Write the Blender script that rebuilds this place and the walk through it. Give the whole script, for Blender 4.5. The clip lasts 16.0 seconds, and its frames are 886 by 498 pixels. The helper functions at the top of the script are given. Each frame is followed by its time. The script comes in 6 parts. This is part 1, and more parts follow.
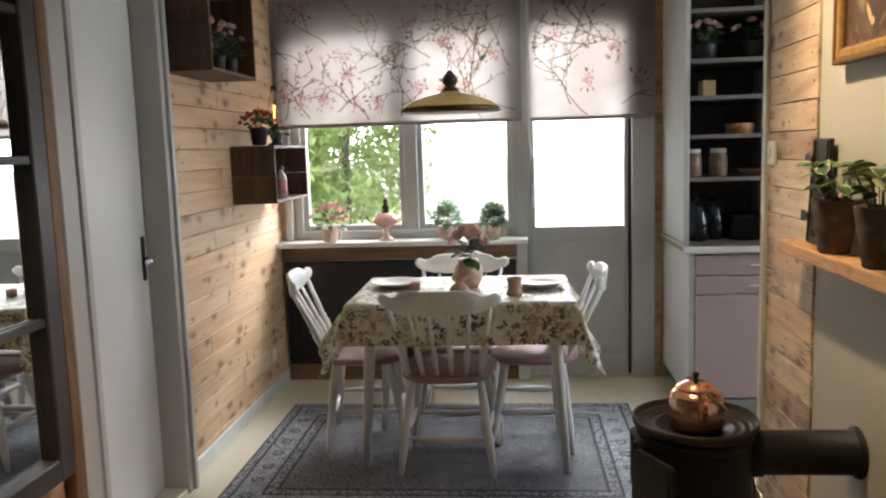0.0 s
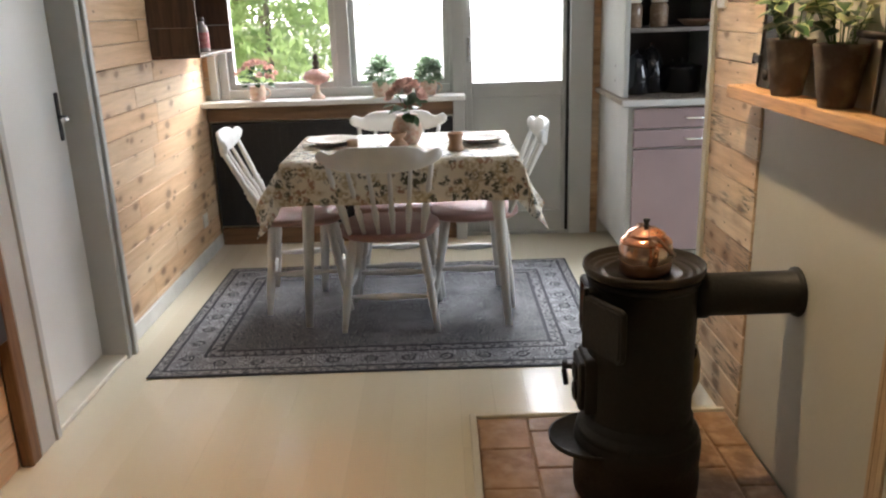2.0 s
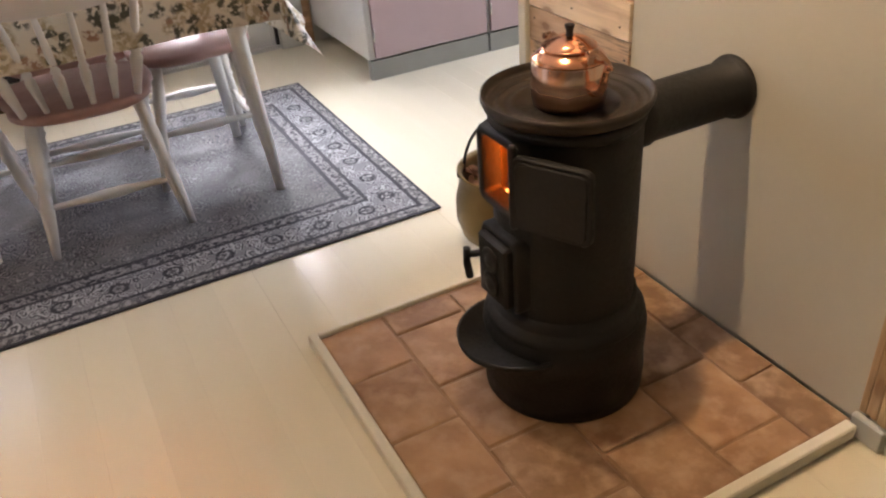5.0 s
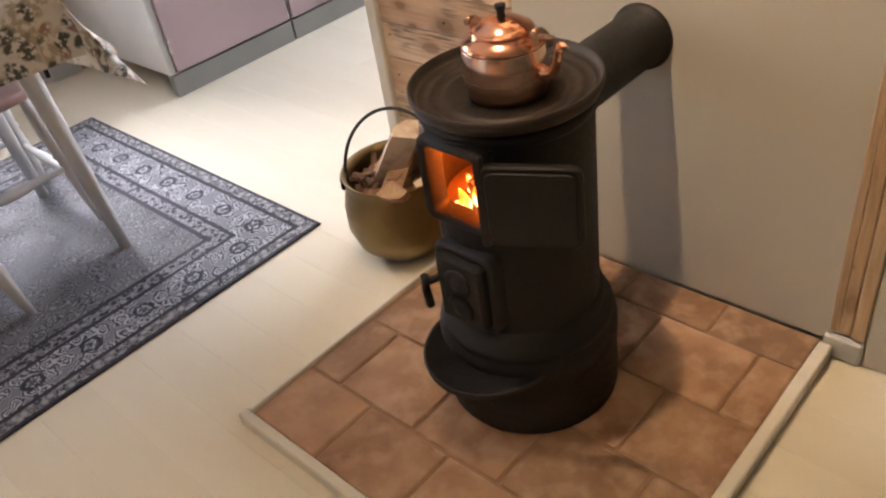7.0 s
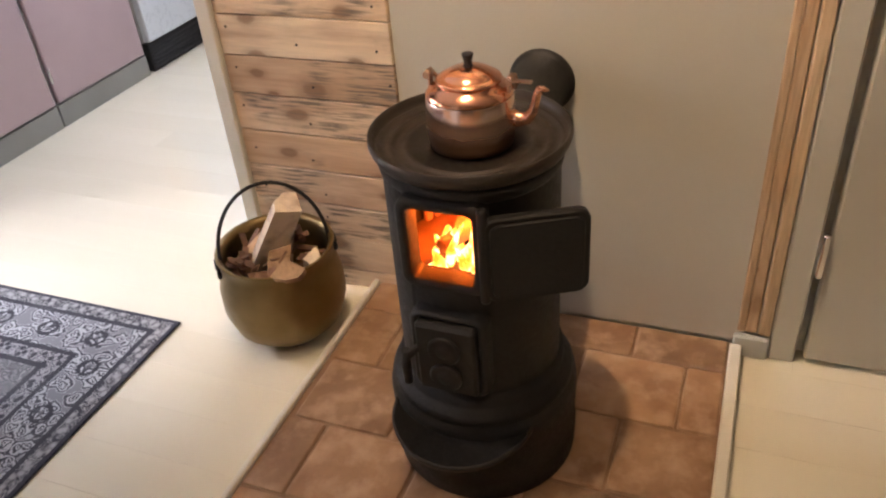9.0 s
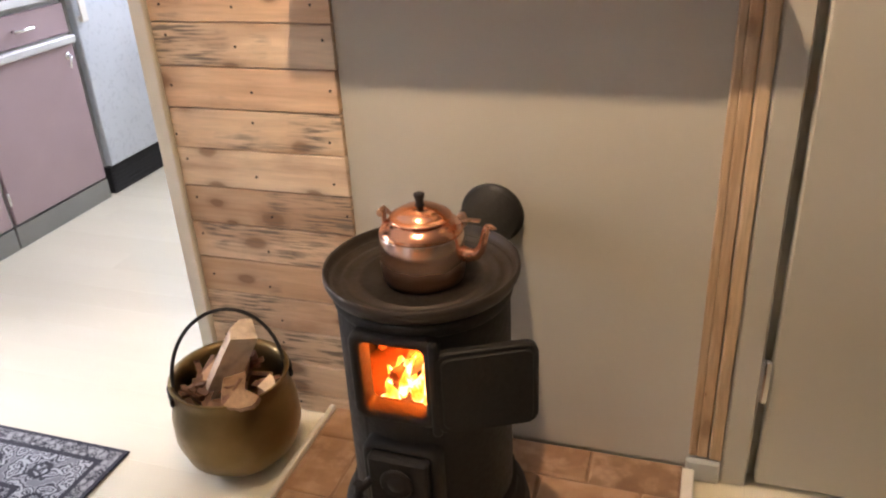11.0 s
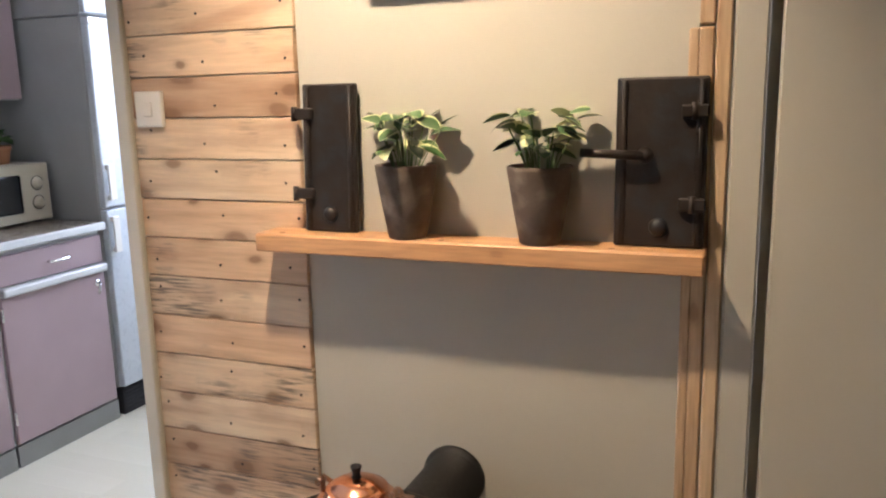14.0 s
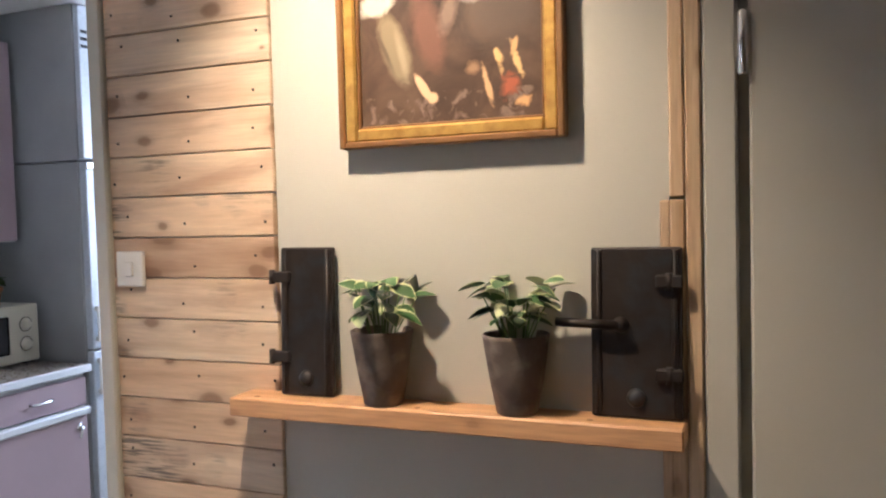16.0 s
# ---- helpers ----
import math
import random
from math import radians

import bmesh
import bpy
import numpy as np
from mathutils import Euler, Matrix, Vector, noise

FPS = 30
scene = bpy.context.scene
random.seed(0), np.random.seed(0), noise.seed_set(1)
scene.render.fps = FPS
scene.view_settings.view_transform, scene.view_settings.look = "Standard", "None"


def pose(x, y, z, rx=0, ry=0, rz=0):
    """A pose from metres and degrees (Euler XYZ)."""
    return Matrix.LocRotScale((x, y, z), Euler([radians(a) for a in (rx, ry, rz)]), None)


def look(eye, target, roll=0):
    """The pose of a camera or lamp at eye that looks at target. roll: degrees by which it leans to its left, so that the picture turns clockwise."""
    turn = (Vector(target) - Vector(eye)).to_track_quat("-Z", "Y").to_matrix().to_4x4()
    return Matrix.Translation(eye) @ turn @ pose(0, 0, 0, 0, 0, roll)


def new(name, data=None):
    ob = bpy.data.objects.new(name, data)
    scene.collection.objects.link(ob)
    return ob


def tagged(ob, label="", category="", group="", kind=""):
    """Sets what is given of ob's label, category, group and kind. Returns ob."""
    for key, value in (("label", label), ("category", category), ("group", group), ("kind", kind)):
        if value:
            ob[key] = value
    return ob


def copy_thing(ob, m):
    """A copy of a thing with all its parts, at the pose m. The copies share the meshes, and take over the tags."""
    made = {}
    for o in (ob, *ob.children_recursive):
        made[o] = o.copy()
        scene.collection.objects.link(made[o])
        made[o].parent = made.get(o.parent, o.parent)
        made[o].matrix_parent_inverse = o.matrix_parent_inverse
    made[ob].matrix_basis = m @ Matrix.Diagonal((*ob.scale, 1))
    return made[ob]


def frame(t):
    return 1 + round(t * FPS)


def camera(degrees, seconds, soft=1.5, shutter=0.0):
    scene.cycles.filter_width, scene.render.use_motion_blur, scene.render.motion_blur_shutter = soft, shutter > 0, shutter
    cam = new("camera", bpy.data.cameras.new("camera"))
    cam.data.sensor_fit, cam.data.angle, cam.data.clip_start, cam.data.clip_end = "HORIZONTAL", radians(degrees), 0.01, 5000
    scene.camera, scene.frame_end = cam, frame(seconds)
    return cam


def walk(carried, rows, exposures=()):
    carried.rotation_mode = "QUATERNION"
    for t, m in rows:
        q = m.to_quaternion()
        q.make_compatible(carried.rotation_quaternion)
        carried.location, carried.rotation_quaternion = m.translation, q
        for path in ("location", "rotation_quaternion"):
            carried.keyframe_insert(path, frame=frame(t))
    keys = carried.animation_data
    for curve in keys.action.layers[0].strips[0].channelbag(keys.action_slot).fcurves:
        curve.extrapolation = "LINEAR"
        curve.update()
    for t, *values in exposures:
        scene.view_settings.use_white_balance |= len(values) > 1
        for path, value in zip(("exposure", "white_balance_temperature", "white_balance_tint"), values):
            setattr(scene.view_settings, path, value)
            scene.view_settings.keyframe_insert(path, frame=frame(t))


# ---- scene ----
cam = camera(58.0, 16.0, soft=2.2)
PATH = [
    (0, (0.158, 0.362, 1.382), (-0.02, 2.338, 1.132), -1.8),
    (0.5, (0.114, 0.276, 1.367), (0.037, 2.252, 1.065), -2.0),
    (1, (0.076, 0.248, 1.355), (0.055, 2.216, 0.998), -1.9),
    (1.5, (0.067, 0.3, 1.338), (0.062, 2.246, 0.876), -1.6),
    (2, (0.097, 0.423, 1.328), (0.092, 2.337, 0.748), -1.9),
    (2.5, (0.135, 0.526, 1.323), (0.163, 2.418, 0.676), -2.4),
    (3, (0.106, 0.614, 1.303), (0.256, 2.47, 0.575), -2.3),
    (3.5, (-0.026, 0.764, 1.272), (0.356, 2.555, 0.47), -2.4),
    (4, (-0.134, 0.903, 1.261), (0.416, 2.617, 0.39), -1.8),
    (4.5, (-0.151, 1.083, 1.23), (0.465, 2.714, 0.25), -3.1),
    (5, (-0.19, 1.272, 1.222), (0.537, 2.794, 0.148), -4.8),
    (5.2, (-0.215, 1.332, 1.23), (0.581, 2.8, 0.13), -5.1),
    (7.3, (-0.305, 1.72, 1.227), (0.85, 2.823, 0.022), -9.2),
    (7.5, (-0.339, 1.801, 1.216), (0.883, 2.824, 0.008), -8.0),
    (8, (-0.375, 1.914, 1.213), (0.945, 2.806, 0.005), -8.5),
    (8.5, (-0.412, 1.991, 1.215), (1.016, 2.726, 0.024), -7.2),
    (10.8, (-0.432, 1.996, 1.248), (1.24, 2.571, 0.314), -3.4),
    (11, (-0.432, 1.974, 1.261), (1.256, 2.568, 0.366), -3.2),
    (11.5, (-0.417, 1.938, 1.271), (1.289, 2.598, 0.463), -2.6),
    (12, (-0.417, 1.904, 1.29), (1.303, 2.609, 0.552), -1.8),
    (12.5, (-0.415, 1.869, 1.312), (1.335, 2.594, 0.673), -1.4),
    (13, (-0.413, 1.845, 1.331), (1.371, 2.581, 0.807), -1.4),
    (13.5, (-0.401, 1.829, 1.341), (1.404, 2.565, 0.893), -1.4),
    (14, (-0.391, 1.82, 1.356), (1.43, 2.552, 0.97), -1.4),
    (14.5, (-0.38, 1.814, 1.375), (1.457, 2.537, 1.058), -1.6),
    (15, (-0.371, 1.803, 1.393), (1.479, 2.524, 1.145), -1.8),
    (15.5, (-0.359, 1.794, 1.409), (1.495, 2.525, 1.242), -1.8),
    (16, (-0.351, 1.784, 1.434), (1.504, 2.526, 1.347), -1.5),
]
walk(cam, [(t, look(eye, target, roll)) for t, eye, target, roll in PATH],
     exposures=[(0.0, 0.66, 6500, 12), (1.5, 0.82, 6500, 12), (2.5, 1.16, 6600, 15), (3.5, 1.34, 6800, 20), (5.0, 1.55, 6700, 21), (8.5, 1.50, 6500, 24),
                (12.5, 1.57, 6300, 23), (14.0, 1.28, 5850, 19), (16.0, 1.00, 5450, 19)])

# ---- world, sun, lights ----
world = bpy.data.worlds.new("world")
scene.world = world
world.use_nodes = True
wn = world.node_tree.nodes
sky = wn.new("ShaderNodeTexSky")
sky.sky_type = 'NISHITA'
sky.sun_disc = False
sky.sun_elevation, sky.sun_rotation = radians(48), radians(200)
wn["Background"].inputs["Strength"].default_value = 0.15
world.node_tree.links.new(sky.outputs[0], wn["Background"].inputs["Color"])


def lamp(name, kind, m, power, color, size=0.05, size_y=None, angle=None, blend=0.6):
    d = bpy.data.lights.new(name, kind)
    d.energy, d.color = power, color
    if kind == 'SUN':
        d.angle = radians(size)
    elif kind == 'AREA':
        d.shape, d.size, d.size_y = 'RECTANGLE', size, size_y or size
    else:
        d.shadow_soft_size = size
    if kind == 'SPOT':
        d.spot_size, d.spot_blend = radians(angle), blend
    ob = new(name, d)
    ob.matrix_world = m
    return ob


lamp("sun", 'SUN', look((0, 0, 20), (6, 14, 0)), 5.0, (1, 0.95, 0.88), 0.5)
# daylight that enters by the window and the glazed door, standing above the visible part of the panes
lamp("window_daylight", 'AREA', look((-0.5, 5.55, 2.05), (-0.35, 3.2, 0.3)), 3, (0.90, 0.95, 1.0), 1.4, 0.75)
lamp("door_daylight", 'AREA', look((0.55, 5.55, 2.05), (0.2, 3.2, 0.3)), 1.5, (0.90, 0.95, 1.0), 0.6, 0.75)
lamp("sky_daylight", 'AREA', look((1.1, 7.4, 3.4), (-0.6, 4.2, 0.5)), 390, (0.92, 0.96, 1.0), 3.6, 1.8)
# daylight from the kitchen's own window
lamp("kitchen_daylight", 'AREA', look((3.22, 3.75, 1.6), (-1.2, 3.3, 0.8)), 26, (0.84, 0.92, 1.0), 1.3, 1.0)
# warm ceiling spots over the stove wall and the hall
WARM = (1.0, 0.77, 0.48)
lamp("ceiling_spot_shelf", 'SPOT', look((0.44, 2.50, 2.29), (1.0, 2.39, 1.36)), 55, (1.0, 0.76, 0.46), 0.035, angle=83, blend=1.0)
lamp("ceiling_spot_hall", 'SPOT', look((-0.62, 2.08, 2.29), (-0.62, 2.14, 0)), 28, WARM, 0.035, angle=76, blend=1.0)
lamp("ceiling_spot_rear", 'SPOT', look((-0.3, -0.4, 2.29), (-0.4, -0.1, 0)), 1.6, WARM, 0.035, angle=140, blend=0.7)
lamp("pendant_bulb_light", 'POINT', pose(-0.105, 3.86, 1.565), 3.5, (1, 0.70, 0.36), 0.03)
lamp("fire_light", 'POINT', pose(0.585, 2.372, 0.60), 4.2, (1, 0.15, 0.008), 0.03)


# ---- materials ----
def rgb(h):
    return tuple(((int(h[i:i + 2], 16) / 255) ** 2.2) for i in (0, 2, 4)) + (1,)


def base_mat(name):
    m = bpy.data.materials.new(name)
    m.use_nodes = True
    return m, m.node_tree.nodes, m.node_tree.links, m.node_tree.nodes["Principled BSDF"]


def put(nodes, links, kind, ins=None, **props):
    n = nodes.new(kind)
    for k, v in props.items():
        if k == "op":
            n.operation = v
        elif k == "data_type":
            n.data_type = v
        elif k == "feature":
            n.feature = v
        elif k == "dims":
            n.noise_dimensions = v
    for k, v in (ins or {}).items():
        if hasattr(v, "is_output"):
            links.new(v, n.inputs[k])
        else:
            n.inputs[k].default_value = v
    return n


def coords(nd, ln, scale=(1, 1, 1), rand=0.0):
    tc = put(nd, ln, "ShaderNodeTexCoord")
    src = tc.outputs["Object"]
    if rand:
        oi = put(nd, ln, "ShaderNodeObjectInfo")
        mu = put(nd, ln, "ShaderNodeMath", {0: oi.outputs["Random"], 1: rand}, op='MULTIPLY')
        src = put(nd, ln, "ShaderNodeVectorMath", {0: src, 1: mu.outputs[0]}, op='ADD').outputs[0]
    return put(nd, ln, "ShaderNodeMapping", {"Vector": src, "Scale": scale}).outputs[0]


def ramp(nd, ln, fac, stops):
    r = put(nd, ln, "ShaderNodeValToRGB", {0: fac})
    e = r.color_ramp.elements
    while len(e) < len(stops):
        e.new(0.5)
    for i, (p, c) in enumerate(stops):
        e[i].position, e[i].color = p, c if len(c) == 4 else (*c, 1)
    return r.outputs[0]


def mix(nd, ln, fac, a, b, blend='MIX'):
    n = nd.new("ShaderNodeMix")
    n.data_type, n.blend_type = 'RGBA', blend
    for i, v in ((0, fac), (6, a), (7, b)):
        if hasattr(v, "is_output"):
            ln.new(v, n.inputs[i])
        else:
            n.inputs[i].default_value = v
    return n.outputs[2]


def flat_cells(nd, ln, vec, scale, feature='F1'):
    """Voronoi cells in a plane."""
    n = put(nd, ln, "ShaderNodeTexVoronoi", {}, feature=feature)
    n.voronoi_dimensions = '2D'
    ln.new(vec, n.inputs["Vector"])
    n.inputs["Scale"].default_value = scale
    return n


def math_node(nd, ln, op, a, b=0.0, clamp=False):
    n = put(nd, ln, "ShaderNodeMath", {0: a, 1: b}, op=op)
    n.use_clamp = clamp
    return n.outputs[0]


def surface(name, c1, c2, rough=0.5, metal=0.0, scale=6, bump=0.15, fine=60, stretch=(1, 1, 1), rand=0.0, coat=0.0, wear=None, uneven=0.3):
    """A painted, cast or woven surface: two tones at a coarse scale, a fine grain, uneven gloss."""
    m, nd, ln, bs = base_mat(name)
    v = coords(nd, ln, stretch, 7.0 if rand else 0.0)
    n1 = put(nd, ln, "ShaderNodeTexNoise", {"Vector": v, "Scale": scale, "Detail": 5})
    n2 = put(nd, ln, "ShaderNodeTexNoise", {"Vector": v, "Scale": fine, "Detail": 4})
    col = ramp(nd, ln, n1.outputs[0], [(0.3, c1), (0.7, c2)])
    if rand:
        oi = put(nd, ln, "ShaderNodeObjectInfo")
        k = math_node(nd, ln, 'MULTIPLY_ADD', oi.outputs["Random"], rand)
        k.node.inputs[2].default_value = 1 - rand / 2
        col = mix(nd, ln, 1.0, col, k, 'MULTIPLY')
    if wear:
        w = put(nd, ln, "ShaderNodeTexNoise", {"Vector": v, "Scale": scale * 2.2, "Detail": 6})
        f = ramp(nd, ln, w.outputs[0], [(0.46, (0, 0, 0)), (0.74, (0.85, 0.85, 0.85))])
        col = mix(nd, ln, f, col, wear)
    ln.new(col, bs.inputs["Base Color"])
    bs.inputs["Metallic"].default_value = metal
    r = math_node(nd, ln, 'MULTIPLY_ADD', n2.outputs[0], uneven)
    r.node.inputs[2].default_value = rough - uneven / 2
    ln.new(r, bs.inputs["Roughness"])
    bs.inputs["Coat Weight"].default_value = coat
    b = put(nd, ln, "ShaderNodeBump", {"Height": n2.outputs[0], "Strength": bump, "Distance": 0.003})
    ln.new(b.outputs[0], bs.inputs["Normal"])
    return m


def timber(name, light, dark, along, rough=0.6, knots=1.0, grey=0.0, rand=0.5, grain=1.0):
    """Sawn wood with grain along one axis (0 x, 1 y, 2 z), knots, nail marks and weather stains."""
    m, nd, ln, bs = base_mat(name)
    sc = [14.0, 14.0, 14.0]
    sc[along] = 1.0
    v = coords(nd, ln, (1, 1, 1), 13.0)
    vs = put(nd, ln, "ShaderNodeMapping", {"Vector": v, "Scale": sc}).outputs[0]
    g1 = put(nd, ln, "ShaderNodeTexNoise", {"Vector": vs, "Scale": 2.2, "Detail": 6, "Distortion": 0.6})
    g2 = put(nd, ln, "ShaderNodeTexNoise", {"Vector": vs, "Scale": 12, "Detail": 4})
    col = ramp(nd, ln, g1.outputs[0], [(0.3, dark), (0.62, light)])
    fine = ramp(nd, ln, g2.outputs[0], [(0.3, (0.72, 0.72, 0.72)), (0.6, (1, 1, 1))])
    col = mix(nd, ln, 0.8 * grain, col, fine, 'MULTIPLY')
    # broad tone from board to board
    oi = put(nd, ln, "ShaderNodeObjectInfo")
    tone = ramp(nd, ln, oi.outputs["Random"], [(0.0, (1 - rand * 0.5, 1 - rand * 0.62, 1 - rand * 0.7)), (0.3, (1, 0.90, 0.80)), (0.5, (1.0, 1.0, 0.98)),
                                               (0.7, (1.0, 1.0, 1.0)), (1.0, (1, 0.9, 0.82))])
    col = mix(nd, ln, 1.0, col, tone, 'MULTIPLY')
    sp = put(nd, ln, "ShaderNodeSeparateXYZ", {0: v})
    kv = put(nd, ln, "ShaderNodeCombineXYZ", {0: math_node(nd, ln, 'MULTIPLY', sp.outputs[along], 5.2), 1: math_node(nd, ln, 'MULTIPLY', sp.outputs[1 if along == 2 else 2], 9.5)}).outputs[0]
    warp = put(nd, ln, "ShaderNodeTexNoise", {"Vector": kv, "Scale": 2.5, "Detail": 3})
    kv = mix(nd, ln, 0.12, kv, warp.outputs[1])
    vo = flat_cells(nd, ln, kv, 1.0)
    size = put(nd, ln, "ShaderNodeSeparateColor", {0: vo.outputs["Color"]})
    far = math_node(nd, ln, 'DIVIDE', vo.outputs["Distance"], math_node(nd, ln, 'ADD', math_node(nd, ln, 'MULTIPLY', size.outputs[0], 1.25), 0.15))
    k = ramp(nd, ln, far, [(0.07, (1, 1, 1)), (0.10, (0.85, 0.85, 0.85)), (0.13, (0.42, 0.42, 0.42)), (0.21, (0.12, 0.12, 0.12)), (0.32, (0, 0, 0))])
    col = mix(nd, ln, math_node(nd, ln, 'MULTIPLY', k, 0.75 * knots), col, (0.16, 0.075, 0.035, 1))
    if grey:
        st = put(nd, ln, "ShaderNodeTexNoise", {"Vector": v, "Scale": 3.1, "Detail": 7})
        f = ramp(nd, ln, st.outputs[0], [(0.53, (0, 0, 0)), (0.62, (1, 1, 1))])
        f2 = ramp(nd, ln, g2.outputs[0], [(0.45, (0, 0, 0)), (0.6, (1, 1, 1))])
        f = math_node(nd, ln, 'MULTIPLY', math_node(nd, ln, 'MULTIPLY', f, f2), grey)
        heart = put(nd, ln, "ShaderNodeTexNoise", {"Vector": put(nd, ln, "ShaderNodeMapping", {"Vector": v, "Scale": [0.55 if i == along else 2.4 for i in range(3)]}).outputs[0], "Scale": 4.5, "Detail": 4, "Distortion": 0.4})
        hf = ramp(nd, ln, heart.outputs[0], [(0.55, (0, 0, 0)), (0.66, (0.42, 0.42, 0.42)), (0.80, (0.6, 0.6, 0.6))])
        col = mix(nd, ln, hf, col, (0.34, 0.19, 0.115, 1))
        col = mix(nd, ln, f, col, (0.13, 0.11, 0.09, 1))
    ln.new(col, bs.inputs["Base Color"])
    bs.inputs["Roughness"].default_value = rough
    b = put(nd, ln, "ShaderNodeBump", {"Height": g2.outputs[0], "Strength": 0.25, "Distance": 0.002})
    ln.new(b.outputs[0], bs.inputs["Normal"])
    return m


def glow(name, color, strength):
    m, nd, ln, bs = base_mat(name)
    bs.inputs["Emission Color"].default_value = (*color, 1)
    bs.inputs["Emission Strength"].default_value = strength
    return m


def clear(name, tint=(1, 1, 1), rough=0.0):
    m, nd, ln, bs = base_mat(name)
    bs.inputs["Base Color"].default_value = (*tint, 1)
    bs.inputs["Transmission Weight"].default_value = 1.0
    bs.inputs["Roughness"].default_value = rough
    bs.inputs["IOR"].default_value = 1.45
    return m


FLOOR_PAINT = surface("floor_paint", (0.68, 0.63, 0.49), (0.705, 0.66, 0.53), 0.19, scale=1.6, bump=0.012, fine=3, stretch=(5, 0.6, 1), rand=0.05, uneven=0.07)
WALL_PAINT = surface("grey_green_wall_paint", (0.475, 0.458, 0.39), (0.515, 0.498, 0.43), 0.55, scale=2.5, bump=0.10, fine=90)
CEIL_PAINT = surface("ceiling_paint", (0.74, 0.73, 0.70), (0.78, 0.77, 0.74), 0.7)
GREY_PAINT = surface("pale_grey_paint", (0.44, 0.45, 0.43), (0.50, 0.51, 0.49), 0.42, scale=3, bump=0.08, fine=40)
DOOR_PAINT = surface("door_paint", (0.66, 0.67, 0.65), (0.71, 0.72, 0.70), 0.4, scale=2, bump=0.06, fine=40)
WHITE_PAINT = surface("worn_white_paint", (0.62, 0.62, 0.60), (0.74, 0.74, 0.72), 0.38, scale=9, bump=0.12, fine=60)
CREAM_PAINT = surface("cream_edge_paint", (0.60, 0.57, 0.48), (0.66, 0.63, 0.54), 0.45, scale=9, bump=0.1, fine=50)
PINE_Y = timber("pine_boards_left", (0.74, 0.55, 0.36), (0.60, 0.41, 0.245), 1, knots=1.0, grey=0.0, rand=0.22, grain=0.45)
PALLET = timber("reclaimed_boards", (0.78, 0.63, 0.46), (0.60, 0.44, 0.30), 1, knots=1.0, grey=0.9, rand=0.72, grain=0.55)
PALLET_X = timber("reclaimed_boards_end", (0.56, 0.37, 0.21), (0.38, 0.23, 0.12), 0, knots=0.8, grey=0.6, rand=0.5)
PINE_Z = timber("pine_post", (0.64, 0.48, 0.31), (0.50, 0.35, 0.20), 2, knots=0.7, grey=0.1, rand=0.3)
PINE_SHELF = timber("planed_pine_shelf", (0.66, 0.40, 0.20), (0.52, 0.29, 0.13), 1, rough=0.5, knots=0.5, rand=0.1)
BROWN_Z = timber("brown_batten", (0.24, 0.13, 0.06), (0.13, 0.065, 0.03), 2, knots=0.5, rand=0.1)
DARK_CRATE = timber("dark_crate_wood", (0.125, 0.070, 0.042), (0.055, 0.030, 0.018), 2, rough=0.55, knots=0.4, rand=0.3)
RAIL_WOOD = timber("brown_rail", (0.22, 0.13, 0.07), (0.12, 0.07, 0.035), 0, knots=0.7, rand=0.1)
DARK_FRAME = surface("dark_window_paint", (0.035, 0.032, 0.034), (0.06, 0.055, 0.056), 0.45, scale=7, bump=0.2)
GROUT = surface("grout", (0.20, 0.115, 0.065), (0.31, 0.19, 0.115), 0.85, scale=14, bump=0.5)
TILE = surface("terracotta", (0.20, 0.10, 0.048), (0.36, 0.215, 0.115), 0.5, scale=9, bump=0.5, fine=45, rand=0.55, wear=(0.46, 0.31, 0.20, 1))
IRON = surface("black_cast_iron", (0.006, 0.0058, 0.0056), (0.012, 0.0112, 0.0105), 0.58, metal=0.0, scale=11, bump=0.35, fine=110)
IRON.node_tree.nodes["Principled BSDF"].inputs["Specular IOR Level"].default_value = 0.40
PLATE_IRON = surface("hotplate_iron", (0.026, 0.021, 0.017), (0.055, 0.043, 0.034), 0.45, metal=0.4, scale=14, bump=0.3, fine=90)
COPPER = surface("copper", (0.86, 0.40, 0.24), (0.92, 0.48, 0.31), 0.17, metal=1.0, scale=5, bump=0.02, fine=30, uneven=0.08)
TARNISHED = surface("tarnished_copper", (0.46, 0.28, 0.19), (0.66, 0.42, 0.30), 0.28, metal=1.0, scale=4, bump=0.004, fine=12, uneven=0.06)
BRASS = surface("dull_brass", (0.19, 0.135, 0.055), (0.27, 0.195, 0.09), 0.42, metal=0.9, scale=10, bump=0.12, fine=50)
GOLD_BRASS = surface("lamp_brass", (0.80, 0.58, 0.18), (0.92, 0.72, 0.30), 0.34, metal=0.3, scale=40, bump=0.5, fine=70)
BLACK = surface("matt_black", (0.006, 0.006, 0.007), (0.014, 0.013, 0.014), 0.6, scale=8, bump=0.2)
MIRROR, _n, _l, _b = base_mat("mirror_glass")
_b.inputs["Base Color"].default_value, _b.inputs["Metallic"].default_value, _b.inputs["Roughness"].default_value = (0.85, 0.88, 0.88, 1), 1.0, 0.015
GLASS = clear("window_glass")
CHROME = surface("chrome", (0.75, 0.75, 0.76), (0.85, 0.85, 0.86), 0.2, metal=1.0, bump=0.02)


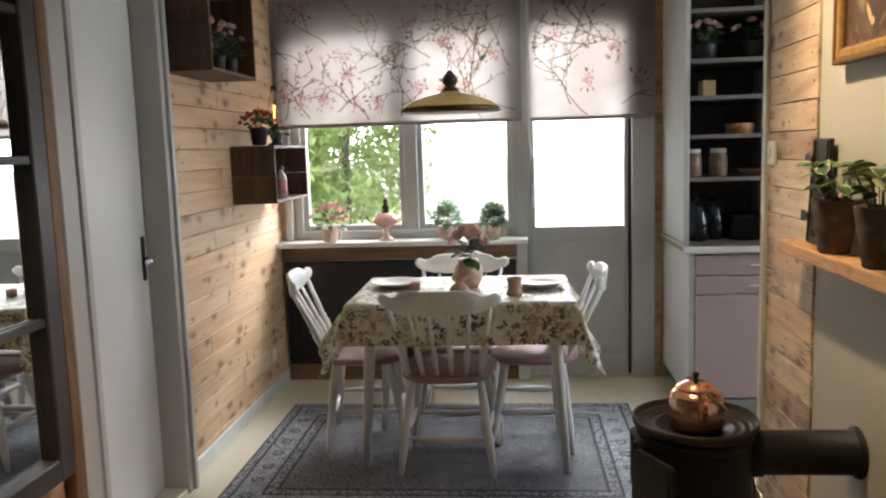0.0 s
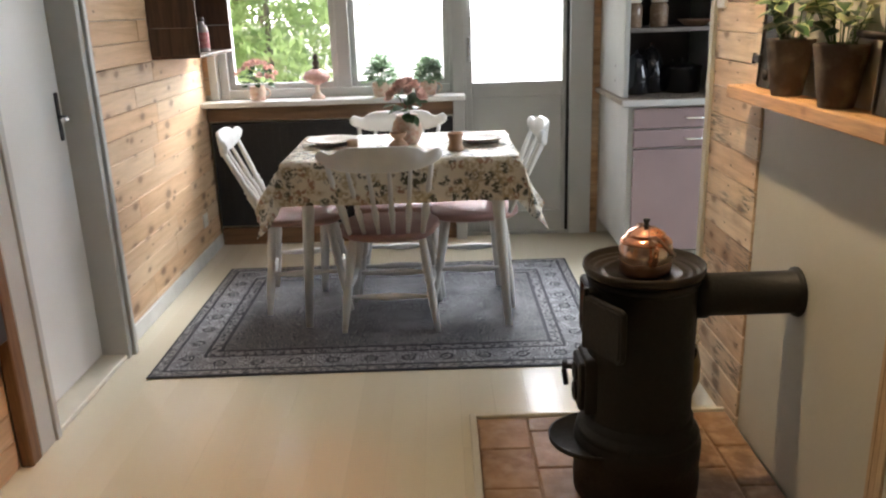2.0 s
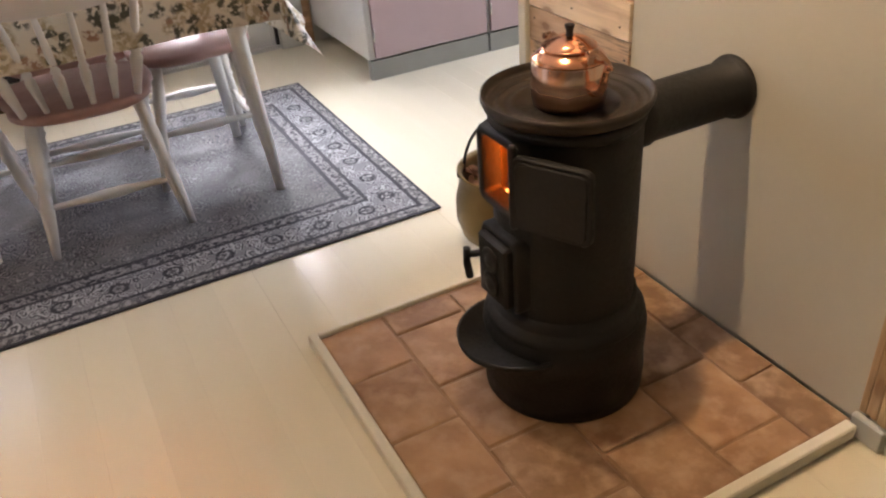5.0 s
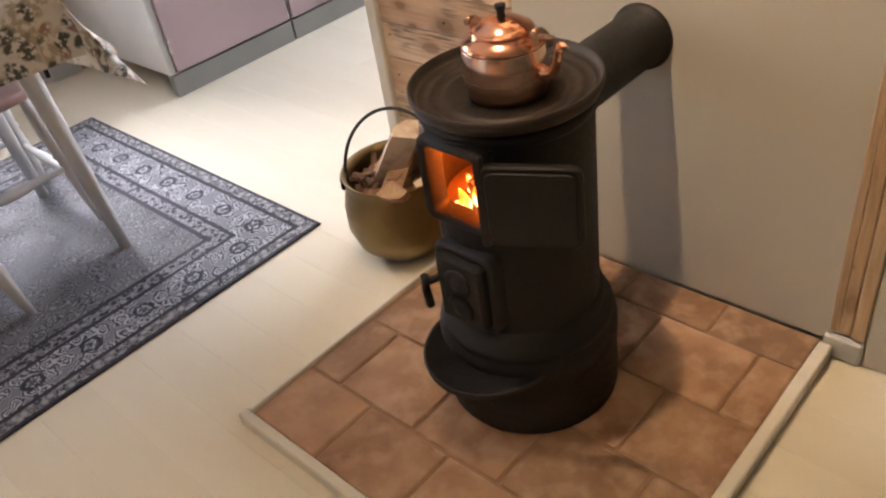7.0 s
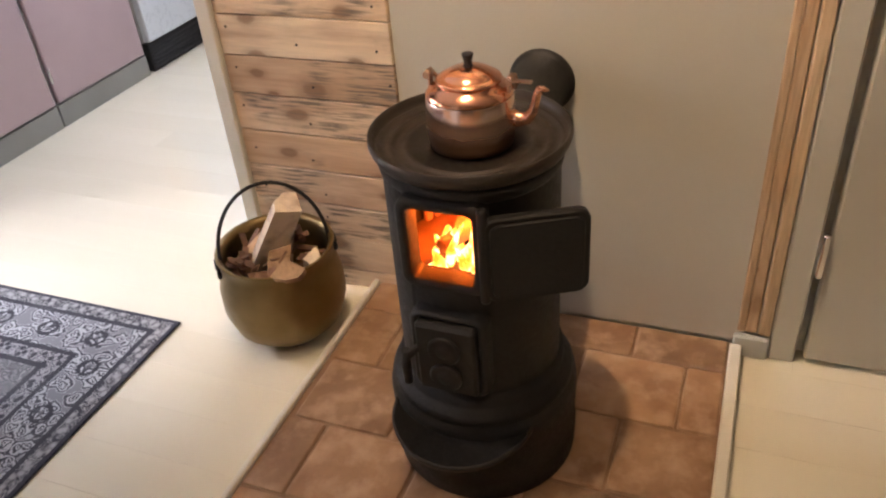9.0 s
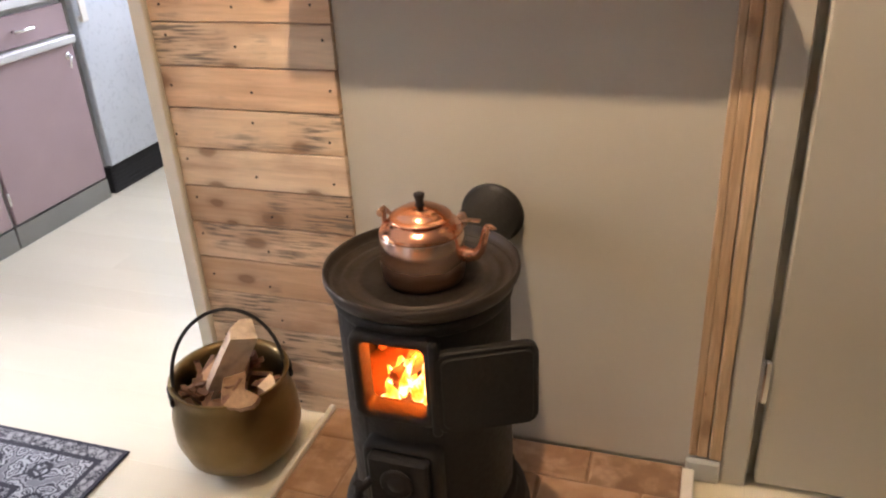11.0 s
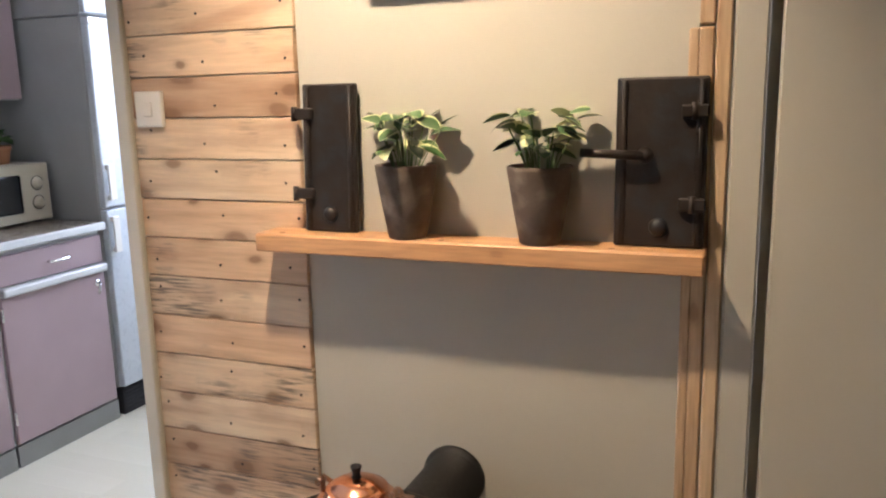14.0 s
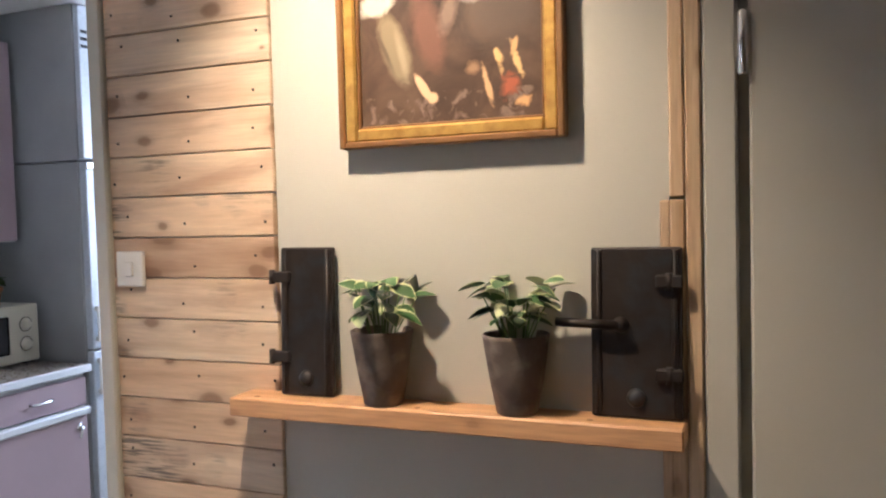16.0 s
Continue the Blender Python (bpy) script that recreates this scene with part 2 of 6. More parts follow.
# ---- building helpers ----
def bm_box(x0, x1, y0, y1, z0, z1, bev=0.0, bm=None, seg=1):
    b = bmesh.new()
    bmesh.ops.create_cube(b, size=1.0, matrix=Matrix.LocRotScale(((x0 + x1) / 2, (y0 + y1) / 2, (z0 + z1) / 2), None, (x1 - x0, y1 - y0, z1 - z0)))
    if bev:
        bmesh.ops.bevel(b, geom=b.edges[:], offset=bev, segments=seg, affect='EDGES', profile=0.5)
    return merge(bm, b) if bm else b


def merge(bm, other, m=None):
    if m is not None:
        other.transform(m)
    me = bpy.data.meshes.new("tmp")
    other.to_mesh(me)
    other.free()
    bm.from_mesh(me)
    bpy.data.meshes.remove(me)
    return bm


def lathe(profile, seg=32, bm=None, m=None, cap=True):
    """A turned body about z from (radius, height) pairs."""
    b = bmesh.new()
    rings = []
    for r, z in profile:
        rings.append([b.verts.new((r * math.cos(2 * math.pi * i / seg), r * math.sin(2 * math.pi * i / seg), z)) for i in range(seg)])
    for a, c in zip(rings, rings[1:]):
        for i in range(seg):
            b.faces.new((a[i], a[(i + 1) % seg], c[(i + 1) % seg], c[i]))
    if cap:
        b.faces.new(rings[0][::-1])
        b.faces.new(rings[-1])
    for f in b.faces:
        f.smooth = True
    if m is not None:
        b.transform(m)
    return merge(bm, b) if bm else b


def tube(points, radius, seg=10, bm=None, radii=None):
    """A round bar along a line of points."""
    b = bmesh.new()
    pts = [Vector(p) for p in points]
    rings = []
    for i, p in enumerate(pts):
        d = (pts[min(i + 1, len(pts) - 1)] - pts[max(i - 1, 0)]).normalized()
        q = d.to_track_quat('Z', 'Y')
        r = radii[i] if radii else radius
        rings.append([b.verts.new(p + q @ Vector((r * math.cos(2 * math.pi * k / seg), r * math.sin(2 * math.pi * k / seg), 0))) for k in range(seg)])
    for a, c in zip(rings, rings[1:]):
        for i in range(seg):
            b.faces.new((a[i], a[(i + 1) % seg], c[(i + 1) % seg], c[i]))
    b.faces.new(rings[0][::-1])
    b.faces.new(rings[-1])
    for f in b.faces:
        f.smooth = len(f.verts) == 4
    return merge(bm, b) if bm else b


def turned(p0, p1, profile, seg=14, bm=None):
    """A turned stick from p0 to p1; the profile holds (share of the length, radius)."""
    p0, p1 = Vector(p0), Vector(p1)
    d = p1 - p0
    m = Matrix.Translation(p0) @ d.to_track_quat('Z', 'Y').to_matrix().to_4x4()
    return lathe([(r, s * d.length) for s, r in profile], seg, bm, m)


def solid(name, bm, material):
    bmesh.ops.recalc_face_normals(bm, faces=bm.faces[:])
    me = bpy.data.meshes.new(name)
    bm.to_mesh(me)
    bm.free()
    me.materials.append(material)
    return new(name, me)


def part(name, bm, material, parent, label=""):
    ob = solid(name, bm, material)
    ob.parent = parent
    return tagged(ob, label)


def thing(name, label, category, m=None, group=""):
    ob = new(name)
    ob.empty_display_size = 0.05
    if m is not None:
        ob.matrix_world = m
    return tagged(ob, label, category, group)


def structure(name, bm, material, label="", category=""):
    return tagged(solid(name, bm, material), label, category, kind="structure")


def single(name, bm, material, label, category, m=None, group=""):
    ob = solid(name, bm, material)
    if m is not None:
        ob.matrix_world = m
    return tagged(ob, label, category, group)


# ---- the large structure ----
CEIL = 2.33
XL, XR, YW, YB = -1.24, 1.0, 5.07, -1.5   # left wall, stove wall, window wall, wall behind
floor = structure("floor", bm_box(-1.9, 3.4, -1.7, 5.3, -0.12, -0.018), FLOOR_PAINT, "cream painted wide plank floor with a worn gloss", "floor")
structure("ceiling", bm_box(-1.9, 3.4, -1.7, 5.3, CEIL, CEIL + 0.1), CEIL_PAINT, "plain white ceiling", "ceiling")

# left wall with a door opening and, nearer, the mirror
bm = bm_box(XL - 0.16, XL - 0.02, 3.45, YW, -0.05, CEIL)
bm_box(XL - 0.16, XL - 0.02, YB, 2.76, -0.05, CEIL, bm=bm)
bm_box(XL - 0.16, XL - 0.02, 2.76, 3.45, 2.06, CEIL, bm=bm)
wall_left = structure("wall_left", bm, WALL_PAINT, "wall clad with horizontal knotty pine boards", "wall")
structure("wall_closet", bm_box(XL - 0.62, XL - 0.56, 2.4, 3.8, -0.05, CEIL), WALL_PAINT, "plain wall behind the closet door", "wall")

# stove wall: painted panel, boards, posts, door
bm = bm_box(XR + 0.018, XR + 0.12, 1.85, 3.13, -0.05, CEIL)
bm_box(XR + 0.018, XR + 0.12, YB, 0.98, -0.05, CEIL, bm=bm)
bm_box(XR + 0.018, XR + 0.12, 0.98, 1.85, 2.06, CEIL, bm=bm)
wall_right = structure("wall_right", bm, WALL_PAINT, "grey-green painted wall with a strip of reclaimed boards", "wall")
structure("wall_panel", bm_box(XR + 0.006, XR + 0.020, 1.9245, 2.680, 0.027, CEIL), WALL_PAINT, "smooth grey-green painted wall panel behind the stove", "wall")
structure("wall_behind", bm_box(-1.9, 3.4, YB - 0.1, YB, -0.05, CEIL), WALL_PAINT, "plain wall at the near end of the hall", "wall")

# window wall
WIN = (-1.16, 0.205, 0.855, 2.165)       # window opening
DOR = (0.235, 0.945, 0.0, 2.20)          # garden door opening
bm = bm_box(-1.5, WIN[0], YW, YW + 0.16, -0.05, CEIL)
bm_box(WIN[0], WIN[1], YW, YW + 0.16, -0.05, WIN[2], bm=bm)
bm_box(WIN[0], WIN[1], YW, YW + 0.16, WIN[3], CEIL, bm=bm)
bm_box(WIN[1], DOR[0], YW, YW + 0.16, -0.05, CEIL, bm=bm)
bm_box(DOR[0], DOR[1], YW, YW + 0.16, DOR[3], CEIL, bm=bm)
bm_box(DOR[1], 3.4, YW, YW + 0.16, -0.05, CEIL, bm=bm)
wall_window = structure("wall_window", bm, WALL_PAINT, "outer wall with a double window and a glazed garden door", "wall")

# kitchen shell
KX = 2.95
bm = bm_box(KX, KX + 0.12, 1.3, 2.95, -0.05, CEIL)
bm_box(KX, KX + 0.12, 4.35, 5.1, -0.05, CEIL, bm=bm)
bm_box(KX, KX + 0.12, 2.95, 4.35, -0.05, 1.05, bm=bm)
bm_box(KX, KX + 0.12, 2.95, 4.35, 2.1, CEIL, bm=bm)
bm_box(XR + 0.12, KX, 1.2, 1.3, -0.05, CEIL, bm=bm)
structure("wall_kitchen", bm, CEIL_PAINT, "plain pale kitchen walls with a side window opening", "wall")


# ---- window, garden door, sill ----
def frame_bm(x0, x1, z0, z1, y0, y1, w, bm=None):
    """Four rails round an opening in the plane of the window wall."""
    b = bm or bmesh.new()
    bm_box(x0, x0 + w, y0, y1, z0, z1, 0.003, b)
    bm_box(x1 - w, x1, y0, y1, z0, z1, 0.003, b)
    bm_box(x0 + w, x1 - w, y0, y1, z0, z0 + w, 0.003, b)
    bm_box(x0 + w, x1 - w, y0, y1, z1 - w, z1, 0.003, b)
    return b


window = tagged(thing("window_1", "double casement window with pale grey painted frames", "window"), kind="structure")
part("window_frame", frame_bm(WIN[0], WIN[1], WIN[2], WIN[3], YW + 0.02, YW + 0.13, 0.05), GREY_PAINT, window)
part("mullion", bm_box(-0.485, -0.405, YW + 0.018, YW + 0.13, WIN[2] + 0.05, WIN[3] - 0.05, 0.004), GREY_PAINT, window)
for xa, xb in ((WIN[0] + 0.05, -0.485), (-0.405, WIN[1] - 0.05)):
    sash = part("sash", frame_bm(xa, xb, WIN[2] + 0.05, WIN[3] - 0.05, YW + 0.05, YW + 0.10, 0.032), GREY_PAINT, window)
    pane = part("pane", bm_box(xa + 0.03, xb - 0.03, YW + 0.070, YW + 0.074, WIN[2] + 0.08, WIN[3] - 0.08), GLASS, sash, "clear window pane")
    pane.visible_shadow = False
part("window_trim", bm_box(WIN[0] - 0.05, WIN[0] - 0.004, YW - 0.02, YW - 0.001, WIN[2], WIN[3], 0.003), GREY_PAINT, window)
part("window_trim", bm_box(0.17, 0.236, YW - 0.018, YW - 0.012, WIN[2], WIN[3], 0.002), GREY_PAINT, window)

garden_door = tagged(thing("door_1", "pale grey garden door with a large pane, closed", "door"), kind="structure")
bm = bmesh.new()
bm_box(0.25, 0.283, YW + 0.01, YW + 0.06, 0.02, DOR[3] - 0.03, 0.003, bm)
bm_box(0.80, 0.822, YW + 0.01, YW + 0.06, 0.02, DOR[3] - 0.03, 0.003, bm)
bm_box(0.283, 0.80, YW + 0.01, YW + 0.06, 2.08, DOR[3] - 0.03, 0.003, bm)
bm_box(0.283, 0.80, YW + 0.01, YW + 0.06, 0.02, 0.14, 0.003, bm)
bm_box(0.283, 0.80, YW + 0.01, YW + 0.06, 0.82, 0.905, 0.003, bm)
leaf = part("leaf", bm, GREY_PAINT, garden_door)
part("panel", bm_box(0.283, 0.80, YW + 0.03, YW + 0.05, 0.14, 0.82), GREY_PAINT, leaf)
pane = part("pane", bm_box(0.28, 0.803, YW + 0.034, YW + 0.038, 0.90, 2.085), GLASS, leaf, "clear door pane")
pane.visible_shadow = False
part("seal", bm_box(0.822, 0.838, YW + 0.0, YW + 0.05, 0.02, DOR[3] - 0.03), BLACK, garden_door, "black rubber seal")
bm = bm_box(0.838, 0.967, YW - 0.03, YW + 0.10, 0.0, DOR[3] + 0.06, 0.004)
bm_box(0.236, 0.25, YW - 0.02, YW + 0.10, 0.0, DOR[3], 0.002, bm)
bm_box(0.236, 0.838, YW - 0.02, YW + 0.10, DOR[3] - 0.03, DOR[3] + 0.06, 0.003, bm)
part("door_frame", bm, GREY_PAINT, garden_door)
part("threshold", bm_box(0.25, 0.838, YW - 0.01, YW + 0.10, 0.0, 0.02, 0.003), GREY_PAINT, garden_door)
bm = bm_box(0.256, 0.276, YW + 0.0, YW + 0.012, 1.02, 1.16, 0.004)
tube([(0.266, YW - 0.03, 1.12), (0.266, YW - 0.035, 1.08), (0.262, YW - 0.03, 1.03)], 0.007, 8, bm)
tube([(0.266, YW + 0.01, 1.12), (0.266, YW - 0.03, 1.12)], 0.006, 8, bm)
part("handle", bm, CHROME, garden_door, "brushed steel handle")

sill = structure("window_sill", bm_box(XL - 0.01, 0.236, 4.935, YW + 0.018, 0.822, 0.852, 0.005), WHITE_PAINT, "white painted window sill of thick board", "window sill")
structure("sill_rail", bm_box(XL, 0.20, 5.035, YW - 0.002, 0.735, 0.82, 0.003), RAIL_WOOD, "rough brown board beneath the window sill", "rail")
structure("sill_end", bm_box(0.17, 0.233, 4.99, YW - 0.002, 0.0, 0.82, 0.003), GREY_PAINT, "grey painted upright at the end of the sill", "trim")
heater = thing("heater_cover", "large matt black panel under the window sill", "heater")
part("panel", bm_box(XL + 0.02, 0.165, 5.02, YW - 0.003, 0.12, 0.725, 0.004), BLACK, heater)
for i in range(28):
    part("slat", bm_box(XL + 0.045 + i * 0.0425, XL + 0.070 + i * 0.0425, 5.0188, 5.021, 0.15, 0.70, 0.0005), BLACK, heater)
structure("baseboard_window", bm_box(XL + 0.015, 0.17, 5.03, YW - 0.002, 0.0, 0.10, 0.004), RAIL_WOOD, "rough brown board along the floor under the heater", "baseboard")
structure("baseboard_left", bm_box(XL, XL + 0.014, 3.46, 5.03, 0.0, 0.075, 0.004), WHITE_PAINT, "pale grey painted baseboard", "baseboard")

# ---- blinds ----
def linen(name, c1, c2, through_=0.24):
    """Thin cloth that lets some daylight through; its tone is uneven like dyed linen."""
    m, nd, ln, bs = base_mat(name)
    v = coords(nd, ln)
    cloudy = put(nd, ln, "ShaderNodeTexNoise", {"Vector": v, "Scale": 2.1, "Detail": 3})
    thread = put(nd, ln, "ShaderNodeTexNoise", {"Vector": v, "Scale": 300, "Detail": 2})
    col = ramp(nd, ln, cloudy.outputs[0], [(0.40, c1), (0.60, c2)])
    col = mix(nd, ln, 0.25, col, ramp(nd, ln, thread.outputs[0], [(0.35, (0.6, 0.6, 0.6)), (0.6, (1, 1, 1))]), 'MULTIPLY')
    tr = put(nd, ln, "ShaderNodeBsdfTranslucent", {"Color": col})
    ln.new(col, bs.inputs["Base Color"])
    bs.inputs["Roughness"].default_value = 0.9
    ms = put(nd, ln, "ShaderNodeMixShader", {0: through_, 1: bs.outputs[0], 2: tr.outputs[0]})
    ln.new(ms.outputs[0], nd["Material Output"].inputs["Surface"])
    return m


def ink(name, tint, body, share):
    """Printing ink: it tints the cloth behind it and has a little body of its own."""
    m, nd, ln, bs = base_mat(name)
    t = put(nd, ln, "ShaderNodeBsdfTransparent", {"Color": (*tint, 1)})
    bs.inputs["Base Color"].default_value = (*body, 1)
    bs.inputs["Roughness"].default_value = 0.9
    ms = put(nd, ln, "ShaderNodeMixShader", {0: share, 1: t.outputs[0], 2: bs.outputs[0]})
    ln.new(ms.outputs[0], nd["Material Output"].inputs["Surface"])
    return m


PRINT = {"branch": ink("branch_print", (0.46, 0.40, 0.35), (0.10, 0.08, 0.06), 0.10), "leaf": ink("leaf_print", (0.60, 0.57, 0.44), (0.16, 0.15, 0.08), 0.10),
         "white": ink("white_blossom_print", (1.0, 0.96, 0.95), (0.9, 0.85, 0.82), 0.10), "pink": ink("pink_blossom_print", (0.90, 0.60, 0.60), (0.70, 0.30, 0.30), 0.08)}


def print_pattern(x0, x1, z0, z1, seed):
    """Outlines of a blossom print in the plane of a blind: lists of polygons for each colour."""
    g = random.Random(seed)
    out = {k: [] for k in PRINT}

    def inside(poly):
        return all(x0 + 0.004 < px < x1 - 0.004 and z0 + 0.006 < pz < z1 - 0.006 for px, pz in poly)

    def add(kind, poly):
        if inside(poly):
            out[kind].append(poly)

    def petal(kind, x, z, a, length, width):
        c, s_ = math.cos(a), math.sin(a)
        shape = ((0, 0), (0.3, -0.75), (0.7, -0.9), (1, 0), (0.7, 0.9), (0.3, 0.75))
        add(kind, [(x + (u * length) * c - (w * width) * s_, z + (u * length) * s_ + (w * width) * c) for u, w in shape])

    def flower(x, z, kind, radius):
        n, a0 = 5, g.uniform(0, 6.28)
        for k in range(n):
            petal(kind, x, z, a0 + 6.283 * k / n, radius, radius * 0.36)

    def cluster(x, z):
        for k in range(12):
            a, d = 2.4 * k, 0.011 * math.sqrt(k)
            flower(x + d * math.cos(a), z + d * math.sin(a), "pink" if g.random() < 0.8 else "white", g.uniform(0.009, 0.014))
        for k in range(8):
            a = g.uniform(0, 6.28)
            petal("leaf", x + 0.044 * math.cos(a), z + 0.044 * math.sin(a), a, g.uniform(0.022, 0.034), 0.006)

    def twig(x, z, a, length, w, depth):
        steps = max(3, int(length / 0.03))
        for k in range(steps):
            w2 = w * (1 - 0.8 * (k + 1) / steps) + 0.0012
            w1 = w * (1 - 0.8 * k / steps) + 0.0012
            a += g.uniform(-0.30, 0.30)
            nx, nz = x + 0.032 * math.cos(a), z + 0.032 * math.sin(a)
            px, pz = -math.sin(a), math.cos(a)
            add("branch", [(x - px * w1, z - pz * w1), (nx - px * w2, nz - pz * w2), (nx + px * w2, nz + pz * w2), (x + px * w1, z + pz * w1)])
            x, z = nx, nz
            if depth < 2 and k > 1 and g.random() < 0.34:
                twig(x, z, a + g.choice((-1, 1)) * g.uniform(0.5, 1.0), length * g.uniform(0.35, 0.6), w2 * 0.7, depth + 1)
            if depth > 0 or k > steps * 0.5:
                if g.random() < 0.42:
                    petal("leaf", x, z, a + g.choice((-1, 1)) * g.uniform(0.5, 1.2), g.uniform(0.020, 0.034), g.uniform(0.005, 0.008))
                if g.random() < 0.30:
                    flower(x + g.uniform(-0.02, 0.02), z + g.uniform(-0.02, 0.02), "white", g.uniform(0.011, 0.017))
        for k in range(3):
            flower(x + g.uniform(-0.026, 0.026), z + g.uniform(-0.026, 0.026), "white", g.uniform(0.012, 0.018))
        if depth == 1 and g.random() < 0.05:
            cluster(x, z)

    x = x0 + 0.06
    while x < x1:
        for zz in (z0 + g.uniform(0.0, 0.08), z0 + g.uniform(0.28, 0.46)):
            twig(x + g.uniform(-0.05, 0.05), zz, g.choice((g.uniform(0.3, 1.3), g.uniform(1.8, 2.8))), g.uniform(0.24, 0.40), g.uniform(0.0022, 0.0034), 0)
        cluster(x + g.uniform(0.06, 0.16), g.choice((z0 + g.uniform(0.10, 0.25), z0 + g.uniform(0.35, 0.55))))
        x += g.uniform(0.15, 0.20)
    return out


BLIND = linen("printed_linen", (0.235, 0.20, 0.178), (0.325, 0.295, 0.272), 0.44)


def blind(x0, x1, y, z0, z1):
    b = thing("roller_blind", "half-lowered linen blind printed with pink blossom branches", "blind", group="blinds at the window wall")
    bm = bmesh.new()
    n, k = 24, 12
    grid = [[bm.verts.new((x0 + (x1 - x0) * i / n, y + 0.003 * math.sin(i * 0.9 + j * 0.5), z0 + (z1 - z0) * j / k)) for i in range(n + 1)] for j in range(k + 1)]
    for j in range(k):
        for i in range(n):
            bm.faces.new((grid[j][i], grid[j][i + 1], grid[j + 1][i + 1], grid[j + 1][i])).smooth = True
    cloth = part("cloth", bm, BLIND, b)
    for level, (kind, polys) in enumerate(print_pattern(x0, x1, z0, z1, int(90 + 10 * x1)).items()):
        bm = bmesh.new()
        for poly in polys:
            vs = [bm.verts.new((px, y - 0.0012 - 0.0004 * level + 0.003 * math.sin((px - x0) / (x1 - x0) * n * 0.9 + (pz - z0) / (z1 - z0) * k * 0.5), pz)) for px, pz in poly]
            bm.faces.new(vs)
        tagged(part("printed_" + kind, bm, PRINT[kind], cloth), {"branch": "grey-brown printed branches", "leaf": "olive printed leaves", "white": "white printed blossom", "pink": "pink printed blossom"}[kind], kind="stuff")
    part("bottom_bar", bm_box(x0, x1, y - 0.008, y + 0.008, z0 - 0.018, z0 + 0.004, 0.004), surface("hem_" + str(int(100 * x1)), (0.30, 0.24, 0.22), (0.36, 0.30, 0.27), 0.8), b)
    bm = lathe([(0.022, 0), (0.022, x1 - x0)], 16, m=pose(x0, y - 0.01, z1 + 0.012, 0, 90, 0))
    part("roller", bm, WHITE_PAINT, b, "white roller tube")
    return b


blind(-1.235, 0.215, 5.026, 1.540, 2.27)
blind(0.268, 0.966, 5.026, 1.536, 2.27)
cord = tube([(0.252, 4.98, 2.25), (0.252, 4.98, 1.7), (0.254, 4.982, 1.42), (0.262, 4.985, 1.33), (0.258, 4.985, 1.30)], 0.0035, 6)
single("blind_cord", cord, WHITE_PAINT, "white looped pull cord beside the blind", "cord")

# ---- closet door in the left wall ----
closet = tagged(thing("door_2", "plain pale grey closet door with a black latch plate, closed", "door"), kind="structure")
part("leaf", bm_box(XL - 0.10, XL - 0.06, 2.805, 3.405, 0.025, 2.02, 0.003), DOOR_PAINT, closet)
bm = bm_box(XL - 0.11, XL + 0.045, 3.41, 3.445, 0.0, 2.055, 0.003)
bm_box(XL - 0.11, XL + 0.045, 2.77, 2.80, 0.0, 2.055, 0.003, bm)
bm_box(XL - 0.11, XL + 0.045, 2.80, 3.41, 2.02, 2.055, 0.003, bm)
part("door_frame", bm, GREY_PAINT, closet)
bm = bm_box(XL + 0.0, XL + 0.058, 3.447, 3.476, 0.0, 2.10, 0.004)
bm_box(XL + 0.0, XL + 0.038, 2.672, 2.768, 0.0, 2.10, 0.004, bm)
part("architrave", bm, GREY_PAINT, closet)
part("threshold", bm_box(XL - 0.11, XL + 0.035, 2.80, 3.41, 0.0, 0.022, 0.004), CREAM_PAINT, closet)
part("latch_plate", bm_box(XL - 0.06, XL - 0.054, 3.355, 3.383, 0.90, 1.075, 0.004), BLACK, closet, "black iron latch plate")
bm = tube([(XL - 0.056, 3.368, 0.985), (XL - 0.02, 3.368, 0.985), (XL - 0.012, 3.345, 0.984), (XL - 0.012, 3.30, 0.982)], 0.009, 10)
part("lever", bm, CHROME, closet, "bright metal lever")

# ---- mirror made of an old window, and batten ----
structure("batten", bm_box(XL + 0.0, XL + 0.04, 2.612, 2.669, 0.0, CEIL, 0.004), BROWN_Z, "rough brown batten beside the closet door", "trim")
mirror = thing("window_mirror", "dark old window frame glazed with mirror glass", "mirror")
YM = 2.605
bm = bmesh.new()
bm_box(XL + 0.0, XL + 0.045, YM - 0.075, YM, 0.43, 2.2, 0.005, bm)
bm_box(XL + 0.0, XL + 0.045, YM - 1.1, YM - 0.075, 0.43, 0.50, 0.005, bm)
bm_box(XL + 0.0, XL + 0.045, YM - 1.1, YM - 0.075, 2.13, 2.2, 0.005, bm)
bm_box(XL + 0.0, XL + 0.045, YM - 1.175, YM - 1.1, 0.43, 2.2, 0.005, bm)
part("frame", bm, DARK_FRAME, mirror)
for z in (0.915, 1.385, 1.80):
    part("muntin", bm_box(XL + 0.014, XL + 0.038, YM - 1.1, YM - 0.075, z - 0.013, z + 0.013, 0.004), DARK_FRAME, mirror)
part("mirror_glass", bm_box(XL + 0.006, XL + 0.012, YM - 1.1, YM - 0.075, 0.50, 2.13), MIRROR, mirror)

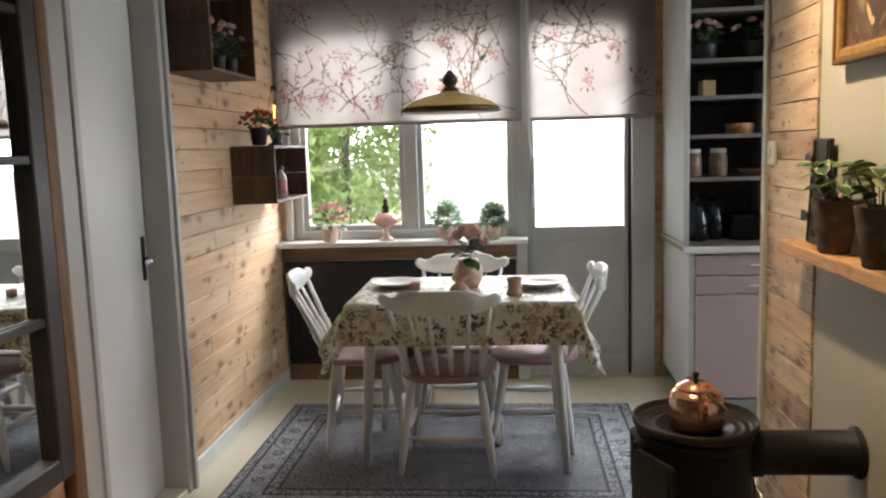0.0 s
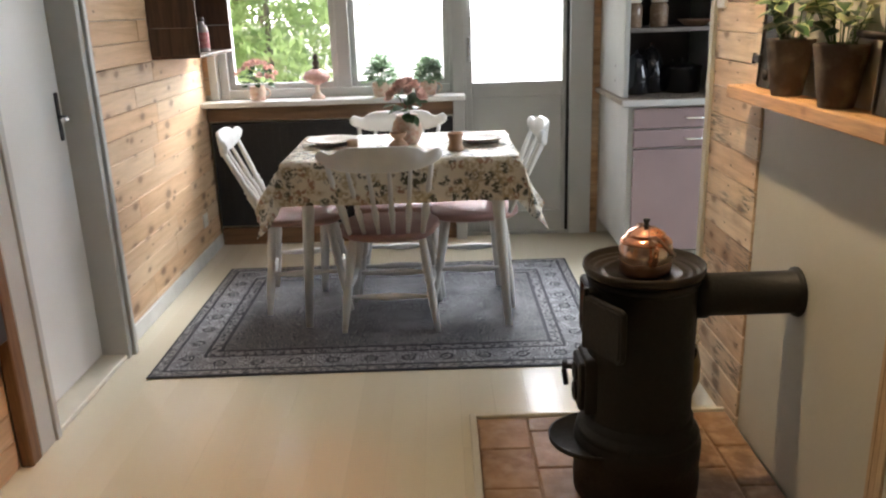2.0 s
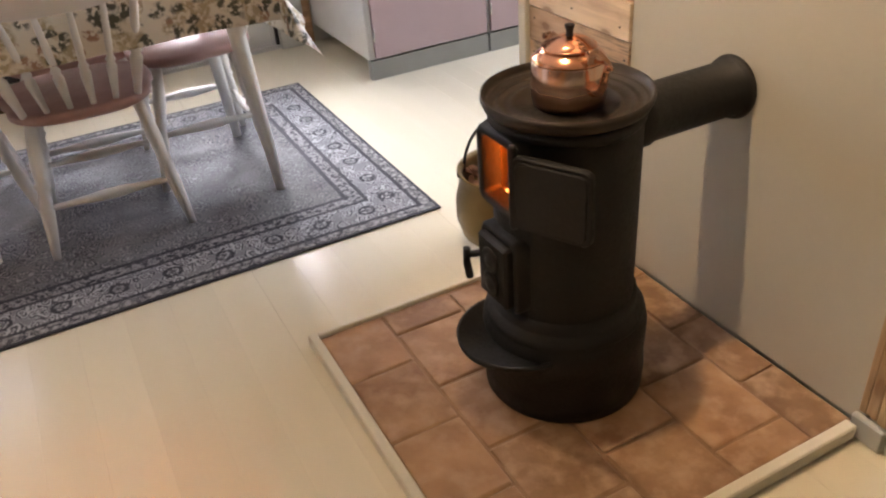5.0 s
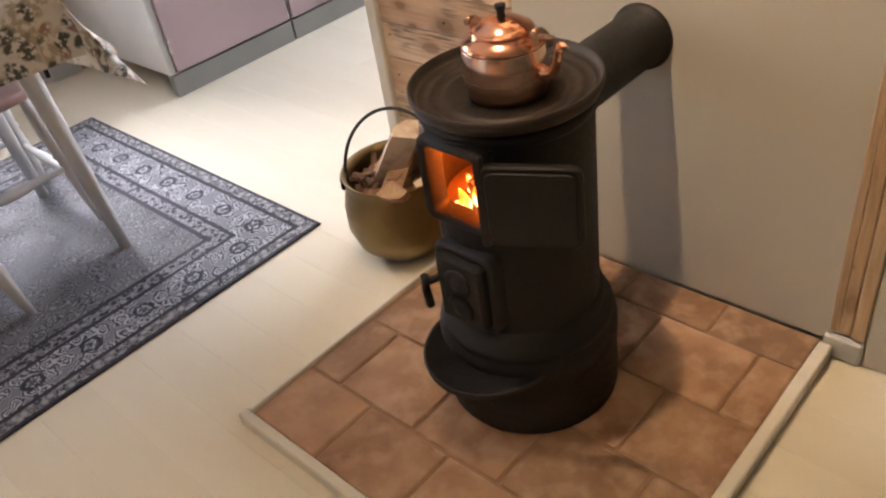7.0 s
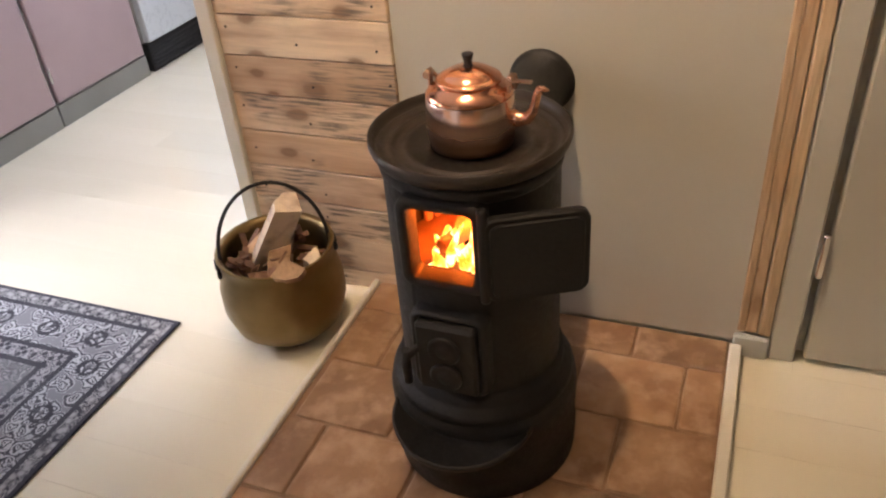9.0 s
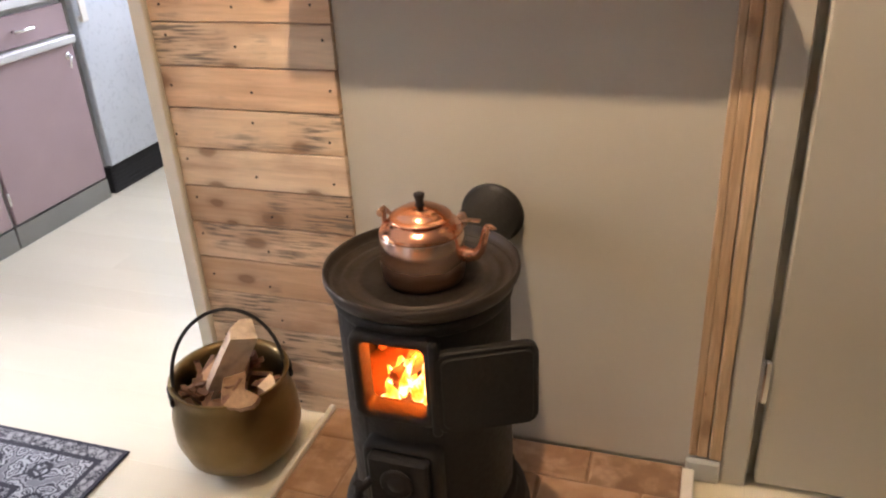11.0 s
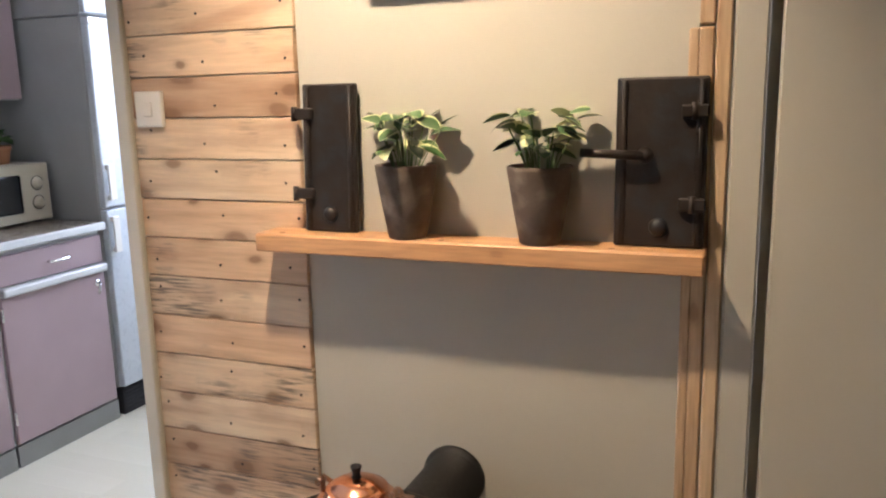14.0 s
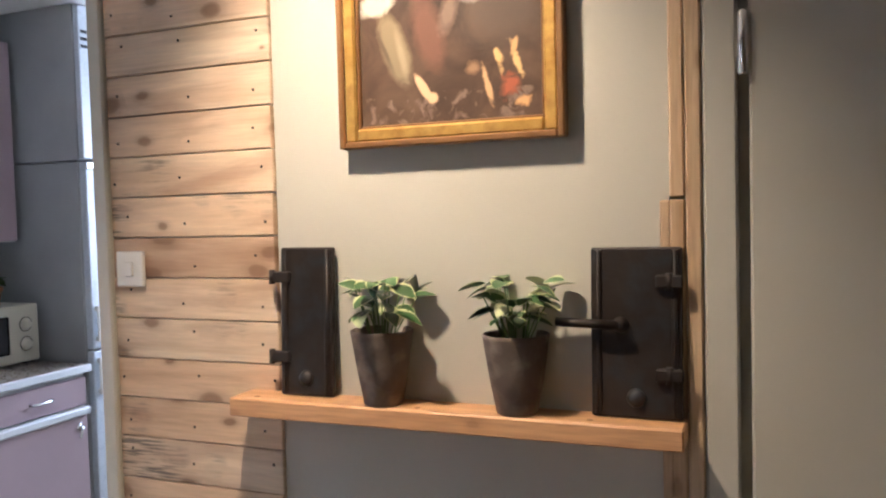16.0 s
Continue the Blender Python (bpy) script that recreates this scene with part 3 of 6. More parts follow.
# ---- posts and door on the stove wall ----
structure("post_opening", bm_box(XR - 0.012, XR + 0.125, 3.099, 3.138, 0.0, CEIL, 0.004), CREAM_PAINT, "pale painted post at the kitchen opening", "trim")
structure("post_light", bm_box(XR - 0.004, XR + 0.018, 1.900, 1.924, 1.452, CEIL, 0.003), PINE_Z, "narrow strip of raw pine beside the panel", "trim")
bm = bm_box(XR - 0.004, XR + 0.018, 1.900, 1.924, 0.06, 1.4485, 0.003)
bm_box(XR - 0.0035, XR + 0.0055, 1.9225, 1.940, 0.06, 1.4480, 0.003, bm)
structure("post_lower", bm, PINE_Z, "wider strip of raw pine butted under the narrow one", "trim")
structure("post_dark", bm_box(XR - 0.008, XR + 0.018, 1.873, 1.898, 0.06, CEIL, 0.003), PINE_Z, "raw pine post beside the door frame", "trim")
hall_door = tagged(thing("door_3", "plain grey-green flush door with steel hinges, closed", "door"), kind="structure")
bm = bm_box(XR - 0.006, XR + 0.10, 1.819, 1.871, 0.0, 2.10, 0.004)
bm_box(XR - 0.006, XR + 0.10, 0.98, 1.03, 0.0, 2.10, 0.004, bm)
bm_box(XR - 0.006, XR + 0.10, 1.03, 1.819, 2.05, 2.10, 0.004, bm)
part("door_frame", bm, WALL_PAINT, hall_door)
# Unseen strip added behind the gap to keep kitchen light out.
part("stop", bm_box(XR + 0.041, XR + 0.10, 1.777, 1.818, 0.0, 2.049), WALL_PAINT, hall_door)
part("leaf", bm_box(XR + 0.0, XR + 0.04, 1.035, 1.801, 0.012, 2.045, 0.004), WALL_PAINT, hall_door)
for z in (0.28, 1.69):
    part("hinge", lathe([(0.007, 0), (0.0085, 0.004), (0.0085, 0.096), (0.007, 0.1)], 12, m=pose(XR - 0.006, 1.810, z - 0.05)), CHROME, hall_door, "painted steel hinge")
structure("baseboard_door", bm_box(XR - 0.014, XR + 0.003, 1.873, 1.945, 0.0, 0.055, 0.004), GREY_PAINT, "grey painted baseboard by the door", "baseboard")

# ---- rug ----
def rug_material(hx, hy):
    m, nd, ln, bs = base_mat("faded_oriental_rug")
    tc = put(nd, ln, "ShaderNodeTexCoord")
    sep = put(nd, ln, "ShaderNodeSeparateXYZ", {0: tc.outputs["Object"]})
    ax = math_node(nd, ln, 'SUBTRACT', hx, math_node(nd, ln, 'ABSOLUTE', sep.outputs[0]))
    ay = math_node(nd, ln, 'SUBTRACT', hy, math_node(nd, ln, 'ABSOLUTE', sep.outputs[1]))
    d = math_node(nd, ln, 'MINIMUM', ax, ay)
    v = put(nd, ln, "ShaderNodeMapping", {"Vector": tc.outputs["Object"], "Scale": (1, 1, 1)}).outputs[0]
    DARK, LIGHT = (0.026, 0.027, 0.038, 1), (0.38, 0.38, 0.385, 1)

    def motif(scale, lo, hi, feat='F1'):
        t = flat_cells(nd, ln, v, scale, feat)
        return ramp(nd, ln, t.outputs["Distance"], [(lo, (1, 1, 1)), (hi, (0, 0, 0))])

    scroll = put(nd, ln, "ShaderNodeTexNoise", {"Vector": v, "Scale": 26, "Detail": 2.0, "Distortion": 2.6})
    curls = ramp(nd, ln, scroll.outputs[0], [(0.40, (0, 0, 0)), (0.44, (1, 1, 1)), (0.48, (0, 0, 0)), (0.53, (0, 0, 0)), (0.57, (1, 1, 1)), (0.62, (0, 0, 0))])
    lines = ramp(nd, ln, scroll.outputs[0], [(0.435, (0, 0, 0)), (0.46, (1, 1, 1)), (0.49, (1, 1, 1)), (0.515, (0, 0, 0)), (0.585, (0, 0, 0)), (0.61, (1, 1, 1))])
    # mirrored ornament: outlined rosettes and leaves on warped cells
    mirrored = put(nd, ln, "ShaderNodeCombineXYZ", {0: math_node(nd, ln, 'ABSOLUTE', sep.outputs[0]), 1: math_node(nd, ln, 'ABSOLUTE', sep.outputs[1])}).outputs[0]
    bend = put(nd, ln, "ShaderNodeTexNoise", {"Vector": mirrored, "Scale": 30, "Detail": 2.0})
    warped = mix(nd, ln, 0.042, mirrored, bend.outputs[1])

    def ornament(scale):
        t = flat_cells(nd, ln, warped, scale)
        on_, off = (1, 1, 1), (0, 0, 0)
        return ramp(nd, ln, t.outputs["Distance"], [(0.07, on_), (0.10, off), (0.17, off), (0.20, on_), (0.27, on_), (0.31, off), (0.42, off), (0.46, on_), (0.55, on_), (0.60, off), (0.66, (0.6, 0.6, 0.6))])

    fine_orn, broad_orn = ornament(27.0), ornament(20.0)
    # the pattern of the field is rubbed away in broad patches
    rubbed = put(nd, ln, "ShaderNodeTexNoise", {"Vector": v, "Scale": 3.1, "Detail": 4, "Distortion": 0.5})
    left = ramp(nd, ln, rubbed.outputs[0], [(0.46, (1, 1, 1)), (0.66, (0.5, 0.5, 0.5))])
    field = mix(nd, ln, math_node(nd, ln, 'MULTIPLY', math_node(nd, ln, 'MAXIMUM', fine_orn, math_node(nd, ln, 'MULTIPLY', broad_orn, 0.7)), left), (0.275, 0.278, 0.288, 1), DARK)
    worn = put(nd, ln, "ShaderNodeTexNoise", {"Vector": v, "Scale": 4.0, "Detail": 6})
    field = mix(nd, ln, ramp(nd, ln, worn.outputs[0], [(0.52, (0, 0, 0)), (0.66, (0.62, 0.62, 0.62))]), field, (0.055, 0.056, 0.068, 1))
    # medallion bands in the field
    q = math_node(nd, ln, 'SQRT', math_node(nd, ln, 'ADD', math_node(nd, ln, 'MULTIPLY', math_node(nd, ln, 'MULTIPLY', sep.outputs[0], sep.outputs[0]), 1.0),
                                            math_node(nd, ln, 'MULTIPLY', math_node(nd, ln, 'MULTIPLY', sep.outputs[1], sep.outputs[1]), 2.6)))
    q = math_node(nd, ln, 'ADD', q, math_node(nd, ln, 'MULTIPLY', math_node(nd, ln, 'SUBTRACT', scroll.outputs[0], 0.5), 0.12))
    bands = ramp(nd, ln, q, [(0.10, (0, 0, 0)), (0.12, (0.75, 0.75, 0.75)), (0.22, (0.75, 0.75, 0.75)), (0.24, (0, 0, 0)), (0.44, (0, 0, 0)), (0.46, (0.8, 0.8, 0.8)), (0.56, (0.2, 0.2, 0.2))])
    field = mix(nd, ln, math_node(nd, ln, 'MULTIPLY', bands, 0.14), field, (0.26, 0.265, 0.28, 1))
    worn = put(nd, ln, "ShaderNodeTexNoise", {"Vector": v, "Scale": 4.5, "Detail": 6})
    field = mix(nd, ln, ramp(nd, ln, worn.outputs[0], [(0.45, (0, 0, 0)), (0.66, (0.12, 0.12, 0.12))]), field, (0.22, 0.222, 0.23, 1))
    # main border with a row of rosettes along its middle
    side = math_node(nd, ln, 'LESS_THAN', ax, ay)
    pos = math_node(nd, ln, 'ADD', math_node(nd, ln, 'MULTIPLY', sep.outputs[1], side), math_node(nd, ln, 'MULTIPLY', sep.outputs[0], math_node(nd, ln, 'SUBTRACT', 1.0, side)))
    u = math_node(nd, ln, 'SUBTRACT', math_node(nd, ln, 'PINGPONG', math_node(nd, ln, 'ADD', pos, 5.0), 0.075), 0.0)
    w = math_node(nd, ln, 'SUBTRACT', d, 0.113)
    rr = math_node(nd, ln, 'SQRT', math_node(nd, ln, 'ADD', math_node(nd, ln, 'MULTIPLY', u, u), math_node(nd, ln, 'MULTIPLY', w, w)))
    rr = math_node(nd, ln, 'ADD', rr, math_node(nd, ln, 'MULTIPLY', math_node(nd, ln, 'SUBTRACT', scroll.outputs[0], 0.5), 0.02))
    rings = ramp(nd, ln, math_node(nd, ln, 'MULTIPLY', rr, 16.0), [(0.10, (0.7, 0.7, 0.7)), (0.16, (0, 0, 0)), (0.26, (0, 0, 0)), (0.30, (1, 1, 1)), (0.42, (1, 1, 1)), (0.47, (0, 0, 0))])
    border = mix(nd, ln, math_node(nd, ln, 'MULTIPLY', fine_orn, 0.96), (0.38, 0.39, 0.415, 1), DARK)
    border = mix(nd, ln, rings, border, DARK)
    guard = mix(nd, ln, math_node(nd, ln, 'MAXIMUM', math_node(nd, ln, 'MULTIPLY', motif(36, 0.16, 0.42), 0.8), curls), DARK, LIGHT)
    guard2 = mix(nd, ln, math_node(nd, ln, 'MAXIMUM', motif(34, 0.20, 0.30), lines), (0.27, 0.27, 0.285, 1), DARK)

    def step(at):
        return math_node(nd, ln, 'GREATER_THAN', d, at)

    col = mix(nd, ln, step(0.012), DARK, guard)
    col = mix(nd, ln, step(0.045), col, DARK)
    col = mix(nd, ln, step(0.058), col, border)
    col = mix(nd, ln, step(0.170), col, DARK)
    col = mix(nd, ln, step(0.183), col, guard2)
    col = mix(nd, ln, step(0.222), col, DARK)
    col = mix(nd, ln, step(0.237), col, field)
    blot = put(nd, ln, "ShaderNodeTexNoise", {"Vector": v, "Scale": 9, "Detail": 7})
    col = mix(nd, ln, ramp(nd, ln, blot.outputs[0], [(0.45, (0, 0, 0)), (0.72, (0.14, 0.14, 0.14))]), col, (0.19, 0.185, 0.19, 1))
    ln.new(col, bs.inputs["Base Color"])
    bs.inputs["Roughness"].default_value = 0.6
    bs.inputs["Specular IOR Level"].default_value = 0.22
    weave = put(nd, ln, "ShaderNodeTexNoise", {"Vector": v, "Scale": 260, "Detail": 2})
    b = put(nd, ln, "ShaderNodeBump", {"Height": weave.outputs[0], "Strength": 0.4, "Distance": 0.002})
    ln.new(b.outputs[0], bs.inputs["Normal"])
    return m


RX0, RX1, RY0, RY1 = -1.062, 0.744, 3.212, 4.545
single("rug", bm_box(-(RX1 - RX0) / 2, (RX1 - RX0) / 2, -(RY1 - RY0) / 2, (RY1 - RY0) / 2, 0.001, 0.007, 0.0025), rug_material((RX1 - RX0) / 2, (RY1 - RY0) / 2),
       "faded grey-blue oriental rug lying under the dining table", "rug", pose((RX0 + RX1) / 2, (RY0 + RY1) / 2, 0))

# ---- dining table ----
TX0, TX1, TY0, TY1, TZ = -0.54, 0.40, 3.515, 4.21, 0.757
table = thing("dining_table", "white painted wooden dining table with tapered legs", "table")
part("tabletop", bm_box(TX0, TX1, TY0, TY1, TZ - 0.027, TZ - 0.003, 0.004), WHITE_PAINT, table)
bm = bm_box(TX0 + 0.06, TX1 - 0.06, TY0 + 0.07, TY0 + 0.09, TZ - 0.12, TZ - 0.028)
bm_box(TX0 + 0.06, TX1 - 0.06, TY1 - 0.09, TY1 - 0.07, TZ - 0.12, TZ - 0.028, bm=bm)
bm_box(TX0 + 0.06, TX0 + 0.08, TY0 + 0.09, TY1 - 0.09, TZ - 0.12, TZ - 0.028, bm=bm)
bm_box(TX1 - 0.08, TX1 - 0.06, TY0 + 0.09, TY1 - 0.09, TZ - 0.12, TZ - 0.028, bm=bm)
part("apron", bm, WHITE_PAINT, table)
for lx, ly, fx, fy in ((TX0 + 0.09, TY0 + 0.11, -0.505, 3.68), (TX1 - 0.09, TY0 + 0.11, 0.363, 3.63), (TX0 + 0.09, TY1 - 0.09, -0.50, 4.15), (TX1 - 0.09, TY1 - 0.09, 0.36, 4.15)):
    part("leg", turned((lx, ly, TZ - 0.03), (fx, fy, 0.007), [(0, 0.026), (0.15, 0.027), (1, 0.016)], 14), WHITE_PAINT, table)


def cloth_material():
    m, nd, ln, bs = base_mat("floral_cotton")
    v = coords(nd, ln)
    wob = put(nd, ln, "ShaderNodeTexNoise", {"Vector": v, "Scale": 14, "Detail": 2})
    vv = mix(nd, ln, 0.06, v, wob.outputs[1])
    col = (0.80, 0.75, 0.64, 1)
    for sc, cut, thr, colour in ((18, 0.62, 0.25, (0.50, 0.42, 0.27, 1)), (23, 0.50, 0.28, (0.10, 0.098, 0.07, 1)), (21, 0.38, 0.55, (0.40, 0.24, 0.16, 1))):
        t = put(nd, ln, "ShaderNodeTexVoronoi", {"Vector": vv, "Scale": sc})
        br = put(nd, ln, "ShaderNodeTexNoise", {"Vector": v, "Scale": 75, "Detail": 3})
        f = math_node(nd, ln, 'MULTIPLY', ramp(nd, ln, t.outputs["Distance"], [(cut * 0.7, (1, 1, 1)), (cut, (0, 0, 0))]),
                      math_node(nd, ln, 'GREATER_THAN', t.outputs["Color"], thr))
        f = math_node(nd, ln, 'MULTIPLY', f, ramp(nd, ln, br.outputs[0], [(0.40, (0, 0, 0)), (0.52, (1, 1, 1))]))
        col = mix(nd, ln, f, col, colour)
    ln.new(col, bs.inputs["Base Color"])
    bs.inputs["Roughness"].default_value = 0.45
    tr = put(nd, ln, "ShaderNodeBsdfTranslucent", {"Color": col})
    ms = put(nd, ln, "ShaderNodeMixShader", {0: 0.15, 1: bs.outputs[0], 2: tr.outputs[0]})
    ln.new(ms.outputs[0], nd["Material Output"].inputs["Surface"])
    return m


def tablecloth():
    bm = bmesh.new()
    over = {"x0": 0.20, "x1": 0.20, "y0": 0.17, "y1": 0.17}
    xs = np.concatenate([np.linspace(TX0 - over["x0"], TX0, 9)[:-1], np.linspace(TX0, TX1, 25), np.linspace(TX1, TX1 + over["x1"], 9)[1:]])
    ys = np.concatenate([np.linspace(TY0 - over["y0"], TY0, 9)[:-1], np.linspace(TY0, TY1, 19), np.linspace(TY1, TY1 + over["y1"], 9)[1:]])
    grid = []
    for u in xs:
        row = []
        for w in ys:
            dx = min(u - TX0, 0) + max(u - TX1, 0)
            dy = min(w - TY0, 0) + max(w - TY1, 0)
            cx, cy = min(max(u, TX0), TX1), min(max(w, TY0), TY1)
            a, b = abs(dx), abs(dy)
            drop = max(a, b) + 0.42 * min(a, b)
            out = 0.008 + (0.05 if b < 1e-6 or a > 1e-6 else 0.02) * drop
            fold = (0.014 if a > 1e-6 else 0.006) * math.sin(17 * (u + w) + 4 * u) * min(drop / 0.12, 1)
            sx, sy = (1 if dx > 0 else -1), (1 if dy > 0 else -1)
            x = cx + (sx * (out + fold + 0.45 * b * (a > 0.01)) if a > 1e-6 else 0.0)
            y = cy + (sy * (out + fold + 0.45 * a * (b > 0.01)) if b > 1e-6 else 0.0)
            z = TZ + 0.002 - (drop if drop > 0 else 0) + 0.0015 * math.sin(9 * u) * math.sin(8 * w)
            row.append(bm.verts.new((x, y, z)))
        grid.append(row)
    for i in range(len(xs) - 1):
        for j in range(len(ys) - 1):
            bm.faces.new((grid[i][j], grid[i + 1][j], grid[i + 1][j + 1], grid[i][j + 1])).smooth = True
    return bm


single("tablecloth", tablecloth(), cloth_material(), "cream cotton tablecloth with dark flower print draped over the table", "tablecloth")

# ---- chairs ----
SEAT_PINK = surface("dusty_pink_seat", (0.30, 0.17, 0.15), (0.40, 0.25, 0.23), 0.42, scale=7, bump=0.1)


def rail_outline(w, h):
    """Crest rail outline, half of it, from the middle outwards: raised middle, scroll ends."""
    return [(0.0, h), (w * 0.45, h * 0.99), (w * 0.62, h * 0.90), (w * 0.70, h * 0.74), (w * 0.78, h * 0.72), (w * 0.90, h * 0.86), (w * 0.985, h * 0.80),
            (w, h * 0.62), (w * 0.95, h * 0.38), (w * 0.82, h * 0.22), (w * 0.6, h * 0.06), (w * 0.3, 0.0), (0.0, 0.0)]


def chair(m):
    c = thing("dining_chair", "white painted spindle-back chair with a dusty pink seat", "chair", group="chairs round the table")
    zs = 0.445
    # saddle seat
    bm = bmesh.new()
    ring = []
    n = 36
    for lev, inset in ((zs - 0.034, 0.018), (zs - 0.022, 0.0), (zs - 0.006, 0.0), (zs, 0.010)):
        r = []
        for i in range(n):
            a = 2 * math.pi * i / n
            ca, sa = math.cos(a), math.sin(a)
            k = 3.2
            rr = (abs(ca) ** k + abs(sa) ** k) ** (-1 / k)
            wx = 0.215 - 0.012 * (sa < 0)
            r.append(bm.verts.new(((wx - inset) * rr * ca * 0.98, (0.205 - inset) * rr * sa * 0.98, lev)))
        ring.append(r)
    for a, b in zip(ring, ring[1:]):
        for i in range(n):
            bm.faces.new((a[i], a[(i + 1) % n], b[(i + 1) % n], b[i])).smooth = True
    bm.faces.new(ring[0][::-1])
    mid = bm.verts.new((0, -0.02, zs - 0.012))
    for i in range(n):
        bm.faces.new((ring[-1][i], ring[-1][(i + 1) % n], mid)).smooth = True
    part("seat", bm, SEAT_PINK, c, "dusty pink painted seat")
    prof = [(0, 0.015), (0.12, 0.018), (0.30, 0.021), (0.42, 0.017), (0.45, 0.022), (0.48, 0.016), (0.62, 0.020), (0.78, 0.017), (1, 0.011)]
    feet = {}
    for sx in (-1, 1):
        for sy in (-1, 1):
            top, foot = (sx * 0.145, sy * 0.125, zs - 0.03), (sx * 0.20, 0.205 if sy > 0 else -0.165, 0.007)
            feet[sx, sy] = (Vector(top), Vector(foot))
            part("leg", turned(top, foot, prof, 14), WHITE_PAINT, c)
    st = [(0, 0.009), (0.2, 0.010), (0.42, 0.016), (0.5, 0.017), (0.58, 0.016), (0.8, 0.010), (1, 0.009)]

    def on(sx, sy, s):
        return feet[sx, sy][0].lerp(feet[sx, sy][1], s)

    for sx in (-1, 1):
        part("stretcher", turned(on(sx, -1, 0.55), on(sx, 1, 0.55), st, 10), WHITE_PAINT, c)
    for sy in (-1, 1):
        part("stretcher", turned(on(-1, sy, 0.62), on(1, sy, 0.62), st, 10), WHITE_PAINT, c)
    # crest rail, bowed
    w, h, z0, yb = 0.246, 0.102, 0.728, -0.32
    half = rail_outline(w, h)
    bm = bmesh.new()

    def bow(x, z, off):
        return (x, yb + off + 0.9 * x * x * 0.9 - 0.12 * (z), z0 + z)

    # filled by slices so that the bow stays smooth
    def top_at(x):
        xs_ = [p[0] for p in half[:8]]
        return float(np.interp(abs(x), xs_, [p[1] for p in half[:8]]))

    def bot_at(x):
        lo = half[7:][::-1]
        return float(np.interp(abs(x), [p[0] for p in lo], [p[1] for p in lo]))

    cols = []
    N = 44
    for i in range(N + 1):
        x = -w + 2 * w * i / N
        t, b = top_at(x), bot_at(x)
        if t - b < 0.012:
            t, b = (t + b) / 2 + 0.006, (t + b) / 2 - 0.006
        e = 0.004
        cols.append([bm.verts.new(bow(x, z, o)) for z, o in ((b, -0.006), (b + e, -0.011), (t - e, -0.011), (t, -0.006), (t, 0.006), (t - e, 0.011), (b + e, 0.011), (b, 0.006))])
    for a, b in zip(cols, cols[1:]):
        for i in range(8):
            bm.faces.new((a[i], a[(i + 1) % 8], b[(i + 1) % 8], b[i])).smooth = True
    bm.faces.new(cols[0])
    bm.faces.new(cols[-1][::-1])
    part("crest_rail", bm, WHITE_PAINT, c)
    sp = [(0, 0.008), (0.10, 0.009), (0.28, 0.013), (0.36, 0.0145), (0.40, 0.009), (0.43, 0.014), (0.46, 0.009), (0.6, 0.010), (1, 0.0075)]
    for k in range(6):
        s = (k - 2.5) / 2.5
        big = 1.25 if abs(s) > 0.9 else 1.0
        x0, x1 = s * 0.150, s * 0.205
        top = bow(x1, bot_at(x1) + 0.012, 0.0)
        part("spindle", turned((x0, -0.165 + 0.5 * x0 * x0, zs - 0.006), top, [(a, r * big) for a, r in sp], 12), WHITE_PAINT, c)
    c.matrix_world = m
    return c


chair_a = chair(pose(-0.137, 3.752, 0, 0, 0, -2))
copy_thing(chair_a, pose(0.238, 4.035, 0, 0, 0, 89))
copy_thing(chair_a, pose(-0.565, 4.045, 0, 0, 0, -84))
copy_thing(chair_a, pose(-0.117, 4.20, 0, 0, 0, 180))

# ---- stove ----
SX, SY = 0.607, 2.377
stove = thing("wood_stove", "black cast-iron column stove with an open fire door, lit", "stove", pose(SX, SY, 0.026))
prof = [(0.162, 0.0), (0.169, 0.004), (0.171, 0.05), (0.167, 0.112), (0.170, 0.116), (0.171, 0.160), (0.169, 0.172), (0.164, 0.180), (0.163, 0.186), (0.165, 0.189), (0.160, 0.197), (0.150, 0.208), (0.146, 0.212), (0.146, 0.235)]
part("base", lathe(prof, 48), IRON, stove)


def drum(r, z0, z1, t, hole):
    """A thick pipe wall about z with a rectangular hole: (angle from -x, half angle, low, high)."""
    bm = bmesh.new()
    n, ha, lo, hi = 72, hole[0], hole[1], hole[2]
    zs_ = sorted({z0, lo, hi, z1})
    angs = [math.pi + a for a in np.linspace(-math.pi, math.pi, n + 1)[:-1]]
    angs = sorted(set(angs) | {math.pi - ha, math.pi + ha})

    def v(a, z, rr):
        return bm.verts.new((rr * math.cos(a), rr * math.sin(a), z))

    for i, a in enumerate(angs):
        b = angs[(i + 1) % len(angs)]
        if i == len(angs) - 1:
            b += 2 * math.pi
        for za, zb in zip(zs_, zs_[1:]):
            inside = a >= math.pi - ha - 1e-6 and b <= math.pi + ha + 1e-6 and za >= lo - 1e-6 and zb <= hi + 1e-6
            if inside:
                continue
            bm.faces.new((v(a, za, r), v(b, za, r), v(b, zb, r), v(a, zb, r)))
            bm.faces.new((v(a, za, r - t), v(a, zb, r - t), v(b, zb, r - t), v(b, za, r - t)))
    for za in (lo, hi):
        bm.faces.new((v(math.pi - ha, za, r), v(math.pi + ha, za, r), v(math.pi + ha, za, r - t), v(math.pi - ha, za, r - t)))
    for a in (math.pi - ha, math.pi + ha):
        bm.faces.new((v(a, lo, r), v(a, hi, r), v(a, hi, r - t), v(a, lo, r - t)))
    bmesh.ops.remove_doubles(bm, verts=bm.verts[:], dist=1e-5)
    for f in bm.faces:
        f.smooth = True
    return bm


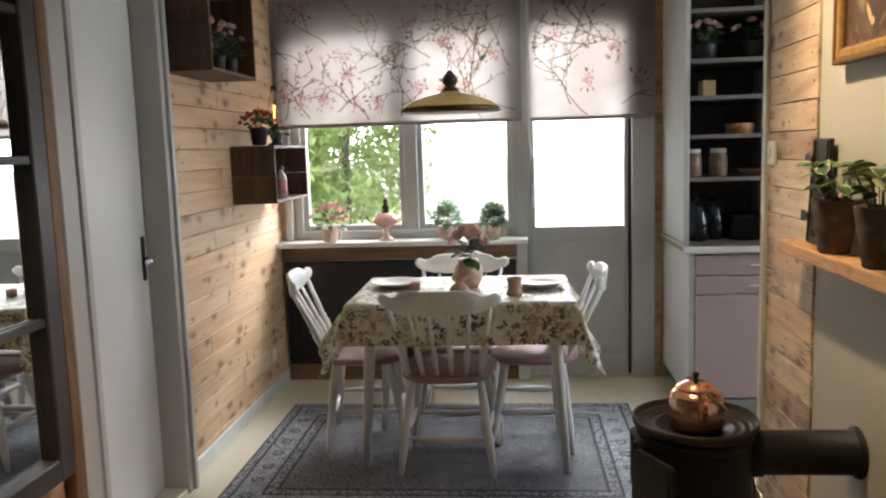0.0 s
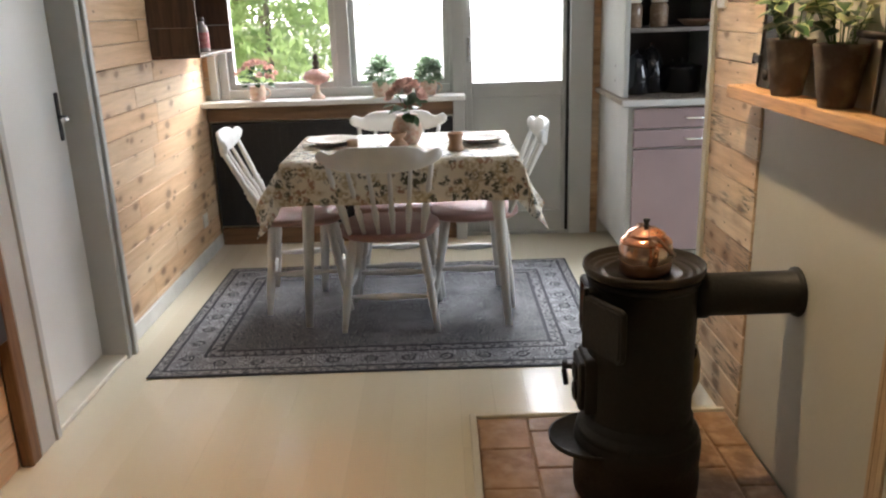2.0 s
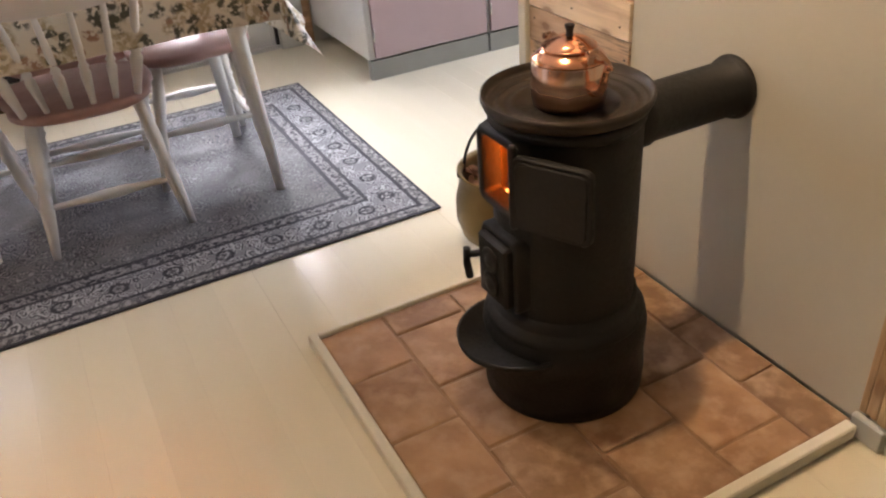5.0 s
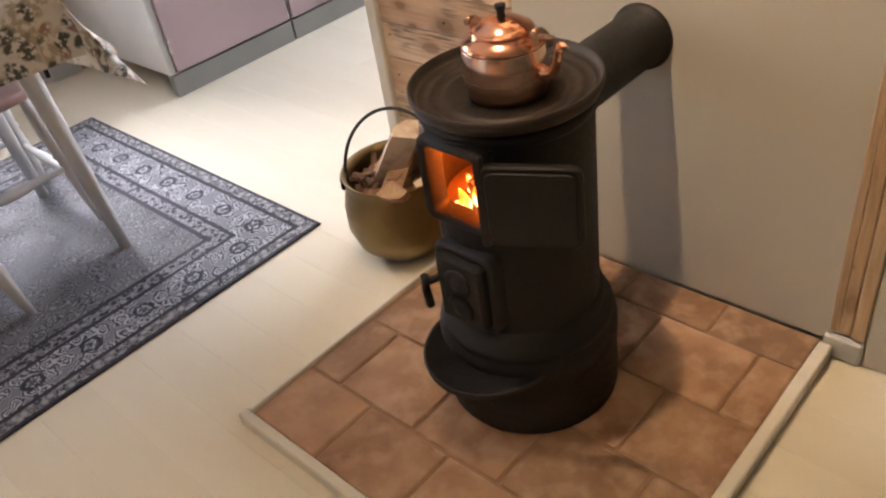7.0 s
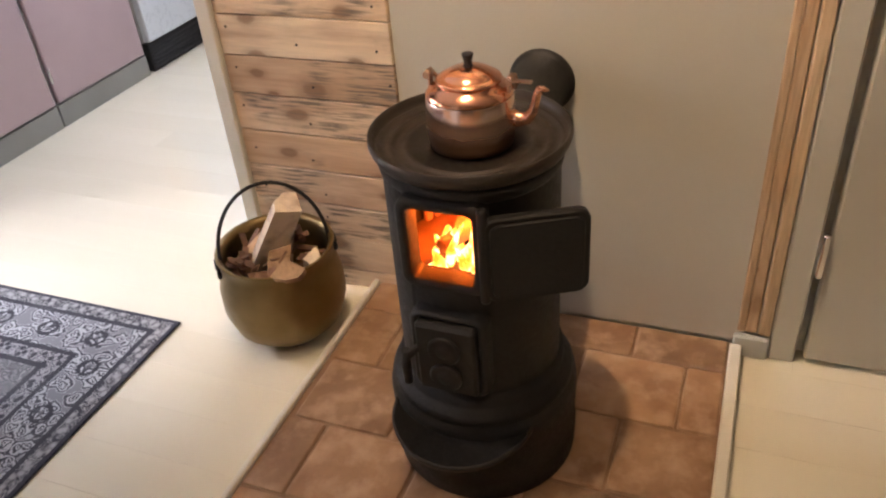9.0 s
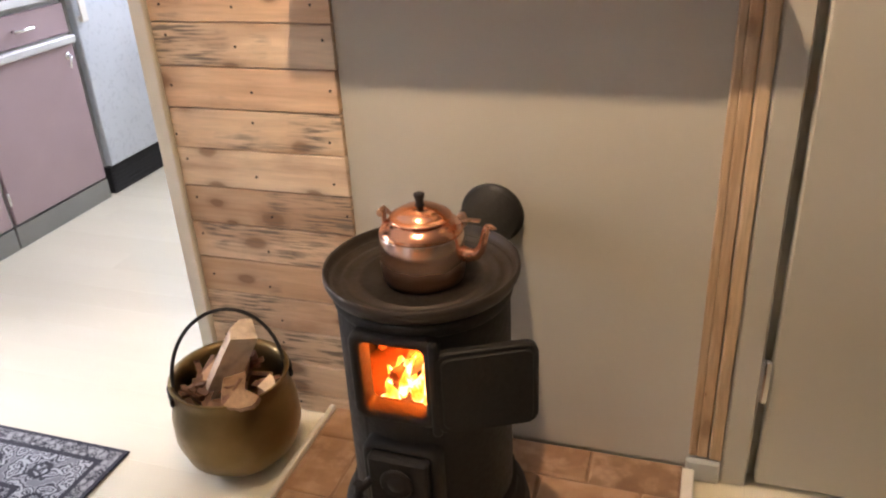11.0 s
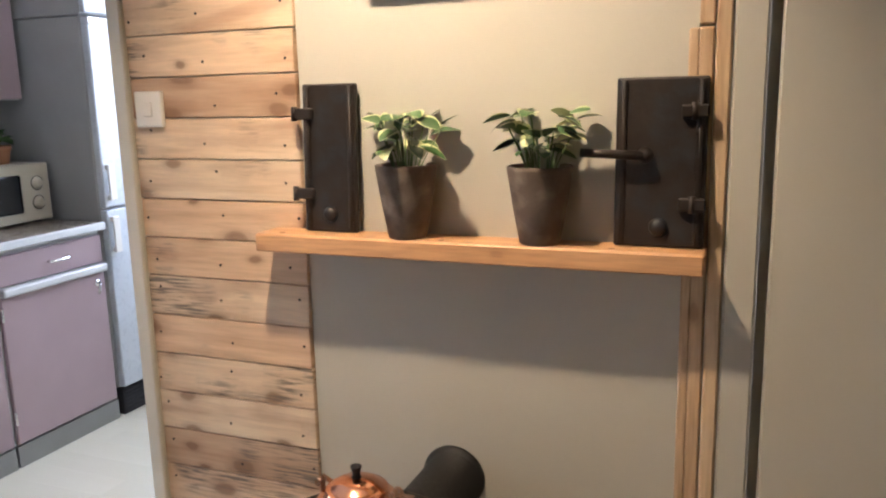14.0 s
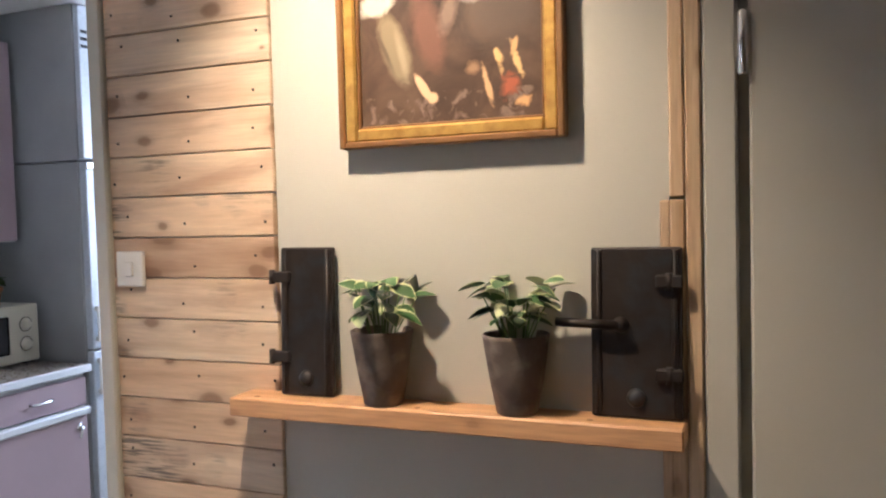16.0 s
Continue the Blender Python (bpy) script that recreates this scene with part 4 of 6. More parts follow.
part("body", drum(0.139, 0.235, 0.628, 0.018, (0.48, 0.458, 0.602)), IRON, stove)
FIREBRICK = surface("sooty_firebrick", (0.16, 0.095, 0.065), (0.32, 0.19, 0.125), 0.9, scale=9, bump=0.4)
part("fire_floor", lathe([(0.121, 0.43), (0.121, 0.448)], 32), FIREBRICK, stove, "ash-covered fire grate")
# ribbed rear lining of the fire chamber
bm = bmesh.new()
for k in range(13):
    a = radians(-66 + k * 11)
    bm_box(-0.006, 0.006, -0.008, 0.008, 0.448, 0.62, 0.003, bm)
    bm.verts.ensure_lookup_table()
    bmesh.ops.transform(bm, matrix=pose(0.112 * math.cos(a), 0.112 * math.sin(a), 0, 0, 0, math.degrees(a)), verts=bm.verts[-24:])
part("lining", bm, FIREBRICK, stove, "ribbed fire-clay lining")
# collar below the plate, and the plate with its rim and rings
part("collar", lathe([(0.139, 0.604), (0.143, 0.610), (0.145, 0.622), (0.141, 0.629), (0.12, 0.629)], 48), IRON, stove)
part("top_plate", lathe([(0.143, 0.630), (0.150, 0.634), (0.153, 0.640), (0.156, 0.648), (0.155, 0.658), (0.1515, 0.658), (0.150, 0.648), (0.146, 0.641), (0.144, 0.642), (0.139, 0.641),
                         (0.137, 0.637), (0.128, 0.636), (0.126, 0.638), (0.119, 0.637), (0.117, 0.634), (0.104, 0.633), (0.102, 0.635), (0.094, 0.635), (0.092, 0.632), (0.001, 0.632)], 64), PLATE_IRON, stove, "greased iron hot plate with rings")
# frames round the fire opening and the ash door
def front_frame(zlo, zhi, half, depth, w):
    bm = bmesh.new()
    x0, x1 = -0.139 - depth, -0.114
    def ring(h, a, b, r, x):
        pts = []
        for cy, cz, a0 in ((h - r, b - r, 0), (-h + r, b - r, 90), (-h + r, a + r, 180), (h - r, a + r, 270)):
            pts += [bm.verts.new((x, cy + r * math.cos(radians(a0 + k * 18)), cz + r * math.sin(radians(a0 + k * 18)))) for k in range(6)]
        return pts

    lay = [ring(half + w, zlo - w, zhi + w, 0.020, x1), ring(half + w, zlo - w, zhi + w, 0.020, x0 + 0.006), ring(half + w - 0.005, zlo - w + 0.005, zhi + w - 0.005, 0.018, x0),
           ring(half + 0.004, zlo - 0.004, zhi + 0.004, 0.012, x0), ring(half, zlo, zhi, 0.010, x0 + 0.005), ring(half, zlo, zhi, 0.010, x1)]
    for p, q in zip(lay, lay[1:]):
        for k in range(24):
            bm.faces.new((p[k], p[(k + 1) % 24], q[(k + 1) % 24], q[k])).smooth = True
    return bm


part("fire_frame", front_frame(0.474, 0.595, 0.050, 0.014, 0.018), IRON, stove)
# open fire door, swung outwards to the side
def rounded_plate(y0, y1, z0, z1, r, xa, xb):
    b = bmesh.new()
    pts = []
    for cy, cz, a0 in ((y1 - r, z1 - r, 0), (y0 + r, z1 - r, 90), (y0 + r, z0 + r, 180), (y1 - r, z0 + r, 270)):
        for k in range(6):
            a = radians(a0 + k * 18)
            pts.append((cy + r * math.cos(a), cz + r * math.sin(a)))
    lay = [[b.verts.new((x, (y0 + y1) / 2 + (y - (y0 + y1) / 2) * g, (z0 + z1) / 2 + (z - (z0 + z1) / 2) * g)) for y, z in pts]
           for x, g in ((xa, 0.97), (xa + 0.003, 1.0), (xb - 0.003, 1.0), (xb, 0.97))]
    for p, q in zip(lay, lay[1:]):
        for k in range(len(pts)):
            b.faces.new((p[k], p[(k + 1) % len(pts)], q[(k + 1) % len(pts)], q[k]))
    b.faces.new(lay[0][::-1])
    b.faces.new(lay[-1])
    return b


fd = part("fire_door", rounded_plate(-0.152, 0.0, 0.458, 0.600, 0.018, -0.008, 0.008), IRON, stove, "open iron fire door")
fd.matrix_basis = pose(-0.160, -0.070, 0.003, 0, 0, 27)
part("door_bead", rounded_plate(-0.144, -0.008, 0.466, 0.592, 0.014, -0.011, -0.006), IRON, fd)
part("hinge_pin", lathe([(0.007, 0.455), (0.008, 0.46), (0.008, 0.61), (0.006, 0.615)], 12), IRON, fd)
# ash door
part("ash_frame", front_frame(0.262, 0.398, 0.050, 0.016, 0.014), IRON, stove)
ash = part("ash_door", bm_box(-0.170, -0.120, -0.050, 0.050, 0.262, 0.398, 0.005), IRON, stove)
for cz in (0.300, 0.355):
    bm = bmesh.new()
    lathe([(0.026, 0), (0.028, 0.003), (0.024, 0.007), (0.018, 0.004), (0.011, 0.009), (0.001, 0.011)], 18, bm, pose(-0.170, 0, cz, 0, -90, 0))
    part("rosette", bm, IRON, ash, "cast rosettes")
bm = tube([(-0.150, 0.042, 0.345), (-0.192, 0.058, 0.345)], 0.007, 8)
tube([(-0.191, 0.057, 0.360), (-0.192, 0.058, 0.33), (-0.186, 0.060, 0.290)], 0.008, 8, bm)
part("latch", bm, IRON, ash)
# ash lip, a rounded tray
bm = bmesh.new()
ring = []
for r, z in ((0.001, 0.150), (0.105, 0.150), (0.112, 0.153), (0.114, 0.166), (0.109, 0.166), (0.106, 0.158), (0.001, 0.156)):
    ring.append([bm.verts.new((-0.103 - r * 1.22 * math.sin(math.pi * i / 24), r * 1.12 * math.cos(math.pi * i / 24), z)) for i in range(25)])
for a, b in zip(ring, ring[1:]):
    for i in range(24):
        bm.faces.new((a[i], a[i + 1], b[i + 1], b[i])).smooth = True
part("ash_lip", bm, IRON, stove)
# flue pipe to the wall
bm = lathe([(0.061, 0.118), (0.061, 0.16), (0.056, 0.165), (0.056, 0.384), (0.061, 0.388), (0.064, 0.390), (0.066, 0.398), (0.056, 0.400)], 36, m=pose(0, -0.008, 0.566, 0, 90, 0))
part("flue_pipe", bm, IRON, stove, "black flue pipe into the wall")
bm = bmesh.new()
for a in (270,):
    lathe([(0.004, 0), (0.003, 0.003), (0.001, 0.004)], 8, bm, pose(0.14, -0.008 + 0.064 * math.cos(radians(a)), 0.566 + 0.064 * math.sin(radians(a)), 0, 0, 0) @ Euler((radians(a) - math.pi / 2, 0, 0)).to_matrix().to_4x4())
part("rivet", bm, CHROME, stove, "small bright rivets")

# flames and logs
def flame_material():
    m, nd, ln, bs = base_mat("flames")
    v = coords(nd, ln)
    n = put(nd, ln, "ShaderNodeTexNoise", {"Vector": v, "Scale": 40, "Detail": 3})
    c = ramp(nd, ln, n.outputs[0], [(0.36, (1.0, 0.10, 0.004)), (0.48, (1.0, 0.24, 0.02)), (0.63, (1.0, 0.62, 0.20))])
    ln.new(c, bs.inputs["Emission Color"])
    bs.inputs["Emission Strength"].default_value = 2.6
    bs.inputs["Base Color"].default_value = (0.2, 0.05, 0.01, 1)
    return m


FLAME = flame_material()
fire = thing("log_fire", "burning birch logs with bright orange flames inside the stove", "fire", pose(SX, SY, 0.026 + 0.448))
for i, (y0, z, a) in enumerate(((-0.03, 0.014, 20), (0.03, 0.014, -15), (0.0, 0.036, 70))):
    part("log", lathe([(0.010, -0.085), (0.014, -0.082), (0.015, 0.0), (0.014, 0.082), (0.010, 0.085)], 12, m=pose(0.0, y0, z, 0, 90, 0) @ pose(0, 0, 0, a * 0.3, 0, 0)), FIREBRICK, fire, "charred log")
rng = random.Random(4)
for i in range(40):
    s0 = rng.random() ** 2.6
    x, y = rng.uniform(-0.112, -0.03), -0.050 + 0.100 * s0
    h = rng.uniform(0.035, 0.115) * (1.0 - 0.72 * s0)
    w = rng.uniform(0.006, 0.012)
    pts = [(x + 0.006 * math.sin(3 * s + i), y + 0.012 * math.sin(2.2 * s + i * 2), 0.008 + h * s) for s in (0, 0.15, 0.35, 0.55, 0.75, 0.9, 1)]
    part("flame", tube(pts, 0.01, 8, radii=[w * k for k in (0.5, 0.95, 1.0, 0.75, 0.45, 0.2, 0.03)]), FLAME, fire, "bright flame")

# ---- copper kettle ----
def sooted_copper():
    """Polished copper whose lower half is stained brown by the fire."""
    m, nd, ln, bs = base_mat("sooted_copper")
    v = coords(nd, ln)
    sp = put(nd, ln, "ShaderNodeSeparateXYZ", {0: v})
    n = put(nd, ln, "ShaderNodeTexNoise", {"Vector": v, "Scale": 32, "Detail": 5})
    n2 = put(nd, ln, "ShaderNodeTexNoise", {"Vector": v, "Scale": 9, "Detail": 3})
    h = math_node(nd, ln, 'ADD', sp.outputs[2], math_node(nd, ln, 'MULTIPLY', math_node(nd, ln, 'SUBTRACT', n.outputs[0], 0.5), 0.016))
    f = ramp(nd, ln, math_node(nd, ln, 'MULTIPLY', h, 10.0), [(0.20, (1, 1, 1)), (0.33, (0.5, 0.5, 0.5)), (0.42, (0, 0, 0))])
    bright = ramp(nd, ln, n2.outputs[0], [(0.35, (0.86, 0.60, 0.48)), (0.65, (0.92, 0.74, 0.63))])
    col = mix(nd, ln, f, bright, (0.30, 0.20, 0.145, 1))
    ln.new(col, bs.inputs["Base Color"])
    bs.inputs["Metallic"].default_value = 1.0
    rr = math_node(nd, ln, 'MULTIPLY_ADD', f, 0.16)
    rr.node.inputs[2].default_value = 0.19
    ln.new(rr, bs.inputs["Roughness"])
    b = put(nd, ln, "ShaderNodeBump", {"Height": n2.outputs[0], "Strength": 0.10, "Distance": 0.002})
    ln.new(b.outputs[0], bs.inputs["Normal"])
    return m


kettle = thing("copper_kettle", "polished copper kettle with a fire-stained base on the stove", "kettle", pose(SX + 0.002, SY - 0.003, 0.026 + 0.6322) @ Matrix.Diagonal((0.99, 0.99, 1.12, 1)))
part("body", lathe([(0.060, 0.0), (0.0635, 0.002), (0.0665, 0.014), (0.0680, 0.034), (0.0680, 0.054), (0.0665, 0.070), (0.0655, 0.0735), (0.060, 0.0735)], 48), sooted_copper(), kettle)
part("shoulder", lathe([(0.0662, 0.0732), (0.0660, 0.0752), (0.0610, 0.0805), (0.0530, 0.0855), (0.0478, 0.0880), (0.0470, 0.0905), (0.040, 0.0905)], 48), COPPER, kettle, "bright copper shoulder")
lid = part("lid", lathe([(0.046, 0.0900), (0.0492, 0.0908), (0.0495, 0.0930), (0.0470, 0.0950), (0.0455, 0.0948), (0.0385, 0.1000), (0.0270, 0.1055), (0.0130, 0.1085), (0.009, 0.1090)], 40), COPPER, kettle, "bright copper lid")
part("lid_knob", lathe([(0.0085, 0.1085), (0.0065, 0.1105), (0.0060, 0.1155), (0.0085, 0.1225), (0.0088, 0.1255), (0.0070, 0.1265)], 18), BLACK, lid, "black turned knob")
# swan-neck spout to the side away from the window, cut to a lip
bm = tube([(0.0, -0.058, 0.044), (0.0, -0.076, 0.040), (0.0, -0.089, 0.043), (0.0, -0.097, 0.053), (0.0, -0.101, 0.066), (0.0, -0.104, 0.078), (0.0, -0.108, 0.085)], 0.01, 14, radii=[0.0125, 0.0105, 0.0085, 0.0072, 0.0064, 0.0060, 0.0062])
tube([(0.0, -0.106, 0.0835), (0.0, -0.113, 0.0845), (0.0, -0.121, 0.0838)], 0.005, 12, bm, radii=[0.0062, 0.0048, 0.0012])
part("spout", bm, COPPER, kettle, "bright copper spout")
for s_ in (-1, 1):
    bm = bmesh.new()
    bm_box(-0.007, 0.007, s_ * 0.0615 - 0.002, s_ * 0.0615 + 0.002, 0.066, 0.100, 0.0015, bm)
    tube([(-0.010, s_ * 0.064, 0.095), (0.010, s_ * 0.064, 0.095)], 0.0055, 10, bm)
    part("handle_ear", bm, TARNISHED, kettle, "copper handle ears")
pts = [(0.012 + 0.062 * math.sin(a), 0.066 * math.cos(a), 0.096 - 0.055 * math.sin(a)) for a in np.linspace(0, math.pi, 17)]
part("bail_handle", tube(pts, 0.0038, 8), TARNISHED, kettle, "folded copper bail handle")
# flat grip strap folded over the spout
part("grip_strap", bm_box(-0.005, 0.005, -0.096, -0.064, 0.0915, 0.0945, 0.001), TARNISHED, kettle, "flat copper strap")

# ---- brass pot with firewood ----
POT = pose(0.815, 2.938, 0.0) @ Matrix.Diagonal((1.18, 1.18, 1.10, 1))
pot = thing("brass_cauldron", "old brass cauldron full of birch firewood on the floor", "pot", POT)
part("bowl", lathe([(0.03, 0.001), (0.075, 0.006), (0.108, 0.040), (0.121, 0.085), (0.120, 0.135), (0.110, 0.180), (0.106, 0.205), (0.114, 0.214), (0.112, 0.218), (0.102, 0.208), (0.105, 0.18),
                    (0.113, 0.135), (0.112, 0.085), (0.099, 0.046), (0.06, 0.014)], 44, cap=False), BRASS, pot)
bm = lathe([(0.001, 0.0), (0.06, 0.0), (0.06, 0.001), (0.001, 0.001)], 20, m=pose(0, 0, 0.012))
part("bowl_bottom", bm, BRASS, pot)
ha = radians(-50)
hx, hy = math.cos(ha), math.sin(ha)
pts = [(0.104 * math.cos(t) * hx + 0.045 * math.sin(t) * hy * -1, 0.104 * math.cos(t) * hy + 0.045 * math.sin(t) * hx, 0.205 + 0.128 * math.sin(t)) for t in np.linspace(-0.12, math.pi + 0.12, 26)]
part("bail_handle", tube(pts, 0.0038, 10), IRON, pot, "dark iron bail handle")
for s in (-1, 1):
    bm = bmesh.new()
    tube([(s * 0.112 * hx + 0.018 * math.cos(a) * -hy, s * 0.112 * hy + 0.018 * math.cos(a) * hx, 0.19 + 0.018 * math.sin(a)) for a in np.linspace(0, 2 * math.pi, 13)], 0.0045, 8, bm)
    part("handle_ring", bm, IRON, pot)
BARK = timber("birch_log", (0.50, 0.33, 0.19), (0.28, 0.16, 0.09), 2, knots=0.3, grey=0.6, rand=0.4)
BIRCH = surface("birch_bark", (0.62, 0.52, 0.40), (0.72, 0.62, 0.50), 0.7, scale=12, bump=0.4, wear=(0.22, 0.12, 0.07, 1), rand=0.3)
KINDLE = surface("shredded_bark", (0.10, 0.05, 0.03), (0.26, 0.14, 0.085), 0.8, scale=30, bump=0.5, rand=0.5)


def split_log(r, length, m, mat, label):
    b = bmesh.new()
    sh = [(0, 0), (r, 0)] + [(r * math.cos(a) * rng.uniform(0.93, 1.05), r * math.sin(a) * rng.uniform(0.93, 1.05)) for a in np.linspace(0.25, 1.7, 7)]
    rings_ = [[b.verts.new((x * k + j * 0.004, y * k, z)) for x, y in sh] for j, (z, k) in enumerate(((0, 0.97), (length * 0.3, 1.02), (length * 0.7, 0.99), (length, 0.95)))]
    for p, q in zip(rings_, rings_[1:]):
        for i in range(len(sh)):
            b.faces.new((p[i], p[(i + 1) % len(sh)], q[(i + 1) % len(sh)], q[i]))
    b.faces.new(rings_[0][::-1])
    b.faces.new(rings_[-1])
    b.transform(m)
    return single("firewood_log", b, mat, label, "firewood", POT, "firewood in the cauldron")


split_log(0.058, 0.19, pose(0.0, 0.02, 0.115, 24, -14, 40), BIRCH, "split birch log with pale bark standing in the cauldron")
split_log(0.045, 0.17, pose(0.03, -0.01, 0.110, -30, 24, 160), BARK, "split birch log with red-brown bark in the cauldron")
split_log(0.042, 0.13, pose(-0.055, -0.055, 0.175, 12, 62, 35), BARK, "split log lying across the cauldron")
split_log(0.040, 0.12, pose(-0.05, 0.045, 0.172, 8, 64, -10), BARK, "split log lying across the cauldron")
split_log(0.036, 0.10, pose(0.01, -0.045, 0.110, 10, 12, 250), BIRCH, "pale split birch log with peeling bark in the cauldron")
for i in range(60):
    a, r = rng.uniform(0, 6.28), rng.uniform(0.0, 0.088)
    b = bm_box(-0.02, 0.02, -0.006, 0.006, -0.0015, 0.0015)
    b.transform(POT @ pose(r * math.cos(a), r * math.sin(a), 0.188 + rng.uniform(-0.02, 0.012), rng.uniform(-40, 40), rng.uniform(-40, 40), rng.uniform(0, 180)))
    single("bark_chip", b, KINDLE, "curled chip of red-brown bark among the firewood", "bark", group="bark chips in the cauldron")

# ---- shelf on the stove wall ----
SH = (1.053, 1.089)
wshelf = thing("wall_shelf", "planed pine board shelf fixed to the wall with plugged screws", "shelf")
part("board", bm_box(0.921, 1.005, 1.899, 2.750, SH[0], SH[1], 0.003), PINE_SHELF, wshelf)
for yy in (2.05, 2.36, 2.70):
    part("screw_plug", lathe([(0.006, 0), (0.0055, 0.0006), (0.001, 0.0008)], 12, m=pose(0.945, yy, SH[1] - 0.0002)), timber("plug_wood", (0.30, 0.16, 0.08), (0.22, 0.11, 0.05), 1, rand=0.1) if yy < 2.1 else bpy.data.materials["plug_wood"], wshelf, "dark round screw plug")
RUST = surface("rusty_iron_plate", (0.018, 0.014, 0.012), (0.045, 0.034, 0.028), 0.5, metal=0.5, scale=10, bump=0.3, fine=70, wear=(0.030, 0.036, 0.044, 1))


def stove_plate(y0, y1, h, lean, latch):
    w = y1 - y0
    p = thing("iron_stove_door", "old black iron stove door leaning upright on the shelf", "stove door", group="iron doors on the shelf")
    b = bm_box(-0.006, 0.006, 0, w, 0, h, 0.004, seg=2)
    part("plate", b, RUST, p)
    b = bmesh.new()
    for yy in (0.012, w - 0.012):
        bm_box(-0.010, -0.005, yy - 0.006, yy + 0.006, 0.004, h - 0.004, 0.002, b)
        tube([(-0.008, yy, 0.006), (-0.008, yy, h - 0.006)], 0.003, 8, b)
    part("ridge", b, RUST, p)
    for zz in (h * 0.26, h * 0.80):
        b = bmesh.new()
        yy = w - 0.004 if latch == 0 else 0.020
        bm_box(-0.018, -0.006, yy - 0.022, yy + 0.022, zz - 0.011, zz + 0.011, 0.003, b)
        tube([(-0.014, yy + (0.018 if latch == 0 else 0.0), zz - 0.014), (-0.014, yy + (0.018 if latch == 0 else 0.0), zz + 0.014)], 0.006, 8, b)
        part("hinge", b, RUST, p)
    b = lathe([(0.016, 0), (0.014, 0.006), (0.008, 0.010), (0.001, 0.011)], 16, m=pose(-0.006, w * 0.5, h * 0.12, 0, -90, 0))
    part("boss", b, RUST, p)
    if latch:
        b = tube([(-0.024, w - 0.05, h * 0.545), (-0.026, w + 0.02, h * 0.555), (-0.026, w + 0.055, h * 0.56)], 0.008, 10)
        lathe([(0.012, 0), (0.014, 0.006), (0.009, 0.012), (0.009, 0.022), (0.001, 0.024)], 14, b, pose(-0.006, w - 0.05, h * 0.545, 0, -90, 0))
        part("latch", b, RUST, p)
    p.matrix_world = pose(0.976, y0, SH[1] + 0.001, 0, lean, 0)


stove_plate(2.545, 2.662, 0.287, 3, 0)
stove_plate(1.904, 2.052, 0.282, 3, 1)
CLAY = surface("dark_weathered_clay", (0.075, 0.056, 0.044), (0.16, 0.122, 0.095), 0.75, scale=14, bump=0.5, wear=(0.25, 0.205, 0.165, 1))
SOIL = surface("potting_soil", (0.015, 0.010, 0.007), (0.035, 0.023, 0.016), 0.95, scale=40, bump=0.8)
LEAF = surface("variegated_leaf", (0.030, 0.085, 0.022), (0.055, 0.13, 0.040), 0.38, scale=18, bump=0.1, rand=0.5)
LEAF_PALE = surface("pale_leaf", (0.42, 0.46, 0.22), (0.58, 0.60, 0.36), 0.4, scale=20, bump=0.1)
STEM = surface("green_stem", (0.06, 0.11, 0.03), (0.09, 0.15, 0.05), 0.6)


def leaf_bm(length, width, curl=0.3, n=6, edge=0.0):
    b = bmesh.new()
    rows_ = []
    for i in range(n + 1):
        s = i / n
        w = width * math.sin(math.pi * min(s * 0.94 + 0.06, 1)) ** 0.8
        z = -curl * length * s * s
        inner = [-edge - 0.12 * math.sin(9 * s + length * 400), 0.0, edge + 0.12 * math.sin(7 * s + length * 300)] if edge else [0.0]
        rows_.append([b.verts.new((s * length, k * w, z + 0.18 * abs(k) * w)) for k in [-1.0] + inner + [1.0]])
    last = len(rows_[0]) - 2
    for a, c in zip(rows_, rows_[1:]):
        for j in range(last + 1):
            f = b.faces.new((a[j], c[j], c[j + 1], a[j + 1]))
            f.smooth = True
            f.material_index = 1 if edge and j in (0, last) else 0
    return b


def pot_plant(x, y, seed):
    r_ = random.Random(seed)
    p = thing("potted_plant", "small variegated leafy plant in a dark weathered clay pot", "plant", group="plants on the wall shelf")
    part("pot", lathe([(0.031, 0.0), (0.034, 0.002), (0.0445, 0.06), (0.0535, 0.120), (0.0545, 0.126), (0.0525, 0.128), (0.049, 0.126), (0.046, 0.10), (0.001, 0.10)], 36), CLAY, p)
    part("soil", lathe([(0.046, 0.104), (0.030, 0.112), (0.001, 0.110)], 20), SOIL, p)
    for k in range(40):
        a, tilt = 2.4 * k + r_.uniform(-0.5, 0.5), r_.uniform(0.1, 0.75)
        h = r_.uniform(0.04, 0.110)
        base = Vector((0.018 * math.cos(a), 0.018 * math.sin(a), 0.108))
        tip = base + Vector((math.cos(a) * h * tilt * 0.8, math.sin(a) * h * tilt * 0.8, h))
        if k % 2 == 0:
            part("stem", tube([base, base.lerp(tip, 0.5) + Vector((0, 0, 0.004)), tip], 0.0013, 6), STEM, p)
        b = leaf_bm(r_.uniform(0.032, 0.054), r_.uniform(0.012, 0.019), r_.uniform(0.1, 0.6), edge=0.74)
        b.transform(Matrix.Translation(tip - Vector((0.01 * math.cos(a), 0.01 * math.sin(a), 0))) @ pose(0, 0, 0, r_.uniform(-30, 30), r_.uniform(-40, 15), math.degrees(a) + r_.uniform(-40, 40)))
        lf = part("leaf", b, LEAF_PALE if r_.random() < 0.2 else LEAF, p)
        lf.data.materials.append(LEAF_PALE)
    p.matrix_world = pose(x, y, SH[1] + 0.001, 0, 0, r_.uniform(0, 360)) @ Matrix.Scale(1.07, 4)
    return p


pot_plant(0.958, 2.432, 3)
pot_plant(0.960, 2.178, 8)

